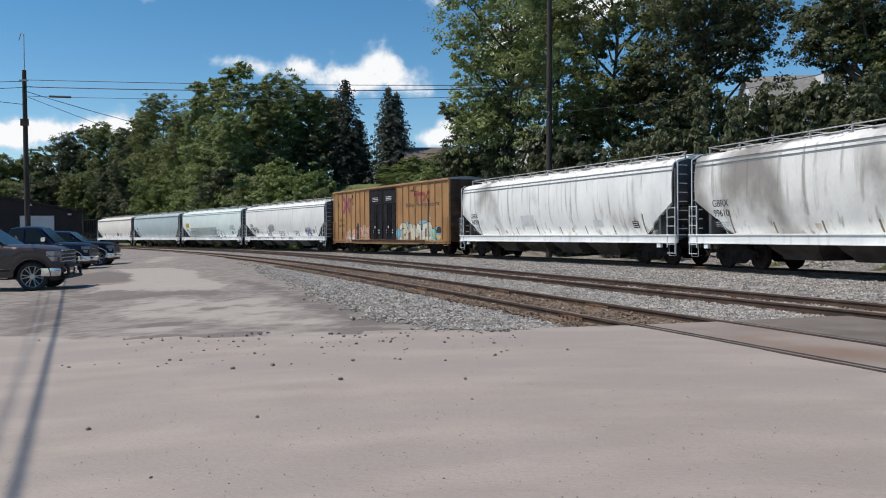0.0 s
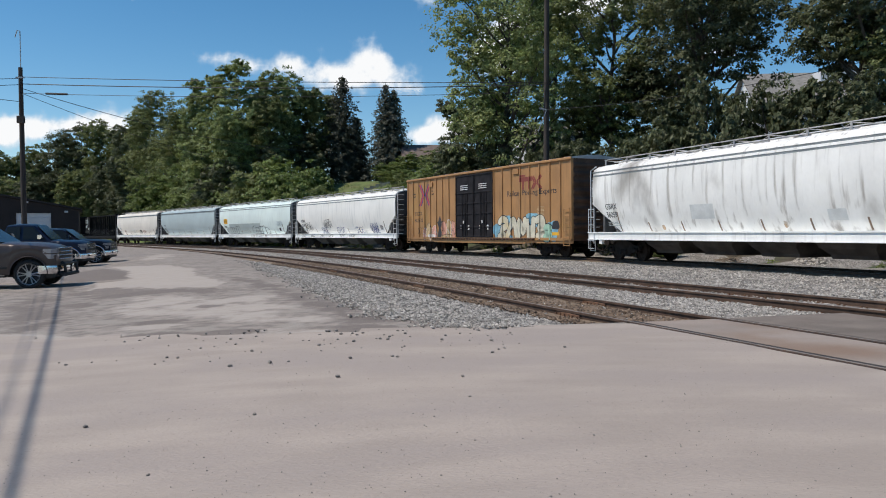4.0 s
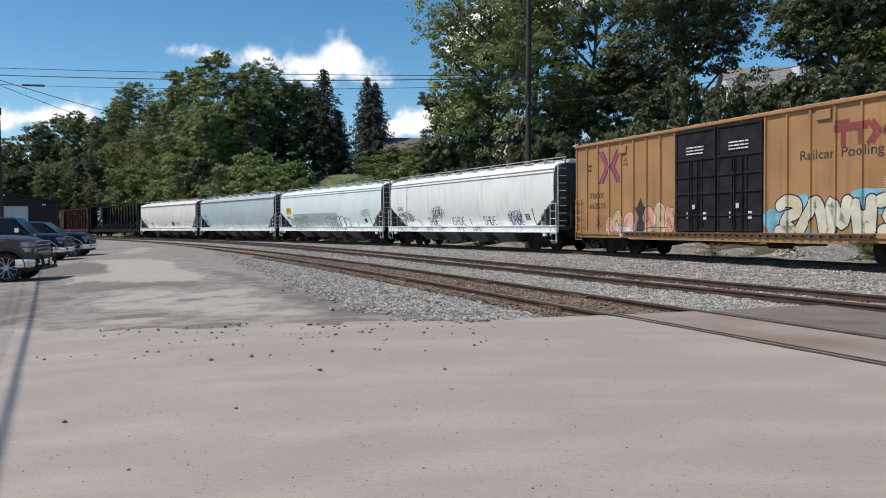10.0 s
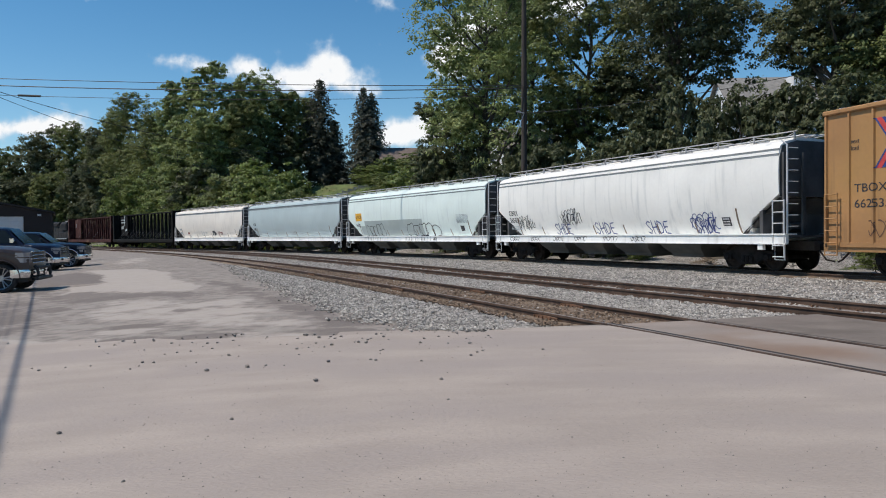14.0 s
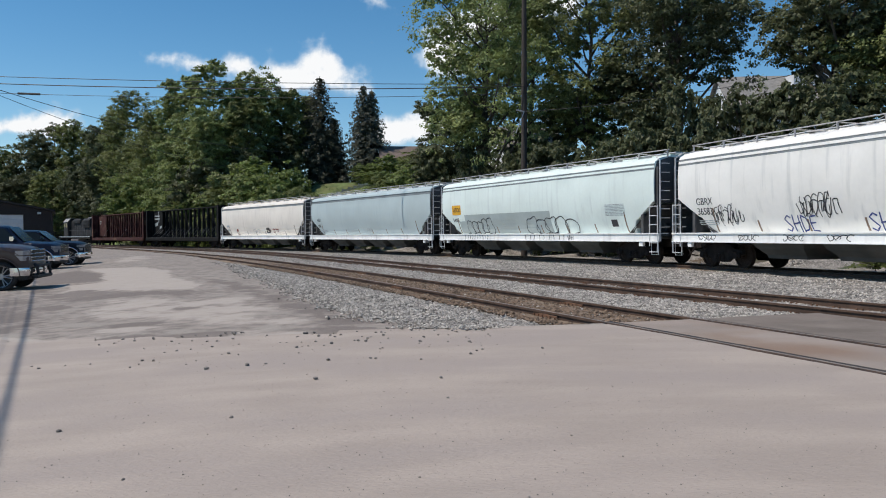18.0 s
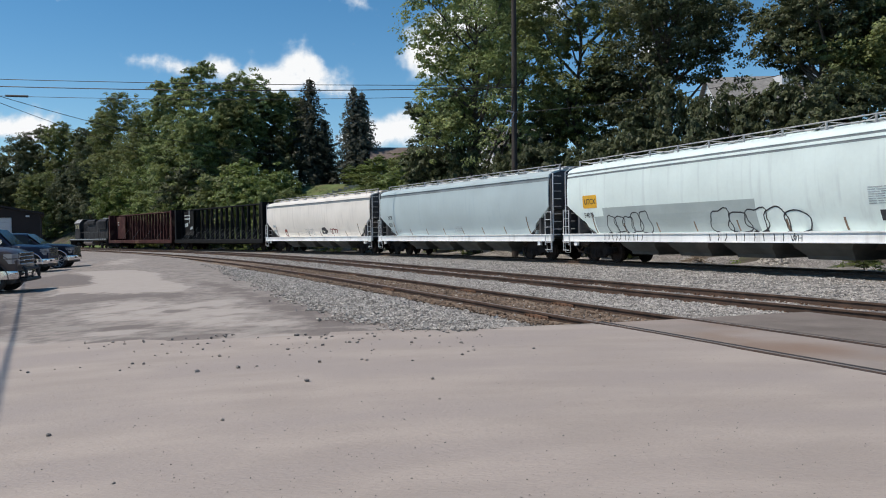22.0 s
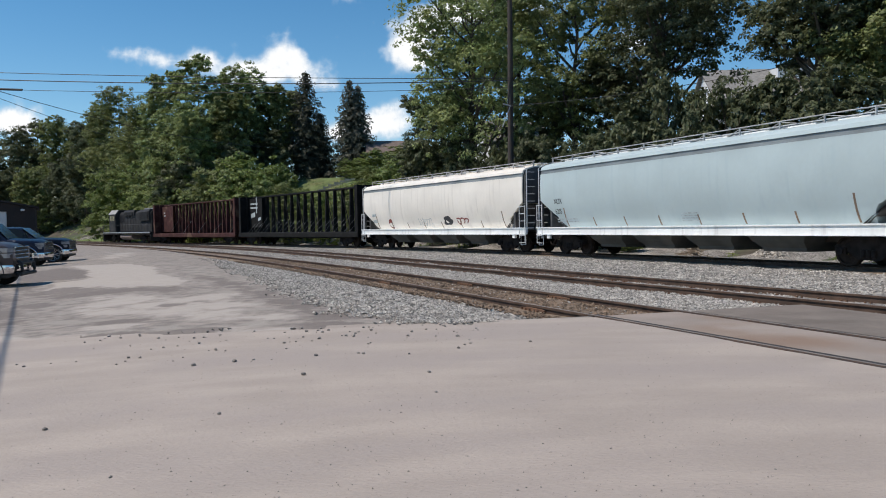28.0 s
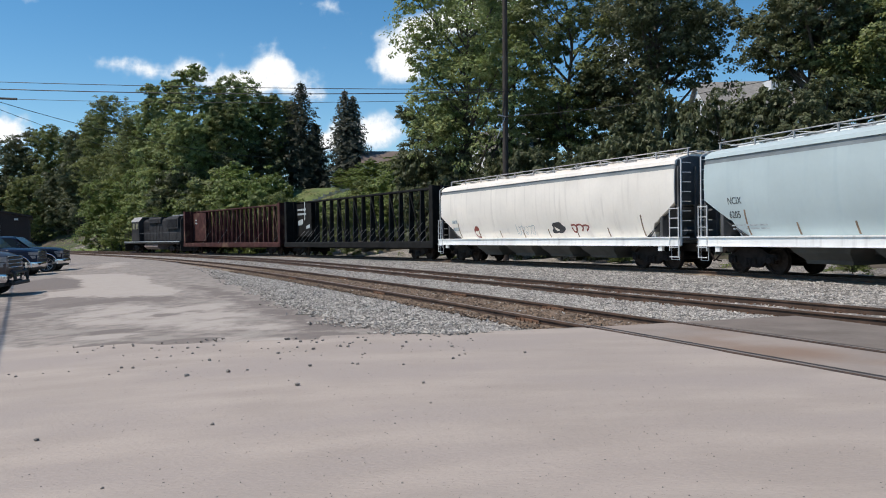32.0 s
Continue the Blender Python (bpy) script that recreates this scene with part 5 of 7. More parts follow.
        part("graffiti", sh, M_RUST if i % 2 else M_GPALE, c, "thin sprayed outline")
    fig = [(4.95, 0.9), (4.25, 0.9), (4.3, 1.4), (4.5, 1.75), (4.15, 2.25), (4.35, 2.3), (4.6, 2.75), (4.85, 2.3), (5.05, 2.22), (4.75, 1.75), (4.9, 1.4)]
    fig = [(4.6 + (a - 4.6) * 0.85, 0.9 + (b - 0.9) * 0.8) for a, b in fig]
    plate_on("graffiti", fig, W + 0.051, M_BLACK, c, "dark pointed graffiti shape", 0.002)
    scrawl(c, 7.9, 1.1, 0.9, 0.6, W + 0.055, M_RUST, 91, 3, 0.03)
    plate_on("placard", [(-8.3, 1.12), (-7.75, 1.12), (-7.75, 1.28), (-8.3, 1.28)], W - 0.025, M_ORANGE, c, "yellow placard")
    plate_on("placard", bubble(-8.05, 1.62, 0.62, 0.42, 12), W - 0.025, M_BLACK, c, "black data plate")
    bars("data_lines", -6.45, 2.6, 0.6, 0.03, 8, W - 0.025, M_GSAND, c)
    # paint lies on the sheets and over the posts
    posts = [L / 2 - 0.06 - k * 0.868 for k in range(8)] + [door[0] + 0.07] + [door[1] - 0.07 - k * 0.909 for k in range(8)]
    kx = sorted([(x + d * 0.055, yy) for x in posts for d, yy in ((-1, W - 0.03), (-0.6, W + 0.03), (0.6, W + 0.03), (1, W - 0.03))])
    for ob in [o for o in c.children if o.name.split(".")[0] in ("graffiti", "emblem", "slogan", "reporting_mark", "car_number")]:
        bm = bmesh.new()
        bm.from_mesh(ob.data)
        lo, hi = min(v.co.x for v in bm.verts), max(v.co.x for v in bm.verts)
        for x, _ in kx:
            if lo < x < hi:
                bmesh.ops.bisect_plane(bm, geom=bm.verts[:] + bm.edges[:] + bm.faces[:], plane_co=(x, 0, 0), plane_no=(1, 0, 0))
        for v in bm.verts:
            lift = v.co.y - (W + 0.047 if v.co.y > W + 0.02 else W - 0.028)
            v.co.y = float(np.interp(v.co.x, [k[0] for k in kx], [k[1] for k in kx])) + 0.004 + max(lift, 0.0)
        bm.to_mesh(ob.data)
        bm.free()
    return c


TRAIN.append((boxcar(), -12.62, 13.8))


# ---- centrebeam flats ----
M_CABLE = mat("grey_tie_cable", (0.2, 0.2, 0.2), 0.6, metal=0.3, var=0.1, bump=0.0)


def centrebeam(label, material, deck_mat, cables, n=17):
    L = 23.3
    c = thing("centrebeam_flatcar", label, "freight car", "cars of the train")
    part("deck", Shape().box(-L / 2, L / 2, -1.45, 1.45, 0.98, 1.12, 0.02), deck_mat, c)
    for sgn in (1, -1):
        a, b = sorted((sgn * 1.33, sgn * 1.48))
        part("side_sill", Shape().box(-L / 2, L / 2, a, b, 0.72, 1.10, 0.02), material, c)
        # bulkheads
        x = sgn * (L / 2 - 0.22)
        b_ = part("bulkhead", Shape().box(x - 0.05, x + 0.05, -1.42, 1.42, 1.1, 4.5), material, c, "tall steel end bulkhead")
        for y in (-1.38, -0.7, 0, 0.7, 1.38):
            part("bulkhead_post", Shape().box(x - 0.2, x + 0.2, y - 0.06, y + 0.06, 1.1, 4.52), material, b_)
        coupler(c, sgn * L / 2, sgn)
        truck(c, sgn * (L / 2 - 2.3))
    part("top_chord", Shape().box(-L / 2, L / 2, -0.16, 0.16, 4.38, 4.52, 0.03), material, c)
    part("centre_sill", Shape().box(-L / 2, L / 2, -0.3, 0.3, 0.62, 1.0, 0.02), material, c)
    for k in range(n):
        x = -L / 2 + 0.8 + (L - 1.6) * k / (n - 1)
        sh = Shape()
        sh.loft([[(x - 0.07, y0, z), (x + 0.07, y0, z), (x + 0.07, y1, z), (x - 0.07, y1, z)] for z, y0, y1 in ((1.1, -0.2, 0.2), (4.4, -0.12, 0.12))])
        part("beam_post", sh, material, c)
        if k < n - 1 and k % 2 == 0:
            x2 = -L / 2 + 0.8 + (L - 1.6) * (k + 1) / (n - 1)
            for y in (0.1,):
                part("diagonal", Shape().tube([(x, y, 1.15), (x2, y, 4.3)], 0.045, 5), material, c)
    # tie-down cables hanging at the near side
    for k in range(cables):
        x = -L / 2 + 1.4 + (L - 2.8) * k / cables
        q = rng.uniform(0.7, 1.2)
        for sgn in (1, -1):
            part("tie_down", Shape().tube([(x, sgn * 1.44, 1.08), (x - 0.45 * q, sgn * 1.1, 1.1 + 0.65 * q), (x - 0.75 * q, sgn * 0.8, 1.1 + 1.15 * q)], 0.011, 4), M_CABLE, c)
    return c


M_CBDARK = mat("dark_green_black_steel", (0.013, 0.013, 0.013), 0.9, var=0.3, scale=1.5, bump=0.1, spec=0.15)
# the tan second colour paints in the sunlit edges of the posts
M_CBRED = mat("brown_red_steel_lit_tan", (0.06, 0.024, 0.022), 0.9, var=0.3, scale=1.5, bump=0.1, second=(0.16, 0.10, 0.07), mix=(0.52, 0.7), spec=0.2)
c = centrebeam("empty dark centrebeam flatcar with pale lettering", M_CBDARK, M_CBDARK, 26)
plate_on("lettered_panel", [(8.2, 1.6), (11.3, 1.6), (11.3, 4.3), (8.2, 4.3)], 0.50, M_CBDARK, c)
bars("car_lettering", 11.0, 3.9, 1.8, 0.16, 2, 0.51, M_FADED, c)
for x, z, w_, h_ in ((10.9, 2.5, 1.0, 0.55), (9.6, 2.9, 0.16, 1.6), (9.2, 2.2, 0.7, 0.4)):
    plate_on("car_lettering", [(x, z), (x - w_, z + 0.1), (x - w_, z + h_), (x, z + h_ - 0.15)], 0.51, M_FADED, c)
TRAIN.append((c, 92.1, 18.7))
c = centrebeam("empty rust-red centrebeam flatcar", M_CBRED, M_CBRED, 5, 22)
plate_on("lettered_panel", [(7.6, 1.3), (11.3, 1.3), (11.3, 4.3), (7.6, 4.3)], 0.50, M_CBRED, c)
bars("car_lettering", 10.6, 3.6, 0.5, 0.14, 2, 0.51, M_FADED, c)
TRAIN.append((c, 116.4, 18.7))


# ---- locomotive, cab at the far end ----
def locomotive():
    L = 18.3
    m = mat("sooty_black_locomotive", (0.032, 0.031, 0.032), 0.75, var=0.25, scale=1, bump=0.05, second=(0.085, 0.078, 0.072), mix=(0.5, 0.8), spec=0.2)
    g = mat("cab_glass", (0.02, 0.022, 0.024), 0.15, var=0.1, bump=0, spec=0.3)
    w = mat("pale_grey_roof_paint", (0.30, 0.29, 0.28), 0.7, var=0.15, bump=0)
    c = thing("locomotive", "black diesel locomotive with a low nose pushing the train", "locomotive", "cars of the train")
    part("frame", Shape().box(-L / 2, L / 2, -1.5, 1.5, 1.05, 1.35, 0.03), m, c)
    part("long_hood", Shape().loft([[(x, -0.95, 1.35), (x, 0.95, 1.35), (x, 0.95, 3.70), (x, 0.72, 4.0), (x, -0.72, 4.0), (x, -0.95, 3.70)] for x in (-L / 2 + 0.9, 3.6)]), m, c)
    part("cab", Shape().loft([[(x, -1.5, 1.35), (x, 1.5, 1.35), (x, 1.5, 3.75), (x, 1.05, 4.28), (x, -1.05, 4.28), (x, -1.5, 3.75)] for x in (3.6, 6.1)]), m, c)
    part("nose", Shape().loft([[(x, -0.95, 1.35), (x, 0.95, 1.35), (x, 0.95, z - 0.2), (x, 0.7, z), (x, -0.7, z), (x, -0.95, z - 0.2)] for x, z in ((6.1, 2.85), (7.9, 2.6))]), m, c)
    for x in (3.95, 5.05):
        part("cab_window", Shape().box(x, x + 0.75, 1.49, 1.515, 2.85, 3.55), g, c)
    for y in (-0.75, 0.75):
        part("windscreen", Shape().box(6.09, 6.115, y - 0.5, y + 0.5, 3.05, 3.65), g, c)
    part("cab_roof", Shape().loft([[(x, -1.52, 3.78), (x, -1.07, 4.31), (x, 1.07, 4.31), (x, 1.52, 3.78), (x, 1.52, 3.73), (x, 1.07, 4.27), (x, -1.07, 4.27), (x, -1.52, 3.73)] for x in (3.45, 6.35)]), w, c, "pale grey cab roof")
    part("number_boards", Shape().box(5.9, 6.2, -0.55, 0.55, 4.0, 4.24, 0.03), M_GPALE, c)
    part("brake_housing", Shape().loft([[(x, -1.15, 3.45), (x, 1.15, 3.45), (x, 1.15, 3.95), (x, 0.95, 4.16), (x, -0.95, 4.16), (x, -1.15, 3.95)] for x in (-2.6, 1.3)]), m, c, "flared dynamic brake housing")
    part("radiator_section", Shape().loft([[(x, -1.2, 2.75), (x, 1.2, 2.75), (x, 1.2, 3.85), (x, 0.95, 4.14), (x, -0.95, 4.14), (x, -1.2, 3.85)] for x in (-8.0, -4.4)]), m, c, "flared radiator section")
    for x0, x1, y, z0, z1 in ((-2.2, 0.9, 1.15, 3.5, 3.88), (-7.7, -4.7, 1.2, 2.95, 3.75), (1.7, 3.2, 0.95, 2.6, 3.6)):
        gr = part("grille", Shape().box(x0, x1, y, y + 0.03, z0, z1), M_BDOOR, c)
        for k in range(7):
            z = z0 + (z1 - z0) * (k + 0.5) / 7
            part("louvre", Shape().box(x0, x1, y + 0.025, y + 0.055, z - 0.02, z + 0.02), m, gr)
    for k in range(11):
        x = -8.0 + k * 1.04
        part("hood_door", Shape().box(x, x + 0.96, 0.95, 0.975, 1.45, 2.6 if x < -4.5 else 3.3 if x < 1.2 else 2.5, 0.01), m, c)
    for x in (-7.2, -5.9, -4.9):
        part("fan", Shape().lathe([(0.02, 4.1), (0.55, 4.1), (0.55, 4.32), (0.02, 4.34)], (x, 0, 0), "z", 18), w, c, "grey roof fan")
    part("exhaust_stack", Shape().box(1.7, 2.3, -0.3, 0.3, 3.98, 4.3), m, c)
    part("fuel_tank", Shape().loft([[(x, -1.3, 1.0), (x, 1.3, 1.0), (x, 1.4, 0.7), (x, 1.0, 0.38), (x, -1.0, 0.38), (x, -1.4, 0.7)] for x in (-2.2, 2.2)]), mat("dusty_tank", (0.2, 0.165, 0.155), 0.9, var=0.2, bump=0.1), c, "dusty fuel tank")
    rl = Shape().tube([(-L / 2 + 0.2, 1.48, 2.3), (3.5, 1.48, 2.3)], 0.02, 5).tube([(6.2, 1.48, 2.3), (L / 2 - 0.2, 1.48, 2.3)], 0.02, 5)
    for x in (-8.6, -6.6, -4.6, -2.6, -0.6, 1.4, 3.4, 6.3, 7.6, 8.8):
        rl.tube([(x, 1.48, 1.35), (x, 1.48, 2.3)], 0.02, 5)
    part("hand_rail", rl, M_ENDGREY, c)
    part("walkway_edge", Shape().box(-L / 2, L / 2, 1.5, 1.52, 1.24, 1.33), M_FADED, c, "pale dusty walkway edge")
    for sgn in (1, -1):
        part("pilot", Shape().box(min(sgn * L / 2, sgn * (L / 2 - 0.1)), max(sgn * L / 2, sgn * (L / 2 - 0.1)), -1.4, 1.4, 0.2, 1.1), m, c)
        for k in range(3):
            part("step", Shape().box(sgn * (L / 2 - 0.5) - 0.3, sgn * (L / 2 - 0.5) + 0.3, 1.2, 1.5, 0.35 + 0.3 * k, 0.39 + 0.3 * k), m, c)
        coupler(c, sgn * L / 2, sgn)
        truck(c, sgn * (L / 2 - 3.4))
    return c


TRAIN.append((locomotive(), 138.3, 11.4))

# ---- plants ----


def leaf_mat(name, color, color2, rough=0.55):
    m = mat(name, color, rough, var=0.25, scale=0.5, bump=0.0, second=color2, mix=(0.45, 0.65), island=0.35, spec=0.35)
    n, l = m.node_tree.nodes, m.node_tree.links
    b = n["Principled BSDF"]
    tr = n.new("ShaderNodeBsdfTranslucent")
    mx = n.new("ShaderNodeMixShader")
    mx.inputs[0].default_value = 0.36
    l.new(b.inputs["Base Color"].links[0].from_socket, tr.inputs["Color"])
    l.new(b.outputs[0], mx.inputs[1])
    l.new(tr.outputs[0], mx.inputs[2])
    l.new(mx.outputs[0], n["Material Output"].inputs["Surface"])
    return m


M_LEAF = leaf_mat("maple_leaves", (0.178, 0.206, 0.072), (0.215, 0.236, 0.088))
M_LEAF_L = leaf_mat("pale_green_leaves", (0.235, 0.285, 0.105), (0.285, 0.325, 0.125))
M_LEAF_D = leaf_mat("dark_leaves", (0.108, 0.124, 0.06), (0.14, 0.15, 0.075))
M_LEAF_B = leaf_mat("bush_leaves", (0.165, 0.215, 0.06), (0.21, 0.24, 0.075))
M_NEEDLE = leaf_mat("spruce_needles", (0.065, 0.07, 0.045), (0.09, 0.088, 0.06))
M_NEEDLE_G = leaf_mat("grey_spruce_needles", (0.12, 0.125, 0.09), (0.15, 0.145, 0.11))
M_BARK = mat("grey_brown_bark", (0.09, 0.075, 0.06), 0.95, var=0.3, scale=2, bump=0.8, bscale=14)


def leaves_mesh(name, P, N, size, seed, aspect=0.6, spread=0.36, single=False):
    """Small bent leaves at points P, facing roughly along N."""
    r = np.random.default_rng(seed)
    n = len(P)
    d = N / (np.linalg.norm(N, axis=1, keepdims=True) + 1e-9) + r.normal(0, spread, (n, 3))
    d /= np.linalg.norm(d, axis=1, keepdims=True) + 1e-9
    a = r.normal(0, 1, (n, 3))
    u = np.cross(d, a)
    u /= np.linalg.norm(u, axis=1, keepdims=True) + 1e-9
    v = np.cross(d, u)
    s = (size * r.uniform(0.6, 1.35, n))[:, None]
    tip, base = P + u * s * 0.5, P - u * s * 0.5
    L, R = P + v * s * aspect * 0.5 - d * s * 0.10, P - v * s * aspect * 0.5 - d * s * 0.10
    if single:
        V = np.stack([base + v * s * 0.3, base - v * s * 0.3, tip], 1).reshape(-1, 3)
        F = (np.arange(n) * 3)[:, None] + np.array([0, 1, 2])
    else:
        V = np.stack([base, L, tip, R], 1).reshape(-1, 3)
        i = np.arange(n) * 4
        F = np.concatenate([np.stack([i, i + 1, i + 2], 1), np.stack([i, i + 2, i + 3], 1)])
    me = bpy.data.meshes.new(name)
    me.vertices.add(len(V))
    me.vertices.foreach_set("co", V.ravel())
    me.loops.add(len(F) * 3)
    me.loops.foreach_set("vertex_index", F.ravel().astype(np.int32))
    me.polygons.add(len(F))
    me.polygons.foreach_set("loop_start", np.arange(0, len(F) * 3, 3, dtype=np.int32))
    me.update(calc_edges=True)
    return me


def limbs(sh, spine, ends, radius, r, base, droop=0.0):
    """Limbs that leave the trunk low and sweep out to their ends."""
    zs = [p.z for p in spine]
    for e in ends:
        e = Vector(e)
        reach = math.hypot(e.x, e.y)
        za = min(max(e.z - 0.9 * reach - 0.5, base), zs[-1] * 0.96)
        k = min(int(np.searchsorted(zs, za)), len(spine) - 1)
        u = (za - zs[k - 1]) / max(zs[k] - zs[k - 1], 1e-6) if k else 0
        a = spine[k - 1].lerp(spine[k], u) if k else spine[0]
        m1 = a.lerp(e, 0.35) + Vector((r.normal(0, 0.2), r.normal(0, 0.2), -0.06 * reach - droop))
        m2 = a.lerp(e, 0.7) + Vector((r.normal(0, 0.2), r.normal(0, 0.2), 0.03 * reach))
        sh.tube([a, m1, m2, e], radius * (1.1 - 0.7 * za / zs[-1]), 6, 0.025)


def leafy_tree(seed, h, wide, base, lobes, clumps, per, leaf, trunk_r, fork=0.62, lean=0.0, single=True, lobe=(0.15, 0.25), full=0.5, flat=0.75):
    """A crown of billowing lobes; each lobe is many small sprays of leaves, with shaded gaps between lobes."""
    r = np.random.default_rng(seed)
    R, ch = wide / 2, h - base
    ph = r.uniform(0, 6.28, 3)
    C, L = [], []
    for _ in range(6000):
        if len(C) >= lobes:
            break
        z, a = r.uniform(0, 1), r.uniform(0, math.tau)
        rl = wide * r.uniform(*lobe) * (1.0 - 0.22 * z)
        prof = math.sin(math.pi * (0.13 + 0.74 * z)) ** full
        w = max(R * prof * (1 + 0.22 * math.sin(2 * a + ph[0] + 4 * z) + 0.14 * math.sin(3 * a + ph[1])) - rl * 0.75, 0.0) * r.uniform(0.1, 1.0) ** 0.4
        p = np.array((w * math.cos(a) + lean * z, w * math.sin(a), base + rl * 0.6 + z * (ch - 1.35 * rl)))
        if all(np.linalg.norm((p - c) * (1, 1, 0.85)) > 0.66 * (rl + l) for c, l in zip(C, L)):
            C.append(p)
            L.append(rl)
    C, L = np.array(C), np.array(L)
    n = len(C)
    # trunk, forked above, with a limb into every lobe
    sh = Shape()
    top = Vector((lean * 0.6 + r.normal(0, 0.3), r.normal(0, 0.3), h * 0.86))
    spine = [Vector((0, 0, -0.6))] + [Vector((top.x * k ** 1.5 + r.normal(0, 0.12), top.y * k + r.normal(0, 0.12), top.z * k)) for k in (0.12, 0.26, 0.4, fork, 0.8, 1.0)]
    sh.tube(spine, trunk_r, 9, 0.05)
    limbs(sh, spine, C, trunk_r * 0.5, r, max(base * 0.6, 1.0))
    # sprays over each lobe: most on its skin and upper side, some within
    d = r.normal(0, 1, (n, clumps, 3))
    d[..., 2] += 0.25
    d /= np.linalg.norm(d, axis=2, keepdims=True)
    f = r.uniform(0, 6.28, (n, 1, 3))
    lump = 1 + 0.22 * np.sin(2.7 * d[..., :1] + f[..., :1]) * np.sin(3.3 * d[..., 1:2] + f[..., 1:2]) + 0.16 * np.sin(5 * d[..., 2:] + f[..., 2:])
    depth = np.where(r.uniform(0, 1, (n, clumps, 1)) < 0.22, r.uniform(0.25, 0.7, (n, clumps, 1)), r.uniform(0.82, 1.1, (n, clumps, 1)))
    K = C[:, None] + d * lump * depth * L[:, None, None] * np.array((1, 1, 1.0 / (0.6 + 0.5 * flat)))
    rc = (L[:, None] * r.uniform(0.22, 0.42, (n, clumps)))[..., None, None]
    e = r.normal(0, 1, (n, clumps, per, 3))
    e /= np.linalg.norm(e, axis=3, keepdims=True)
    e *= r.uniform(0.1, 1, (n, clumps, per, 1)) ** 0.5
    g = e * rc * np.array((1, 1, 0.5))
    g[..., 2] -= (0.35 * rc * (e[..., :1] ** 2 + e[..., 1:2] ** 2))[..., 0]          # sprays droop at their rim
    tip = d[:, :, None] * rc * 0.35 * np.abs(r.normal(0, 1, (n, clumps, per, 1))) * np.array((1, 1, 0.2))
    P = (K[:, :, None] + g + tip).reshape(-1, 3)
    N = (0.55 * e + 0.7 * d[:, :, None] + np.array((0, 0, 0.55))).reshape(-1, 3)
    return sh.mesh("trunk", True), leaves_mesh("crown", P, N, leaf, seed, 0.62, 0.42, single)


def spruce(seed, h, cr, slim=0.8):
    """Whorls of drooping boughs with hanging twigs."""
    r = np.random.default_rng(seed)
    sh = Shape().tube([(0, 0, -0.5), (0.05, 0, h * 0.5), (0, 0, h)], 0.24, 8, 0.03)
    P, N = [], []
    z = h * 0.05
    while z < h * 0.985:
        k = 1 - z / h
        for a in r.uniform(0, 6.28) + np.arange(int(6 + 5 * k)) * math.tau / int(6 + 5 * k) + r.normal(0, 0.2, int(6 + 5 * k)):
            rr = (cr * k ** slim + 0.18) * r.uniform(0.6, 1.12)
            m = int(14 + 75 * k)
            t = r.uniform(0.03, 1, m)
            lat = r.normal(0, 1, m) * 0.13 * rr * (1.15 - t)
            hang = np.abs(r.normal(0, 0.11, m)) * (0.4 + k) * rr ** 0.5
            x, y = np.cos(a) * rr * t - np.sin(a) * lat, np.sin(a) * rr * t + np.cos(a) * lat
            zz = z + rr * (0.10 * t - 0.62 * t ** 2 + 0.30 * t ** 4) - hang
            P.append(np.stack([x, y, zz], 1))
            N.append(np.tile((np.cos(a) * 0.7, np.sin(a) * 0.7, 0.35), (m, 1)))
        z += h * (0.020 + 0.012 * k)
    return sh.mesh("trunk", True), leaves_mesh("crown", np.concatenate(P), np.concatenate(N), 0.34, seed, 0.4, 0.5, True)


def stand(name, meshes, leafage, x, y, turn, label, group, scale=(1, 1)):
    """A plant of its own, rooted in the bank."""
    trunk, crown = meshes
    for me, m in ((trunk, M_BARK), (crown, leafage)):
        if not me.materials:
            me.materials.append(m)
    t = thing(name, label, "bush" if name == "bush" else "tree", group)
    part("trunk", trunk, M_BARK, t)
    part("crown", crown, leafage, t)
    t.matrix_basis = Matrix.Translation((x, y, ground_at(x, y) - 0.1)) @ Matrix.Rotation(turn, 4, "Z") @ Matrix.Diagonal((scale[0], scale[0], scale[1], 1))


def height(x, y, top):
    return max(top - ground_at(x, y) + 0.1, 1.5)


# x, y, top and width of each tree, then its leaves
FAR_WOOD = [
    (-120.6, 200, 21.8, 15.7, M_LEAF), (-115.3, 202, 21.4, 13.0, M_LEAF_D), (-108.6, 200, 20.6, 10.4, M_LEAF), (-105.1, 205, 22.3, 10.7, M_LEAF), (-97.2, 203, 25.3, 12.3, M_LEAF_D),
    (-93.0, 206, 27.7, 11.3, M_LEAF_D), (-86.3, 204, 28.5, 13.2, M_LEAF), (-78.3, 200, 26.4, 11.0, M_LEAF), (-102.6, 188, 13.0, 13.4, M_LEAF), (-94.9, 190, 14.0, 12.2, M_LEAF_D),
    (-85.1, 188, 15.5, 12.1, M_LEAF), (-75.2, 184, 15.4, 11.0, M_LEAF_D), (-69.0, 176, 24.0, 10.0, M_LEAF_D),
]
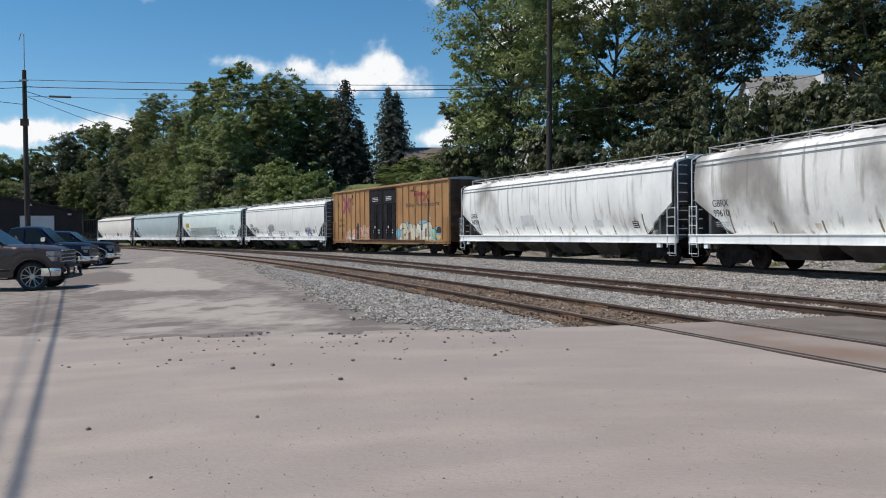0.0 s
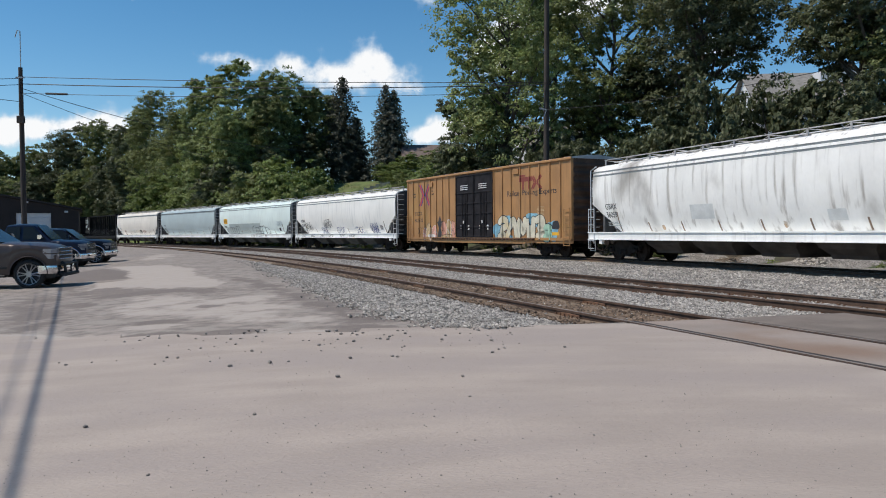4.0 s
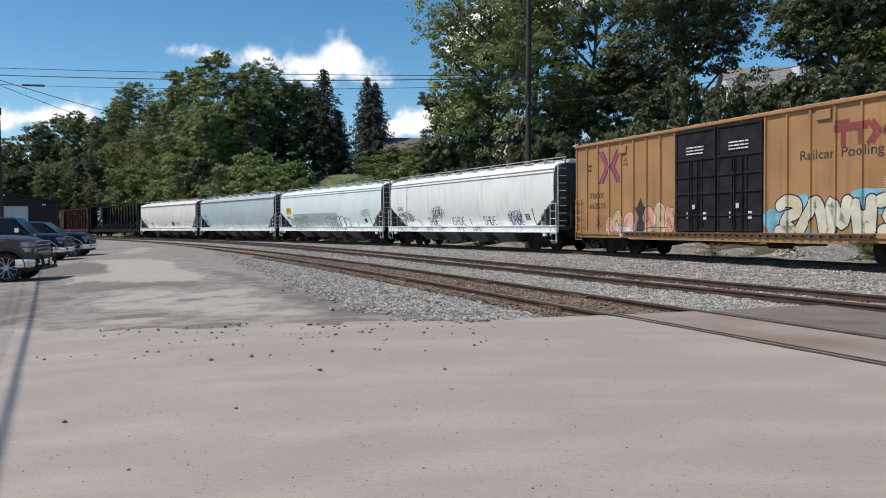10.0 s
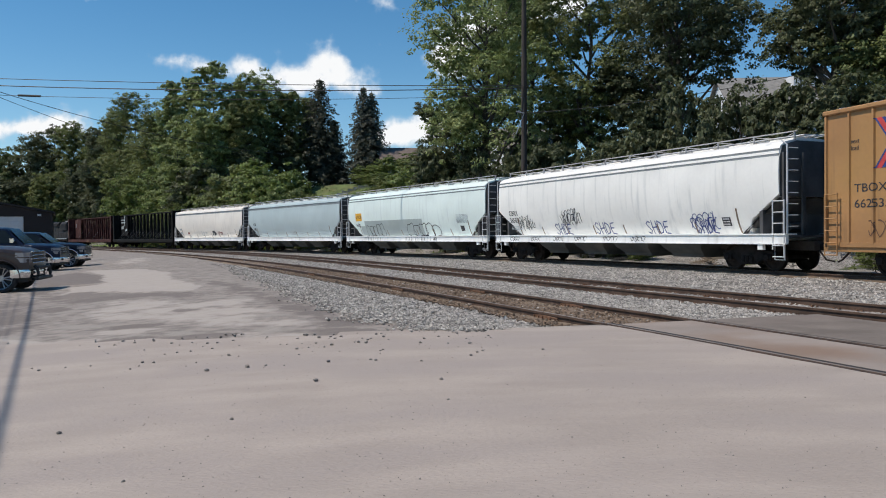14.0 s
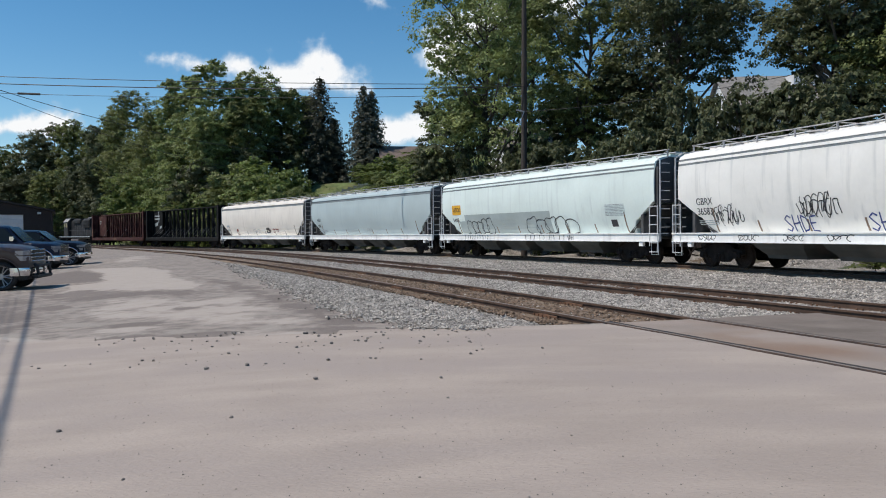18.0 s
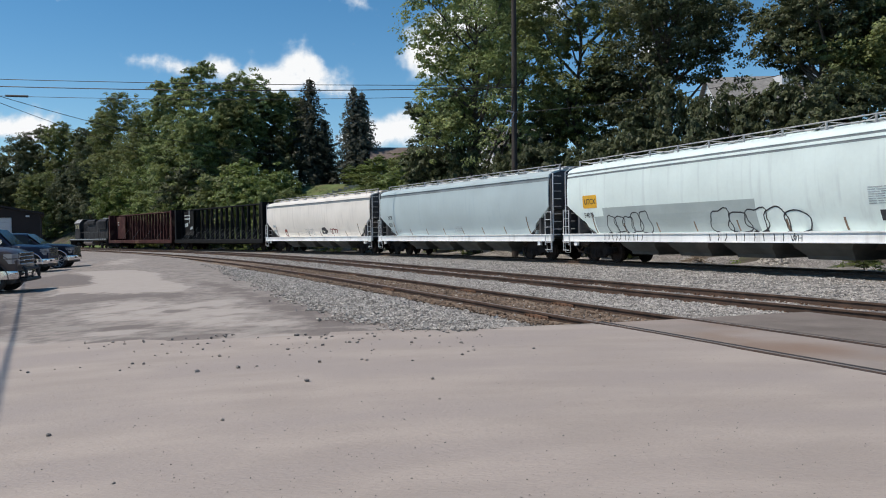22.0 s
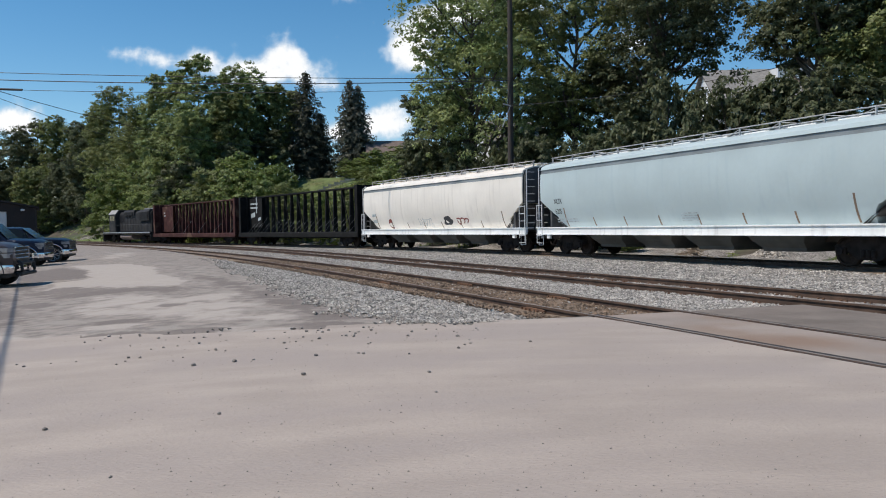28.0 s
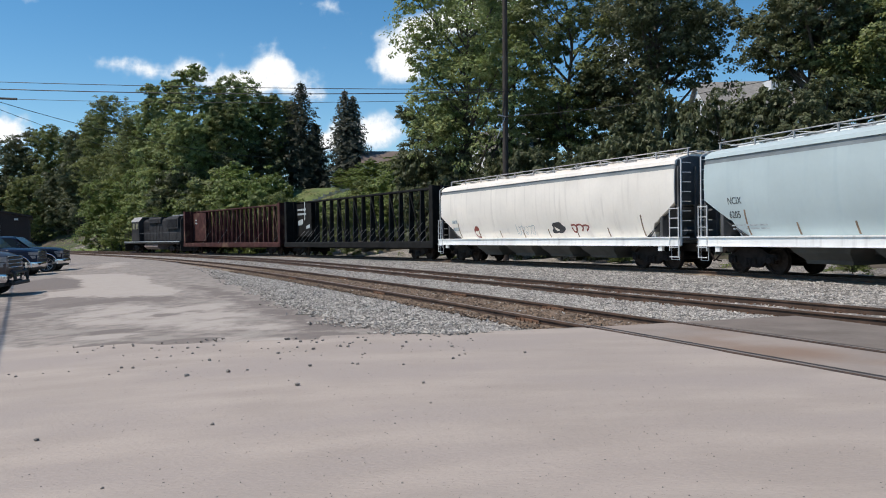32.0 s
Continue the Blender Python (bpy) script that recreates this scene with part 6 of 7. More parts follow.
MID_WOOD = [
    (-52.0, 148, 26.7, 9.6, M_LEAF), (-57.4, 154, 25.5, 7.4, M_LEAF), (-47.4, 140, 18.7, 9.0, M_LEAF), (-37.6, 122, 24.4, 6.2, M_LEAF_L), (-32.8, 116, 24.2, 5.0, M_LEAF_L),
    (-28.7, 113, 25.1, 6.4, M_LEAF_L), (-26.6, 117, 23.9, 4.2, M_LEAF_L), (-22.9, 116, 24.7, 7.4, M_LEAF_L), (-24.3, 111, 19.4, 6.0, M_LEAF), (-27.8, 107, 17.4, 6.8, M_LEAF_L),
    (-34.4, 114, 15.2, 8.2, M_LEAF_L), (-19.2, 118, 21.6, 5.2, M_LEAF), (-16.9, 123, 21.9, 4.2, M_LEAF), (-20.0, 115, 15.3, 6.2, M_LEAF_D), (-39.6, 122, 10.6, 7.8, M_LEAF_B),
    (-46.7, 131, 10.7, 7.9, M_LEAF_B), (-28.8, 105, 10.1, 7.0, M_LEAF_D), (-23.6, 108, 12.5, 6.5, M_LEAF_D), (-42.6, 129, 20.0, 7.0, M_LEAF),
]
# the large trees: x, y, top, width, foot of the crown, lobes, leaves
NEAR_TREE = [
    (5.1, 60, 22.5, 11.0, 0.32, 42, M_LEAF_L), (9.4, 66, 24.8, 7.6, 0.42, 17, M_LEAF), (3.9, 66, 13.5, 4.2, 0.25, 16, M_LEAF_D), (1.6, 71, 12.9, 5.2, 0.22, 15, M_LEAF_D), (12.6, 58, 20.7, 8.2, 0.32, 25, M_LEAF),
    (18.0, 54, 19.6, 10.4, 0.47, 30, M_LEAF_D), (15.8, 57, 12.9, 8.0, 0.15, 24, M_LEAF_D), (11.8, 62, 12.4, 5.4, 0.2, 16, M_LEAF_D), (24.4, 46, 17.0, 7.6, 0.42, 26, M_LEAF_D), (27.6, 44, 14.6, 7.6, 0.15, 24, M_LEAF),
]
for i, (x, y, top, w, m) in enumerate(FAR_WOOD):
    h = height(x, y, top)
    stand("tree", leafy_tree(40 + i, h, w * 1.06, h * 0.06, 28, 34, 30, 0.46, 0.3, lobe=(0.16, 0.26)), m, x, y, i * 2.4, "tall broad-leaved tree in the dark green wood", "trees of the far wood")
for i, (x, y, top, w, m) in enumerate(MID_WOOD):
    h = height(x, y, top)
    stand("tree", leafy_tree(140 + i, h, w * 1.04, h * (0.22 if top > 20 else 0.06), 26 if top > 16 else 16, 36, 36, 0.29, 0.26, lobe=(0.17, 0.29)), m, x, y, i * 2.4, "tall leafy green tree on the bank behind the train", "trees on the bank")
for i, (x, y, top, w, foot, lobes, m) in enumerate(NEAR_TREE):
    h = height(x, y, top)
    stand("tree", leafy_tree(240 + i, h, w * 1.04, h * foot, lobes, 48, 26, 0.225, 0.34 if top > 15 else 0.2, single=False, lobe=(0.12, 0.22)), m, x, y, i * 2.4 + 0.7, "large leafy tree with dark limbs above the tracks", "large trees by the pole")
BUSHES = [leafy_tree(340 + i, 7.0, 5.4, 0.2, 15, 30, 22, 0.26, 0.09, lobe=(0.17, 0.27), full=0.4) for i in range(6)]


def bushes(rows, leafage, spread, label, group, shapes):
    for i, (x, y, top, w) in enumerate(rows):
        k = i % len(shapes)
        stand("bush", BUSHES[shapes[k]], leafage[k], x, y, i * 2.4, label, group, (w * spread / 5.0, height(x, y, top) / 7.0))


BANK_BUSH = [
    (-26.3, 104.5, 8.1, 6.0), (-21.9, 98.0, 8.9, 7.0), (-18.7, 96.0, 9.7, 8.2), (-15.8, 94.0, 8.2, 4.7),
    (-12.4, 90.0, 5.2, 3.9), (-9.0, 88.0, 4.6, 3.8), (-5.7, 86.0, 5.6, 3.7), (-3.2, 84.0, 6.9, 4.8),
    (-1.0, 80.0, 8.0, 5.1), (0.9, 76.0, 7.7, 4.3), (2.9, 72.0, 7.9, 4.6), (-2.1, 78.0, 5.6, 5.0),
    (-36.0, 116.5, 5.8, 6.7), (-30.2, 109.0, 5.9, 6.2), (-6.5, 110.0, 10.4, 4.2),
    (-3.3, 108.0, 11.2, 4.8), (0.1, 102.0, 11.1, 5.1), (-4.5, 100.0, 8.6, 5.0),
]
LOW_BUSH = [
    (-29.1, 106.5, 6.1, 4.6), (-25.3, 102.0, 6.7, 4.7), (-21.4, 96.0, 7.2, 4.8), (-18.2, 91.5, 7.6, 4.9),
    (-15.5, 88.5, 7.0, 4.1), (-12.7, 84.0, 5.5, 3.6), (-10.0, 81.0, 4.7, 3.2), (-7.3, 76.5, 4.4, 3.0),
    (-4.9, 73.0, 4.6, 3.1),
    (-48.9, 132.0, 4.8, 5.2), (-43.0, 124.5, 4.9, 5.3), (-37.4, 117.0, 5.4, 4.6), (-32.9, 111.0, 5.8, 4.8),
]
NEAR_BUSH = [
    (2.2, 66.0, 9.0, 4.2), (4.4, 60.0, 8.1, 3.4), (6.5, 56.0, 7.1, 2.8), (9.1, 54.0, 7.6, 3.5),
    (10.4, 50.0, 6.6, 3.0), (11.9, 48.0, 7.0, 3.2), (13.3, 46.0, 7.6, 3.2), (15.0, 45.0, 9.4, 3.4),
    (16.5, 44.0, 9.1, 2.8), (17.8, 43.0, 9.0, 3.2), (19.0, 42.0, 8.9, 3.2), (20.2, 41.0, 9.1, 3.6),
    (21.7, 40.0, 9.2, 3.8), (23.4, 39.0, 8.6, 3.8), (8.0, 60.0, 9.1, 2.6),
]
bushes(BANK_BUSH, (M_LEAF_B, M_LEAF, M_LEAF_B), 1.15, "sunlit green bush on the bank", "bushes on the bank", (0, 1, 2))
bushes(LOW_BUSH, (M_LEAF_B, M_LEAF_B, M_LEAF), 1.25, "sunlit green bush close behind the train", "bushes on the bank", (0, 2, 1))
# dark leaves only: the understory's shade is put into their colour
bushes(NEAR_BUSH, (M_LEAF_D, M_LEAF_D, M_LEAF_D), 1.2, "green bush under the large trees, leaves coloured dark for shade", "bushes under the trees", (3, 4, 5))
SPRUCE = [(-14.4, 118.0, 23.9, 5.6, M_NEEDLE, 0.6), (-8.0, 118.0, 22.7, 5.6, M_NEEDLE_G, 0.8), (-6.8, 118.6, 22.0, 4.6, M_NEEDLE_G, 0.8), (-12.6, 120.0, 18.0, 3.4, M_NEEDLE, 0.7)]
for i, (x, y, top, rad, m, slim) in enumerate(SPRUCE):
    stand("spruce_tree", spruce(5 + i, height(x, y, top), rad, slim), m, x, y, i * 1.3, "dark pointed spruce on the bank", "spruces on the bank")


def weeds(name, count, s_lo, s_hi, o_lo, o_hi, tall, material, label, seed):
    """Low weeds in clumps beside the track."""
    r = np.random.default_rng(seed)
    cs, co = r.uniform(s_lo, s_hi, count), r.uniform(o_lo, o_hi, count)
    P, N = [], []
    for s, o, k in zip(cs, co, r.uniform(0.3, 1.0, count)):
        x, y, _ = along(s, o)
        z = ground_at(float(x), float(y)) if o > 7.6 else float(ballast_z(s, min(o, 9.4)))
        m = int(14 + 26 * k)
        d = r.normal(0, 0.3 * k, (m, 3))
        d[:, 2] = r.uniform(0, tall * k, m)
        P.append(d + np.array((float(x), float(y), z)))
        N.append(d + np.array((0, 0, 0.3)))
    me = leaves_mesh(name, np.concatenate(P), np.concatenate(N), 0.13, seed, 0.4, 0.7, True)
    me.materials.append(material)
    tagged(new(name, me), label, "weeds", kind="stuff")


weeds("weeds", 55, -30, 75, 5.0, 10.5, 0.5, M_LEAF_B, "patchy green weeds behind the main track", 301)
weeds("weeds", 260, 75, 190, 4.5, 9.0, 0.8, M_LEAF_B, "patchy green weeds at the foot of the bank", 302)
weeds("tall_grass", 420, 118, 190, 7.0, 18.0, 0.8, M_LEAF_L, "rough sunlit grass at the foot of the wood", 304)
weeds("tall_grass", 500, 66, 96, 9.5, 22.0, 0.7, M_LEAF_L, "rough sunlit grass on the bank", 303)


def pile(x, y, z0, seed):
    """A small heap of crushed stone behind the main track."""
    def place(r, n):
        a, q = r.uniform(0, math.tau, n), np.sqrt(r.uniform(0, 1, n))
        h = 0.85 * (1 - q) * r.uniform(0.75, 1.0, n)
        return np.stack([x + 1.1 * q * np.cos(a), y + 1.1 * q * np.sin(a), z0 + h], 1)
    stones("gravel_pile", 1500, place, (0.05, 0.11), M_STONE, "small heap of grey gravel behind the main track", seed)


pile(16.1, 34.2, -0.45, 401)
brush, rb = Shape(), random.Random(402)
for k in range(90):
    q, a = rb.uniform(0, 0.9), rb.uniform(0, 6.28)
    p = Vector((14.2 + q * math.cos(a), 38.6 + q * math.sin(a), -0.5 + 0.7 * (1 - q) * rb.uniform(0.2, 1)))
    d = Vector((rb.uniform(-1, 1), rb.uniform(-1, 1), rb.uniform(-0.25, 0.35))) * rb.uniform(0.2, 0.5)
    brush.tube([p - d, p + Vector((0, 0, 0.04)), p + d], rb.uniform(0.008, 0.02), 4)
tagged(part("brush_heap", brush, mat("dry_sticks", (0.22, 0.17, 0.12), 0.9, var=0.3, scale=5, bump=0.2, island=0.4)), "heap of dry brown sticks behind the main track", "brush heap")
stand("bush", BUSHES[2], M_LEAF_B, 12.0, 42.3, 2.0, "small yellowish bush behind the main track", "bushes on the bank", (0.26, 0.19))
stand("bush", BUSHES[0], M_LEAF_B, 17.26, 29.25, 1.0, "small bright green bush behind the main track", "bushes on the bank", (0.3, height(17.26, 29.25, 1.15) / 7.0))

# ---- vehicles, buildings, poles ----
M_TAUPE = mat("taupe_metallic_paint", (0.07, 0.051, 0.046), 0.36, metal=0.2, var=0.05, scale=1, bump=0.0, coat=0.25, spec=0.4)
M_TEAL = mat("dark_blue_paint", (0.007, 0.014, 0.036), 0.33, metal=0.0, var=0.06, scale=1, bump=0.0, coat=0.1, spec=0.2)
M_NAVYCAR = mat("navy_car_paint", (0.006, 0.008, 0.018), 0.33, metal=0.0, var=0.06, scale=1, bump=0.0, coat=0.1, spec=0.2)
M_CHROME = mat("chrome", (0.72, 0.72, 0.74), 0.14, metal=1.0, var=0.05, scale=4, bump=0.0)
M_GLASS = mat("tinted_window", (0.02, 0.026, 0.028), 0.14, var=0.1, scale=1, bump=0.0, spec=0.2)
M_TYRE = mat("black_tyre", (0.02, 0.02, 0.02), 0.85, var=0.2, scale=6, bump=0.2)
M_TRIM = mat("black_plastic", (0.015, 0.015, 0.016), 0.6, var=0.2, scale=6, bump=0.05)
M_LAMP = mat("headlamp_lens", (0.34, 0.35, 0.37), 0.1, metal=0.4, var=0.1, scale=8, bump=0.0)
M_ALLOY = mat("alloy_rim", (0.42, 0.42, 0.42), 0.35, metal=0.9, var=0.08, scale=6, bump=0.0)


def car_wheel(parent, x, y, r):
    w = part("wheel", Shape().lathe([(r * 0.73, -0.12), (r * 0.9, -0.125), (r, -0.09), (r, 0.09), (r * 0.9, 0.125), (r * 0.73, 0.12), (r * 0.73, -0.12)], (0, 0, 0), "y", 28), M_TYRE, parent, smooth=True)
    w.matrix_basis = pose(x, y, r)
    s = -1 if y < 0 else 1
    rim = Shape().lathe([(r * 0.71, s * 0.10), (r * 0.75, s * 0.125), (r * 0.77, s * 0.10), (r * 0.73, s * 0.02), (r * 0.2, s * 0.0), (r * 0.05, s * 0.0), (r * 0.05, s * -0.03), (r * 0.71, s * -0.03), (r * 0.71, s * 0.10)], (0, 0, 0), "y", 28)
    part("rim", rim, M_TRIM, w)
    sp = Shape().lathe([(0.01, s * 0.10), (0.09, s * 0.10), (0.08, s * 0.05), (0.01, s * 0.05)], (0, 0, 0), "y", 12)
    sp.lathe([(r * 0.70, s * 0.105), (r * 0.765, s * 0.128), (r * 0.76, s * 0.09), (r * 0.70, s * 0.09), (r * 0.70, s * 0.105)], (0, 0, 0), "y", 28)
    for k in range(6):
        for d in (-0.11, 0.11):
            a = math.tau * k / 6 + d
            b = math.tau * k / 6 + d * 1.7
            sp.tube([(0.06 * math.cos(a), s * 0.085, 0.06 * math.sin(a)), (r * 0.72 * math.cos(b), s * 0.10, r * 0.72 * math.sin(b))], 0.019, 5)
    part("spokes", sp, M_ALLOY, w, "bright alloy spokes")


def blend(keys, x):
    """Smoothed reading of (x, value) pairs in rising x."""
    xs, vs = zip(*keys)
    return sum(float(np.interp(x + d, xs, vs)) for d in (-0.06, -0.03, 0.0, 0.03, 0.06)) / 5


def slab(q, t):
    """A thin pane from four corners, t thick along its inward normal."""
    q = [Vector(p) for p in q]
    n = (q[1] - q[0]).cross(q[3] - q[0]).normalized() * t
    return Shape().add(q + [p - n for p in q], [(0, 1, 2, 3), (7, 6, 5, 4), (0, 4, 5, 1), (1, 5, 6, 2), (2, 6, 7, 3), (3, 7, 4, 0)])


def vehicle(label, paint, lip, push_bar, L, W, H, hood_z, m):
    """A parked pickup; x forward, ground at zero."""
    v = thing("pickup_truck", label, "pickup truck", "parked vehicles")
    h, f, R, gl = W / 2, L / 2, 0.45, 0.42
    RA = R + 0.11
    wf, wr, belt = f - 0.78, -f + 1.2, hood_z + 0.03
    top = [(-f, belt - 0.06), (-f + 0.12, belt + 0.05), (-f + 1.9, belt + 0.06), (-f + 2.0, belt), (f - 1.95, belt + 0.02), (f - 1.75, hood_z + 0.03), (f - 0.6, hood_z - 0.02), (f - 0.28, hood_z - 0.07), (f - 0.10, hood_z - 0.15), (f, hood_z - 0.34)]
    wide = [(-f, 0.93), (-f + 0.25, 0.99), (-f + 1, 1.0), (f - 1.2, 1.0), (f - 0.55, 0.985), (f - 0.25, 0.95), (f - 0.08, 0.89), (f, 0.84)]

    def low(x):
        z = gl + (0.22 if x > f - 0.55 else 0.0) + (0.1 if x < -f + 0.7 else 0.0)
        for xw in (wf, wr):
            if abs(x - xw) < RA:
                z = max(z, R + math.sqrt(RA * RA - (x - xw) ** 2))
        return z

    rings = []
    xs = sorted(set([round(-f + k * L / 84, 3) for k in range(85)] + [wf - RA + 0.001, wf + RA - 0.001, wr - RA + 0.001, wr + RA - 0.001, f - 0.549, f - 0.551]))
    for x in xs:
        zb, zt, w = low(x), blend(top, x), h * blend(wide, x)
        half = [(w * p, zb + (zt - zb) * q) for q, p in ((0, 0.975), (0.10, 0.99), (0.42, 1.0), (0.60, 0.985), (0.66, 0.995), (0.80, 0.975), (0.91, 0.95))]
        half += [(w * 0.90, zt - 0.025), (w * 0.82, zt), (w * 0.62, zt + 0.012), (w * 0.56, zt + 0.03), (0, zt + 0.035)]
        rings.append([(x, -y, z) for y, z in half] + [(x, y, z) for y, z in half[-2::-1]])
    part("body", Shape().loft(rings), paint, v, smooth=True)
    # cab
    x1, x2 = f - 1.64, -f + 1.95
    t1, t2 = x1 - 0.78, x2 + 0.22
    a, b, zb = h * 0.93, h * 0.74, belt - 0.04
    ht = H - zb
    rings = []
    for x, u in ((x1, 0.02), (x1 - 0.28, 0.36), (x1 - 0.58, 0.72), (t1, 0.945), (t1 - 0.2, 0.985), ((t1 + t2) / 2, 1.0), (t2 + 0.3, 0.985), (t2, 0.93), (t2 - 0.1, 0.6), (x2, 0.02)):
        zt = zb + ht * u
        w = a + (b - a) * u
        e = min(0.11, u * 0.25)
        rings.append([(x, -a, zb - 0.02), (x, -w - 0.004, zt - e * 1.6), (x, -w + e * 0.4, zt - e * 0.5), (x, -w + e * 1.6, zt - e * 0.1), (x, 0, zt + e * 0.25), (x, w - e * 1.6, zt - e * 0.1), (x, w - e * 0.4, zt - e * 0.5), (x, w + 0.004, zt - e * 1.6), (x, a, zb - 0.02)])
    part("cab", Shape().loft(rings), paint, v, smooth=True)

    def on_side(x, u, s):
        return (x, s * (a + (b - a) * u + 0.008), zb + ht * u)

    mid = (x1 + x2) / 2 - 0.2
    front = lambda u: x1 - 0.16 - 0.83 * u
    back = lambda u: x2 + 0.14 + 0.16 * u
    for s in (-1, 1):
        for q in ([(mid + 0.06, 0.1), (front(0.1), 0.1), (front(0.83), 0.83), (mid + 0.06, 0.86)], [(back(0.1), 0.1), (mid - 0.08, 0.1), (mid - 0.08, 0.86), (back(0.83), 0.83)]):
            pts = [on_side(x, u, s) for x, u in q]
            part("side_window", slab(pts if s < 0 else pts[::-1], 0.02), M_GLASS, v, "dark tinted window")
        mx = x1 - 0.42
        arm = part("mirror", Shape().loft([[(mx + p, s * y, z) for p, z in ((-0.09, belt + 0.08), (0.06, belt + 0.06), (0.11, belt + 0.17), (0.06, belt + 0.29), (-0.09, belt + 0.27))] for y in (h + 0.06, h + 0.26)]), M_CHROME if lip else paint, v, smooth=True)
        part("mirror_arm", Shape().tube([(mx, s * (a - 0.02), belt + 0.08), (mx, s * (h + 0.1), belt + 0.14)], 0.03, 6), M_TRIM, arm)
        for x in (mid + 0.0, x1 - 0.18, x2 + 0.06):
            part("door_seam", Shape().box(x - 0.007, x + 0.007, min(s * (h - 0.03), s * (h + 0.001)), max(s * (h - 0.03), s * (h + 0.001)), gl + 0.12, belt - 0.14), M_TRIM, v)
        for x in (mid + 0.24, x2 + 0.34):
            part("door_handle", Shape().box(x - 0.11, x + 0.11, min(s * (h - 0.03), s * (h + 0.03)), max(s * (h - 0.03), s * (h + 0.03)), belt - 0.26, belt - 0.21, 0.012), M_CHROME, v)
        part("side_moulding", Shape().box(wr + RA + 0.1, wf - RA - 0.06, min(s * (h - 0.02), s * (h + 0.018)), max(s * (h - 0.02), s * (h + 0.018)), 0.62, 0.70, 0.01), M_CHROME if lip else M_TRIM, v)
        part("running_board", Shape().box(wr + RA + 0.15, wf - RA - 0.12, min(s * (h - 0.16), s * (h + 0.05)), max(s * (h - 0.16), s * (h + 0.05)), 0.36, 0.43, 0.02), M_TRIM, v)
        for xw in (wf, wr):
            arc = [(xw + RA * math.cos(t), s * (h * 0.985 + 0.004), R + RA * math.sin(t)) for t in [math.pi * (k / 16) for k in range(17)]]
            part("arch_lip", Shape().tube(arc, 0.028 if lip else 0.018, 6), M_CHROME if lip else paint, v, "bright arch trim" if lip else "")
            well = [(xw + (RA - 0.01) * math.cos(t), R + (RA - 0.01) * math.sin(t)) for t in [math.pi * (k / 12) for k in range(13)]]
            part("wheel_well", Shape().prism(well + [(xw - RA + 0.01, 0.3), (xw + RA - 0.01, 0.3)], min(s * (h - 0.62), s * (h - 0.30)), max(s * (h - 0.62), s * (h - 0.30))), M_TRIM, v)
            car_wheel(v, xw, s * (h - 0.15), R)
        # stacked headlamp wrapping round the corner
        for z0, z1 in ((hood_z - 0.30, hood_z - 0.16), (hood_z - 0.47, hood_z - 0.33)):
            part("headlamp", Shape().loft([[(f - 0.36, s * h * 0.955, z), (f - 0.13, s * h * 0.925, z), (f + 0.012, s * h * 0.80, z), (f + 0.016, s * h * 0.62, z), (f - 0.05, s * h * 0.62, z), (f - 0.36, s * h * 0.86, z)] for z in (z0, z1)]), M_LAMP, v, "clear stacked headlamp")
        part("fog_recess", Shape().loft([[(f + 0.105, s * h * 0.60, z), (f + 0.03, s * h * 0.86, z), (f - 0.02, s * h * 0.84, z), (f, s * h * 0.60, z)] for z in (0.57, 0.66)]), M_TRIM, v)
    ws = [(x1 - 0.02, -a * 0.90, zb + ht * 0.06), (x1 - 0.02, a * 0.90, zb + ht * 0.06), (t1 + 0.05, b * 0.92, zb + ht * 0.91), (t1 + 0.05, -b * 0.92, zb + ht * 0.91)]
    part("windscreen", slab([(x + 0.045, y, z + 0.03) for x, y, z in ws], 0.02), M_GLASS, v)
    part("grille", Shape().box(f - 0.06, f + 0.02, -h * 0.60, h * 0.60, hood_z - 0.50, hood_z - 0.14, 0.01), M_TRIM, v)
    for k in range(4):
        part("grille_bar", Shape().box(f, f + 0.04, -h * 0.62, h * 0.62, hood_z - 0.505 + 0.115 * k, hood_z - 0.475 + 0.115 * k, 0.008), M_CHROME, v)
    bp = [(f - 0.50, -h * 0.99), (f - 0.18, -h * 0.985), (f + 0.03, -h * 0.87), (f + 0.11, -h * 0.55), (f + 0.13, 0), (f + 0.11, h * 0.55), (f + 0.03, h * 0.87), (f - 0.18, h * 0.985), (f - 0.50, h * 0.99),
          (f - 0.50, h * 0.93), (f - 0.2, h * 0.9), (f - 0.04, h * 0.5), (f - 0.02, 0), (f - 0.04, -h * 0.5), (f - 0.2, -h * 0.9), (f - 0.50, -h * 0.93)]
    part("bumper", Shape().loft([[(x - d, y, z) for x, y in bp] for z, d in ((0.46, 0.03), (0.50, 0.0), (0.66, 0.0), (0.71, 0.02))]), M_CHROME, v, "chrome front bumper", True)
    part("lower_valance", Shape().box(f - 0.5, f - 0.04, -h * 0.86, h * 0.86, 0.33, 0.47, 0.03), M_TRIM, v)
    part("underbody", Shape().box(-f + 0.3, f - 0.5, -h * 0.55, h * 0.55, 0.34, 0.62), M_TRIM, v)
    part("axle", Shape().tube([(wf, -h + 0.2, R), (wf, h - 0.2, R)], 0.06, 8).tube([(wr, -h + 0.2, R), (wr, h - 0.2, R)], 0.06, 8), M_TRIM, v)
    part("tailgate", Shape().box(-f - 0.03, -f + 0.02, -h * 0.85, h * 0.85, 0.62, belt - 0.03, 0.02), paint, v)
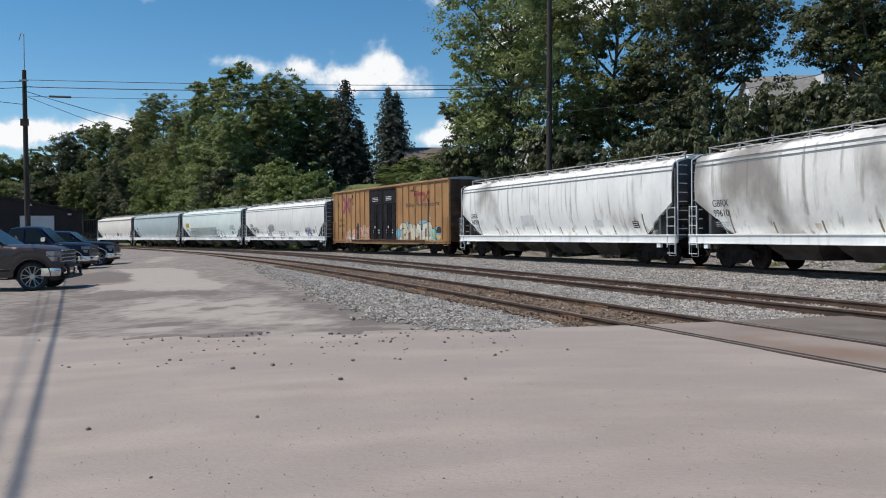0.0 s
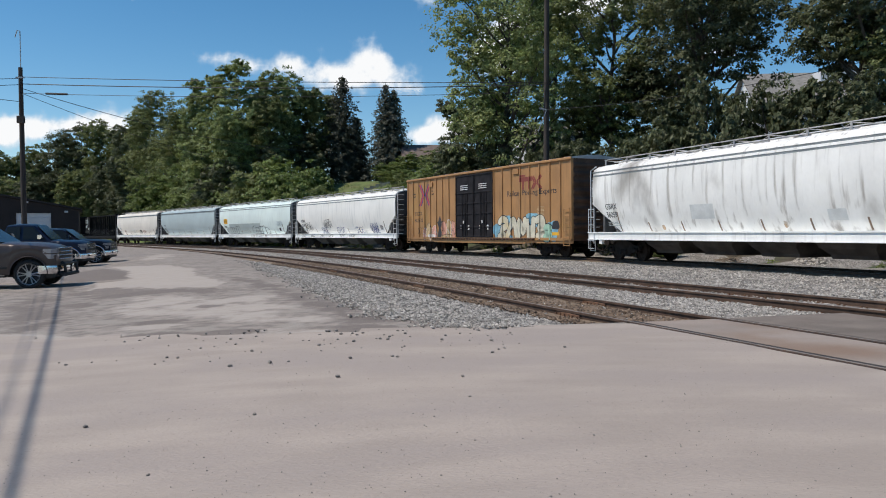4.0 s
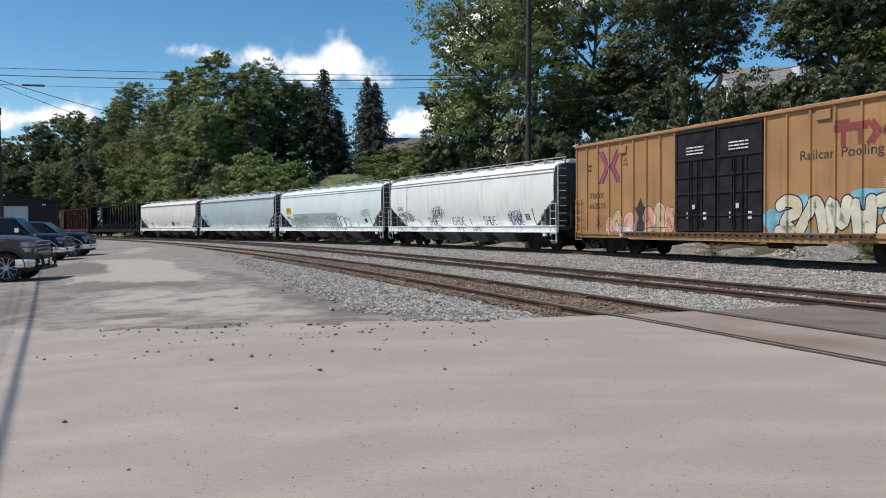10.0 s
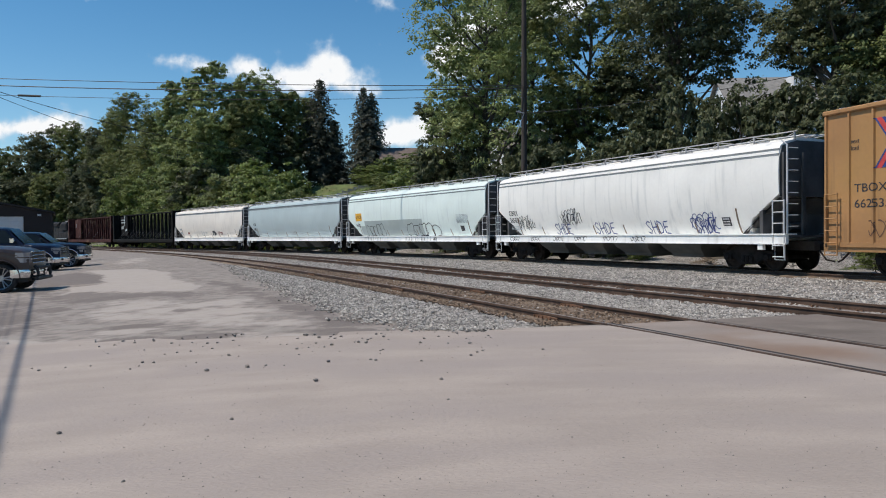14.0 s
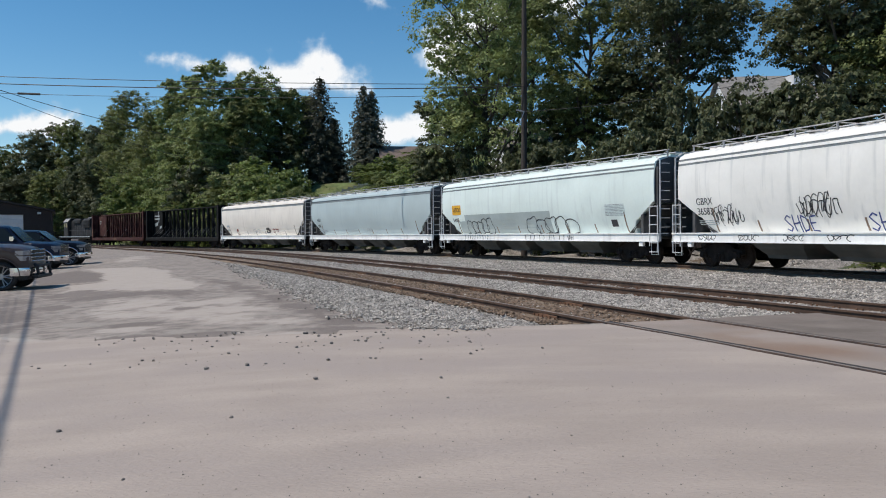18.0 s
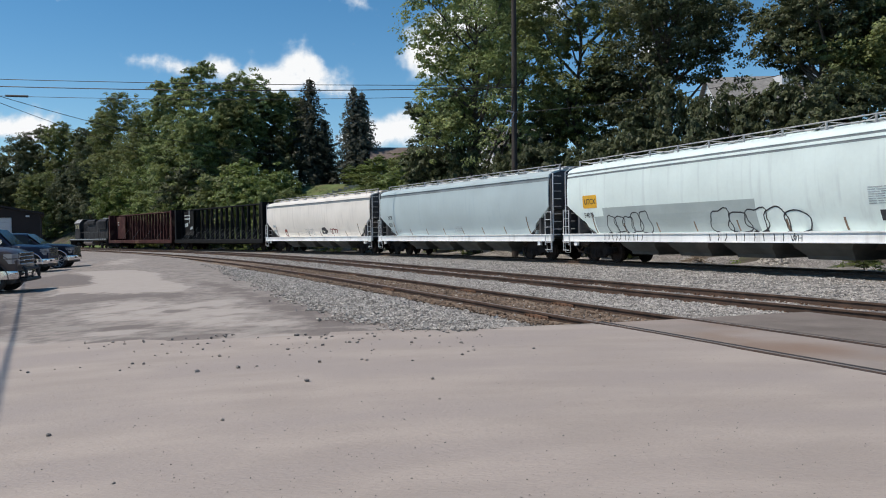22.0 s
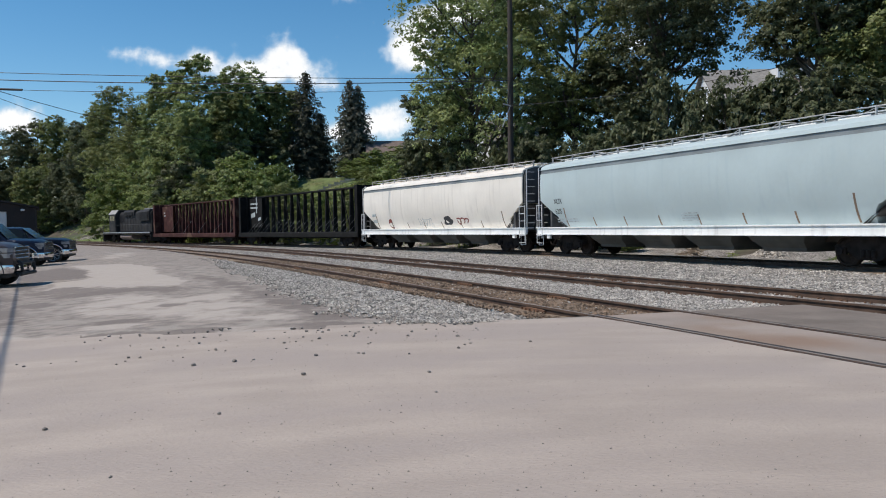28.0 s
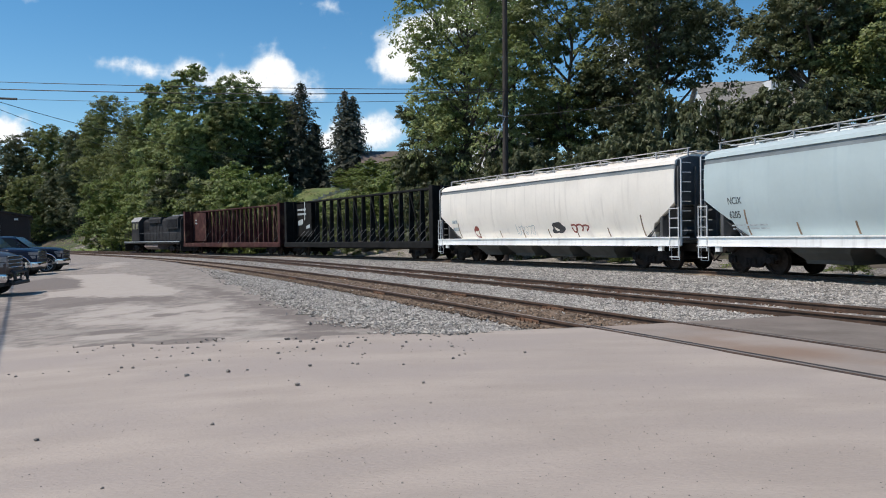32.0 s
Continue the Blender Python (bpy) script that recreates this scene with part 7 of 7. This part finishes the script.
    if push_bar:
        g = Shape()
        for y in (-0.62, 0.62):
            g.tube([(f + 0.02, y, 0.40), (f + 0.17, y, 0.40), (f + 0.20, y, 0.52), (f + 0.17, y, 0.74), (f + 0.08, y, 0.82)], 0.05, 6)
        g.tube([(f + 0.18, -0.75, 0.42), (f + 0.18, 0.75, 0.42)], 0.06, 8).tube([(f + 0.16, -0.62, 0.76), (f + 0.16, 0.62, 0.76)], 0.045, 6)
        part("plough_mount", g, M_TRIM, v, "black plough mount under the bumper")
    v.matrix_basis = m
    return v


def parked(front_x, near_y, L, W, turn):
    """Stands with its near front corner at the given place."""
    a = radians(turn)
    x = front_x - L / 2 * math.cos(a) - W / 2 * math.sin(a)
    y = near_y - L / 2 * math.sin(a) + W / 2 * math.cos(a)
    return pose(x, y, ground_at(front_x - 1.2, near_y), 0, 0, turn)


vehicle("taupe pickup truck with chrome bumper parked on the asphalt", M_TAUPE, False, True, 5.85, 2.03, 1.98, 1.40, parked(-12.08, 24.8, 5.85, 2.03, 9))
vehicle("dark blue pickup truck with chrome mirrors, parked", M_TEAL, True, False, 5.9, 2.02, 2.2, 1.36, parked(-17.75, 39.6, 5.9, 2.02, 9))
vehicle("navy pickup truck with a chrome bumper, parked", M_NAVYCAR, True, False, 5.8, 2.0, 1.92, 1.3, parked(-18.12, 43.4, 5.8, 2.0, 10))

# dark metal shed with a pale roller door
M_SHED = mat("dark_brown_cladding", (0.017, 0.013, 0.013), 0.8, var=0.15, scale=0.7, bump=0.1, bscale=5)
M_SHEDROOF = mat("dark_shed_roof", (0.02, 0.017, 0.017), 0.85, var=0.15, scale=0.7, bump=0.1, bscale=5)
M_DOOR = mat("pale_roller_door", (0.5, 0.52, 0.54), 0.5, var=0.06, scale=1, bump=0.03)


def shed():
    zg = -0.75
    b = thing("shed", "dark brown metal shed with a white roller door", "building")
    x0, x1, y0, y1, ze, zr = -62.0, -39.2, 86.0, 104.0, 3.4, 5.05
    xm = -47.6
    d0, d1, dz = -45.2, -41.9, 3.05
    # front wall in pieces round the door
    part("wall", Shape().box(x0, d0, y0, y0 + 0.2, zg, ze).box(d1, x1, y0, y0 + 0.2, zg, ze).box(d0, d1, y0, y0 + 0.2, dz, ze), M_SHED, b)
    part("gable", Shape().prism([(x0, ze), (x1, ze), (xm, zr)], y0, y0 + 0.2), M_SHED, b)
    part("wall", Shape().box(x1 - 0.2, x1, y0 + 0.2, y1, zg, ze), M_SHED, b)
    part("wall", Shape().box(x0, x0 + 0.2, y0 + 0.2, y1, zg, ze), M_SHED, b)
    part("wall", Shape().box(x0 + 0.2, x1 - 0.2, y1 - 0.2, y1, zg, ze), M_SHED, b)
    part("roof", Shape().prism([(x0 - 0.3, ze), (xm, zr + 0.02), (x1 + 0.3, ze), (x1 + 0.3, ze + 0.18), (xm, zr + 0.22), (x0 - 0.3, ze + 0.18)], y0 - 0.3, y1 + 0.3), M_SHEDROOF, b)
    door = part("roller_door", Shape().box(d0, d1, y0 + 0.08, y0 + 0.14, zg, dz), M_DOOR, b, "white roller door")
    for k in range(8):
        z = zg + (dz - zg) * k / 8
        part("door_slat", Shape().box(d0 + 0.02, d1 - 0.02, y0 + 0.05, y0 + 0.085, z + 0.02, z + (dz - zg) / 8 - 0.02, 0.01), M_DOOR, door)
    part("door_frame", Shape().box(d0 - 0.12, d0, y0 - 0.04, y0 + 0.1, zg, dz + 0.12).box(d1, d1 + 0.12, y0 - 0.04, y0 + 0.1, zg, dz + 0.12).box(d0, d1, y0 - 0.04, y0 + 0.1, dz, dz + 0.12), M_SHED, b)
    for x, z in ((-48.3, 4.2), (-44.2, 4.2), (-40.4, 3.2)):
        part("wall_lamp", Shape().box(x - 0.18, x + 0.18, y0 - 0.22, y0, z - 0.1, z + 0.1, 0.03), M_DOOR, b, "small pale wall lamp")
    for k in range(30):
        x = x0 + 0.5 + k * 0.75
        if d0 - 0.2 < x < d1 + 0.2 or x > x1 - 0.3:
            continue
        part("cladding_rib", Shape().box(x - 0.03, x + 0.03, y0 - 0.025, y0 + 0.0, zg, ze), M_SHED, b)
    # the shed faces the yard, turned about its near corner
    b.matrix_basis = Matrix.Translation((x1, y0, 0)) @ Matrix.Rotation(radians(24), 4, 'Z') @ Matrix.Translation((-x1, -y0, 0))
    return b


shed()

# houses above the bank
M_SHINGLE = mat("grey_roof_shingles", (0.25, 0.235, 0.215), 0.9, var=0.18, scale=3, bump=0.4, bscale=18, stretch=(1, 1, 3))
M_BROWNROOF = mat("brown_roof_shingles", (0.16, 0.12, 0.1), 0.9, var=0.18, scale=3, bump=0.4, bscale=18)
M_SIDING = mat("white_siding", (0.7, 0.71, 0.72), 0.6, var=0.05, scale=1, bump=0.05)


def house(label, x, y, w, d, eave, ridge, roof_mat, wall_mat, turn, dormer=False):
    z = ground_at(x, y) - 0.6
    b = thing("house", label, "house", "houses above the bank")
    h, k = w / 2, d / 2
    e, r = eave - z, ridge - z
    part("wall", Shape().box(-h, h, -k, -k + 0.25, 0, e), wall_mat, b)
    part("wall", Shape().box(-h, h, k - 0.25, k, 0, e), wall_mat, b)
    for s in (-1, 1):
        part("wall", Shape().box(min(s * h, s * (h - 0.25)), max(s * h, s * (h - 0.25)), -k + 0.25, k - 0.25, 0, e).loft([[(s * h, -k, e), (s * h, k, e), (s * h, 0, r - 0.1)], [(s * (h - 0.25), -k, e), (s * (h - 0.25), k, e), (s * (h - 0.25), 0, r - 0.1)]]), wall_mat, b)
    roof = Shape().loft([[(q, -k - 0.5, e - 0.2), (q, 0, r), (q, k + 0.5, e - 0.2), (q, k + 0.5, e - 0.02), (q, 0, r + 0.2), (q, -k - 0.5, e - 0.02)] for q in (-h - 0.4, h + 0.4)])
    part("roof", roof, roof_mat, b)
    for q in (-h * 0.55, h * 0.1, h * 0.6):
        w_ = part("window", Shape().box(q - 0.55, q + 0.55, -k - 0.03, -k + 0.02, e - 2.0, e - 0.7), M_SIDING, b)
        part("pane", Shape().box(q - 0.47, q + 0.47, -k - 0.045, -k - 0.031, e - 1.92, e - 0.78), M_GLASS, w_)
    if dormer:
        dm = Shape().loft([[(q, -k * 0.62, e + 0.55), (q, -k * 0.62, r - 0.15), (q, 0, r - 0.05), (q, 0, e + 0.55)] for q in (h * 0.15, h * 0.75)])
        part("dormer", dm, M_SIDING, b, "white boarded dormer")
    b.matrix_basis = pose(x, y, z, 0, 0, turn)


house("house with a grey shingle roof and a white dormer, among trees", 36.0, 79.0, 11.0, 9.0, 12.9, 16.3, M_SHINGLE, M_SIDING, -6, True)
house("house with a brown shingle roof above the bank", -1.4, 119.0, 8.0, 8.0, 11.4, 13.4, M_BROWNROOF, M_SIDING, 4)
house("small house with a grey roof and white wall behind the pole", 9.5, 71.0, 5.2, 6.0, 8.2, 10.2, M_SHINGLE, M_SIDING, 8)

# low fence on the crest
M_FENCE = mat("weathered_fence", (0.3, 0.29, 0.27), 0.9, var=0.2, scale=2, bump=0.3)
fence = thing("fence", "low weathered grey board fence on the crest of the bank", "fence")
for i in range(14):
    x, y = -14.6 + i * 0.75, 107.0 - i * 0.2
    z = ground_at(x, y) - 0.15
    part("board", Shape().box(x, x + 0.72, y, y + 0.04, z, z + 0.75), M_FENCE, fence)
    if i % 3 == 0:
        part("post", Shape().box(x - 0.06, x + 0.06, y + 0.04, y + 0.16, z - 0.2, z + 0.85), M_FENCE, fence)

# utility poles and wires
M_POLE = mat("dark_creosoted_pole", (0.05, 0.04, 0.035), 0.9, var=0.3, scale=2, bump=0.5, bscale=20, stretch=(4, 4, 0.4))
M_WIRE = mat("black_cable", (0.02, 0.02, 0.022), 0.6, var=0.1, bump=0)
M_STEEL = mat("galvanised_steel", (0.4, 0.4, 0.41), 0.5, metal=0.6, var=0.1, bump=0)


def sag(a, b, drop, n=16):
    return [tuple(a[i] + (b[i] - a[i]) * k / n - (drop * 4 * (k / n) * (1 - k / n) if i == 2 else 0) for i in range(3)) for k in range(n + 1)]


LP, RP = (-27.3, 52.0), (6.97, 52.0)
zl, zr_ = ground_at(*LP), ground_at(*RP)
pole = thing("utility_pole", "dark wooden utility pole with a thin mast at its top", "utility pole", "utility poles")
part("shaft", Shape().tube([(LP[0] + 0.05, LP[1], zl - 0.5), (LP[0], LP[1], 6.0), (LP[0] - 0.02, LP[1], 11.95)], 0.19, 10, 0.13), M_POLE, pole, smooth=True)
part("mast", Shape().tube([(LP[0], LP[1], 11.8), (LP[0], LP[1], 14.3), (LP[0] - 0.18, LP[1], 14.36), (LP[0] - 0.34, LP[1], 13.9)], 0.03, 6), M_STEEL, pole, "thin bent steel mast")
part("bracket", Shape().box(LP[0] - 0.2, LP[0] + 0.35, LP[1] - 0.3, LP[1] - 0.2, 11.2, 11.3), M_STEEL, pole)
part("junction_box", Shape().box(LP[0] - 0.12, LP[0] + 0.32, LP[1] - 0.45, LP[1] - 0.15, 8.3, 8.75, 0.03), M_POLE, pole)
pole2 = thing("utility_pole", "tall dark wooden utility pole behind the train", "utility pole", "utility poles")
part("shaft", Shape().tube([(RP[0], RP[1], zr_ - 0.5), (RP[0] + 0.03, RP[1], 10.0), (RP[0] + 0.06, RP[1], 19.5)], 0.22, 10, 0.15), M_POLE, pole2, smooth=True)
part("bracket", Shape().tube([(RP[0], RP[1] - 0.2, 9.0), (RP[0] - 0.5, RP[1] - 0.3, 9.1)], 0.05, 6), M_STEEL, pole2)
part("bracket", Shape().tube([(RP[0], RP[1] - 0.2, 9.0), (RP[0] - 0.55, RP[1] - 0.3, 7.6)], 0.03, 6), M_STEEL, pole2)
for i, (za, zb, drop, rad) in enumerate(((11.3, 10.8, 0.15, 0.022), (10.85, 10.65, 0.25, 0.03), (10.25, 10.2, 0.3, 0.016))):
    tagged(part("overhead_wire", Shape().tube(sag((LP[0], LP[1] - 0.2, za), (RP[0], RP[1] - 0.2, zb), drop), rad, 5), M_WIRE), "black overhead wire between the poles", "wire", "overhead wires")
for i, (za, p) in enumerate(((11.2, (-62, 46, 11.6)), (10.8, (-62, 46, 10.6)), (9.7, (-58, 30, 13.5)))):
    tagged(part("overhead_wire", Shape().tube(sag((LP[0], LP[1] - 0.2, za), p, 0.6), 0.02, 5), M_WIRE), "black overhead wire leaving the pole", "wire", "overhead wires")
for i, (za, p, rad) in enumerate((((-31.9, 52.0, 10.0), (12.98, -40.0, 8.63), 0.03), ((-32.6, 52.0, 10.0), (13.2, -40.0, 8.63), 0.008), ((-33.3, 52.0, 10.0), (13.8, -40.0, 8.63), 0.007))):
    tagged(part("overhead_wire", Shape().tube(sag(za, p, 0.15), rad, 5), M_WIRE), "black overhead cable crossing the yard", "wire", "overhead wires")
for i, (za, p, rad) in enumerate(((10.6, (-14, 88, 9.8), 0.022), (10.3, (-20, 96, 8.5), 0.018))):
    tagged(part("overhead_wire", Shape().tube(sag((LP[0], LP[1] - 0.2, za), p, 0.8), rad, 5), M_WIRE), "slack black overhead wire running to the bank", "wire", "overhead wires")
tagged(part("splice_case", Shape().tube([(-25.6, 51.8, 10.21), (-24.2, 51.8, 10.16)], 0.07, 8), M_WIRE), "thick black cable splice hanging on a wire", "cable splice")
tagged(part("overhead_wire", Shape().tube(sag((RP[0], RP[1] - 0.2, 9.0), (34, 44, 13.2), 0.9), 0.02, 5), M_WIRE), "thin wire from the pole into the trees", "wire", "overhead wires")

# ---- loose stones on the road ----
M_PEBBLE = mat("loose_stone", (0.225, 0.205, 0.185), 0.9, var=0.25, scale=12, bump=0.4, bscale=30, rand=0.3)


def pebble(seed):
    r = random.Random(seed)
    bm = bmesh.new()
    bmesh.ops.create_icosphere(bm, subdivisions=1, radius=1)
    for v in bm.verts:
        v.co *= r.uniform(0.72, 1.15)
        v.co.z *= 0.8
        v.co.x *= 1.08
    me = bpy.data.meshes.new("stone")
    bm.to_mesh(me)
    bm.free()
    me.materials.append(M_PEBBLE)
    return me


PEB = [pebble(i) for i in range(5)]


def lay_stone(x, y, size, i):
    s, off = locate([x], [y])
    z = float(lot_z(s, off)[0]) + 0.01
    ob = tagged(new("stone", PEB[i % 5]), "loose grey stone on the dusty road", "stone", "loose stones on the road")
    ob.matrix_basis = Matrix.Translation((x, y, z + size * 0.3)) @ Matrix.Rotation(i * 1.7, 4, "Z") @ Matrix.Scale(size * 0.62, 4)


for i, (x, y, sz) in enumerate(((-2.72, 6.01, 0.036), (-1.45, 6.1, 0.03), (-2.25, 8.41, 0.05), (-1.84, 8.48, 0.05), (-0.98, 7.48, 0.045), (0.2, 7.29, 0.032), (0.57, 8.67, 0.035), (1.42, 9.04, 0.035),
                                (-1.75, 4.68, 0.022), (0.23, 6.41, 0.022))):
    lay_stone(x, y, sz, i)
r_ = np.random.default_rng(21)
for i in range(135):
    u = r_.uniform(0, 1)
    x = -4.6 + 5.6 * u + r_.normal(0, 0.15)
    y = 10.9 - 2.6 * r_.uniform(0, 1) ** 2.0 + (0.5 if x < -2.5 else 0)
    lay_stone(x, y, r_.uniform(0.014, 0.042), i)
for i in range(150):
    y = 3.2 + 7 * r_.uniform(0, 1)
    lay_stone(r_.uniform(-0.55, 0.5) * y, y, r_.uniform(0.006, 0.014), i)



def grit(r, n):
    y = 2.6 + 8.2 * r.uniform(0, 1, n) ** 1.3
    x = r.uniform(-0.62, 0.66, n) * y
    s, off = locate(x, y)
    keep = soft_inside(x, y, ROAD_LINE, 0.3) > 0.9
    return np.stack([x, y, lot_z(s, off) + 0.016], 1)[keep]


stones("road_grit", 1500, grit, (0.0025, 0.006), M_PEBBLE, "fine grit scattered over the dusty road", 55)

# ---- clouds ----


def cloud_mat():
    m = bpy.data.materials.new("cumulus")
    m.use_nodes = True
    n, l = m.node_tree.nodes, m.node_tree.links
    n.remove(n["Principled BSDF"])
    at = n.new("ShaderNodeAttribute")
    at.attribute_name = "puff"
    tc = n.new("ShaderNodeTexCoord")
    ns = n.new("ShaderNodeTexNoise")
    ns.inputs["Scale"].default_value, ns.inputs["Detail"].default_value = 0.035, 9.0
    l.new(tc.outputs["Object"], ns.inputs["Vector"])
    sub = n.new("ShaderNodeMath")
    sub.operation = "MULTIPLY_ADD"
    sub.inputs[1].default_value, sub.inputs[2].default_value = 1.3, -0.65
    l.new(ns.outputs["Fac"], sub.inputs[0])
    add = n.new("ShaderNodeMath")
    l.new(at.outputs["Fac"], add.inputs[0])
    l.new(sub.outputs[0], add.inputs[1])
    al = n.new("ShaderNodeMapRange")
    al.interpolation_type = "SMOOTHSTEP"
    al.inputs["From Min"].default_value, al.inputs["From Max"].default_value = 0.22, 1.0
    l.new(add.outputs[0], al.inputs["Value"])
    # sunlit white and bluish thin edges are emitted colours, not lit by the sun
    mixc = n.new("ShaderNodeMix")
    mixc.data_type = "RGBA"
    mixc.inputs[6].default_value, mixc.inputs[7].default_value = (0.62, 0.74, 0.86, 1), (0.95, 0.96, 0.97, 1)
    l.new(al.outputs["Result"], mixc.inputs[0])
    em = n.new("ShaderNodeEmission")
    l.new(mixc.outputs[2], em.inputs["Color"])
    tr = n.new("ShaderNodeBsdfTransparent")
    mx = n.new("ShaderNodeMixShader")
    l.new(al.outputs["Result"], mx.inputs[0])
    l.new(tr.outputs[0], mx.inputs[1])
    l.new(em.outputs[0], mx.inputs[2])
    l.new(mx.outputs[0], n["Material Output"].inputs["Surface"])
    return m


M_CLOUD = cloud_mat()


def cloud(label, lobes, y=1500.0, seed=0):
    """A far glowing cloud sheet; lobes are (x, z, rx, rz, weight) in metres."""
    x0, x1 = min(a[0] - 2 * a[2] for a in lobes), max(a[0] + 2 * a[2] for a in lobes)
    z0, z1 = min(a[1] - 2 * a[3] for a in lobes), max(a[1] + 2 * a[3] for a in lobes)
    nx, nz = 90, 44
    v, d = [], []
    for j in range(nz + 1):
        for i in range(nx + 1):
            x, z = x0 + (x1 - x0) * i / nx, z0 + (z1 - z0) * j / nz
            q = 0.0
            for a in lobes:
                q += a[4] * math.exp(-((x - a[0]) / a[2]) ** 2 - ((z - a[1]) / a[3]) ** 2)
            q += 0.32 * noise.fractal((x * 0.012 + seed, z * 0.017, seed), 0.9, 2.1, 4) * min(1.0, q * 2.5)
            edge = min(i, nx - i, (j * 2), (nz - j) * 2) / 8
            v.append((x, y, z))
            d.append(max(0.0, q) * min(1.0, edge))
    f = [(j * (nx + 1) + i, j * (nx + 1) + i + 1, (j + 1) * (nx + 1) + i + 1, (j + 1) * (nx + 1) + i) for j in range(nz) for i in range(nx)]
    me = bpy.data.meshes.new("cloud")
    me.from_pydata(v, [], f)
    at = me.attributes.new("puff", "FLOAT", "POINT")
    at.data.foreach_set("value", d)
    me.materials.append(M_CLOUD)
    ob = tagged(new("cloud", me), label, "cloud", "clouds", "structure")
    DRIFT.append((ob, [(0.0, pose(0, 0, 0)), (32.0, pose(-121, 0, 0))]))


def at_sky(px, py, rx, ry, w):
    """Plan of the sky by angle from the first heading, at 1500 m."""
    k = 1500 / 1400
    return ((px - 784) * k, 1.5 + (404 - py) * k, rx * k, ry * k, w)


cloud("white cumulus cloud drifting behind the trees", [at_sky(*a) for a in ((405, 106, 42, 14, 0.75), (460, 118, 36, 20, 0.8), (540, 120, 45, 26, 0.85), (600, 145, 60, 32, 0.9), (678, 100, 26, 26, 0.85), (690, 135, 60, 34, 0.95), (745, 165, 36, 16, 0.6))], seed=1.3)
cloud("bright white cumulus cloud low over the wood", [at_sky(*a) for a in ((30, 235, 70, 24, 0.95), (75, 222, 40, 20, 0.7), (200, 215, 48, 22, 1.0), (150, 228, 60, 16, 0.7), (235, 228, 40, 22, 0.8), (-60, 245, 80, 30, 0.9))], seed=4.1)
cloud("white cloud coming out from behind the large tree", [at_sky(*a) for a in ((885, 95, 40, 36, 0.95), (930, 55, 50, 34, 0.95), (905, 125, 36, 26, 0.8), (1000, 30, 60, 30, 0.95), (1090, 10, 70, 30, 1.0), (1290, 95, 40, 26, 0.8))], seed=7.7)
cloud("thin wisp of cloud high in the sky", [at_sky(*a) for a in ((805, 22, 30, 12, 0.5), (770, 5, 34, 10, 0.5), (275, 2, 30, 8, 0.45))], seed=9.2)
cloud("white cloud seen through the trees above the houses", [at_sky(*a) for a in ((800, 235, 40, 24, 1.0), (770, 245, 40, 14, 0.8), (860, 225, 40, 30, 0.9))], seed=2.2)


def train_s(t):
    """How far the train has come along the main track."""
    u = (t - 16) / 16
    return 55.467 * u - 2.522 * u ** 2 - 2.676 * u ** 3


def car_pose(mid, trucks, t):
    """A car rides on its two trucks."""
    s = mid - train_s(t)
    a, b = along(s - trucks / 2), along(s + trucks / 2)
    za, zb = rail_z(s - trucks / 2), rail_z(s + trucks / 2)
    d = Vector((float(b[0] - a[0]), float(b[1] - a[1]), float(zb - za)))
    # local +x runs towards the locomotive, local +y to the near side
    yaw, pitch = math.atan2(d.y, d.x), math.atan2(d.z, math.hypot(d.x, d.y))
    return Matrix.Translation(((a[0] + b[0]) / 2, (a[1] + b[1]) / 2, (za + zb) / 2)) @ Euler((0, -pitch, yaw)).to_matrix().to_4x4()


def motions():
    steps = [i * 0.5 for i in range(65)]
    for car, mid, trucks in TRAIN:
        walk(car, [(t, car_pose(mid, trucks, t)) for t in steps])
    turn = [i * 4 / 30 for i in range(241)]
    for wheel, x, r in WHEELS:
        # rolling: the wheels turn with the way that the train has gone
        walk(wheel, [(t, Matrix.Translation((x, 0, r)) @ Matrix.Rotation(-train_s(t) / r, 4, "Y")) for t in turn])
    for ob, rows in DRIFT:
        walk(ob, rows)


motions()
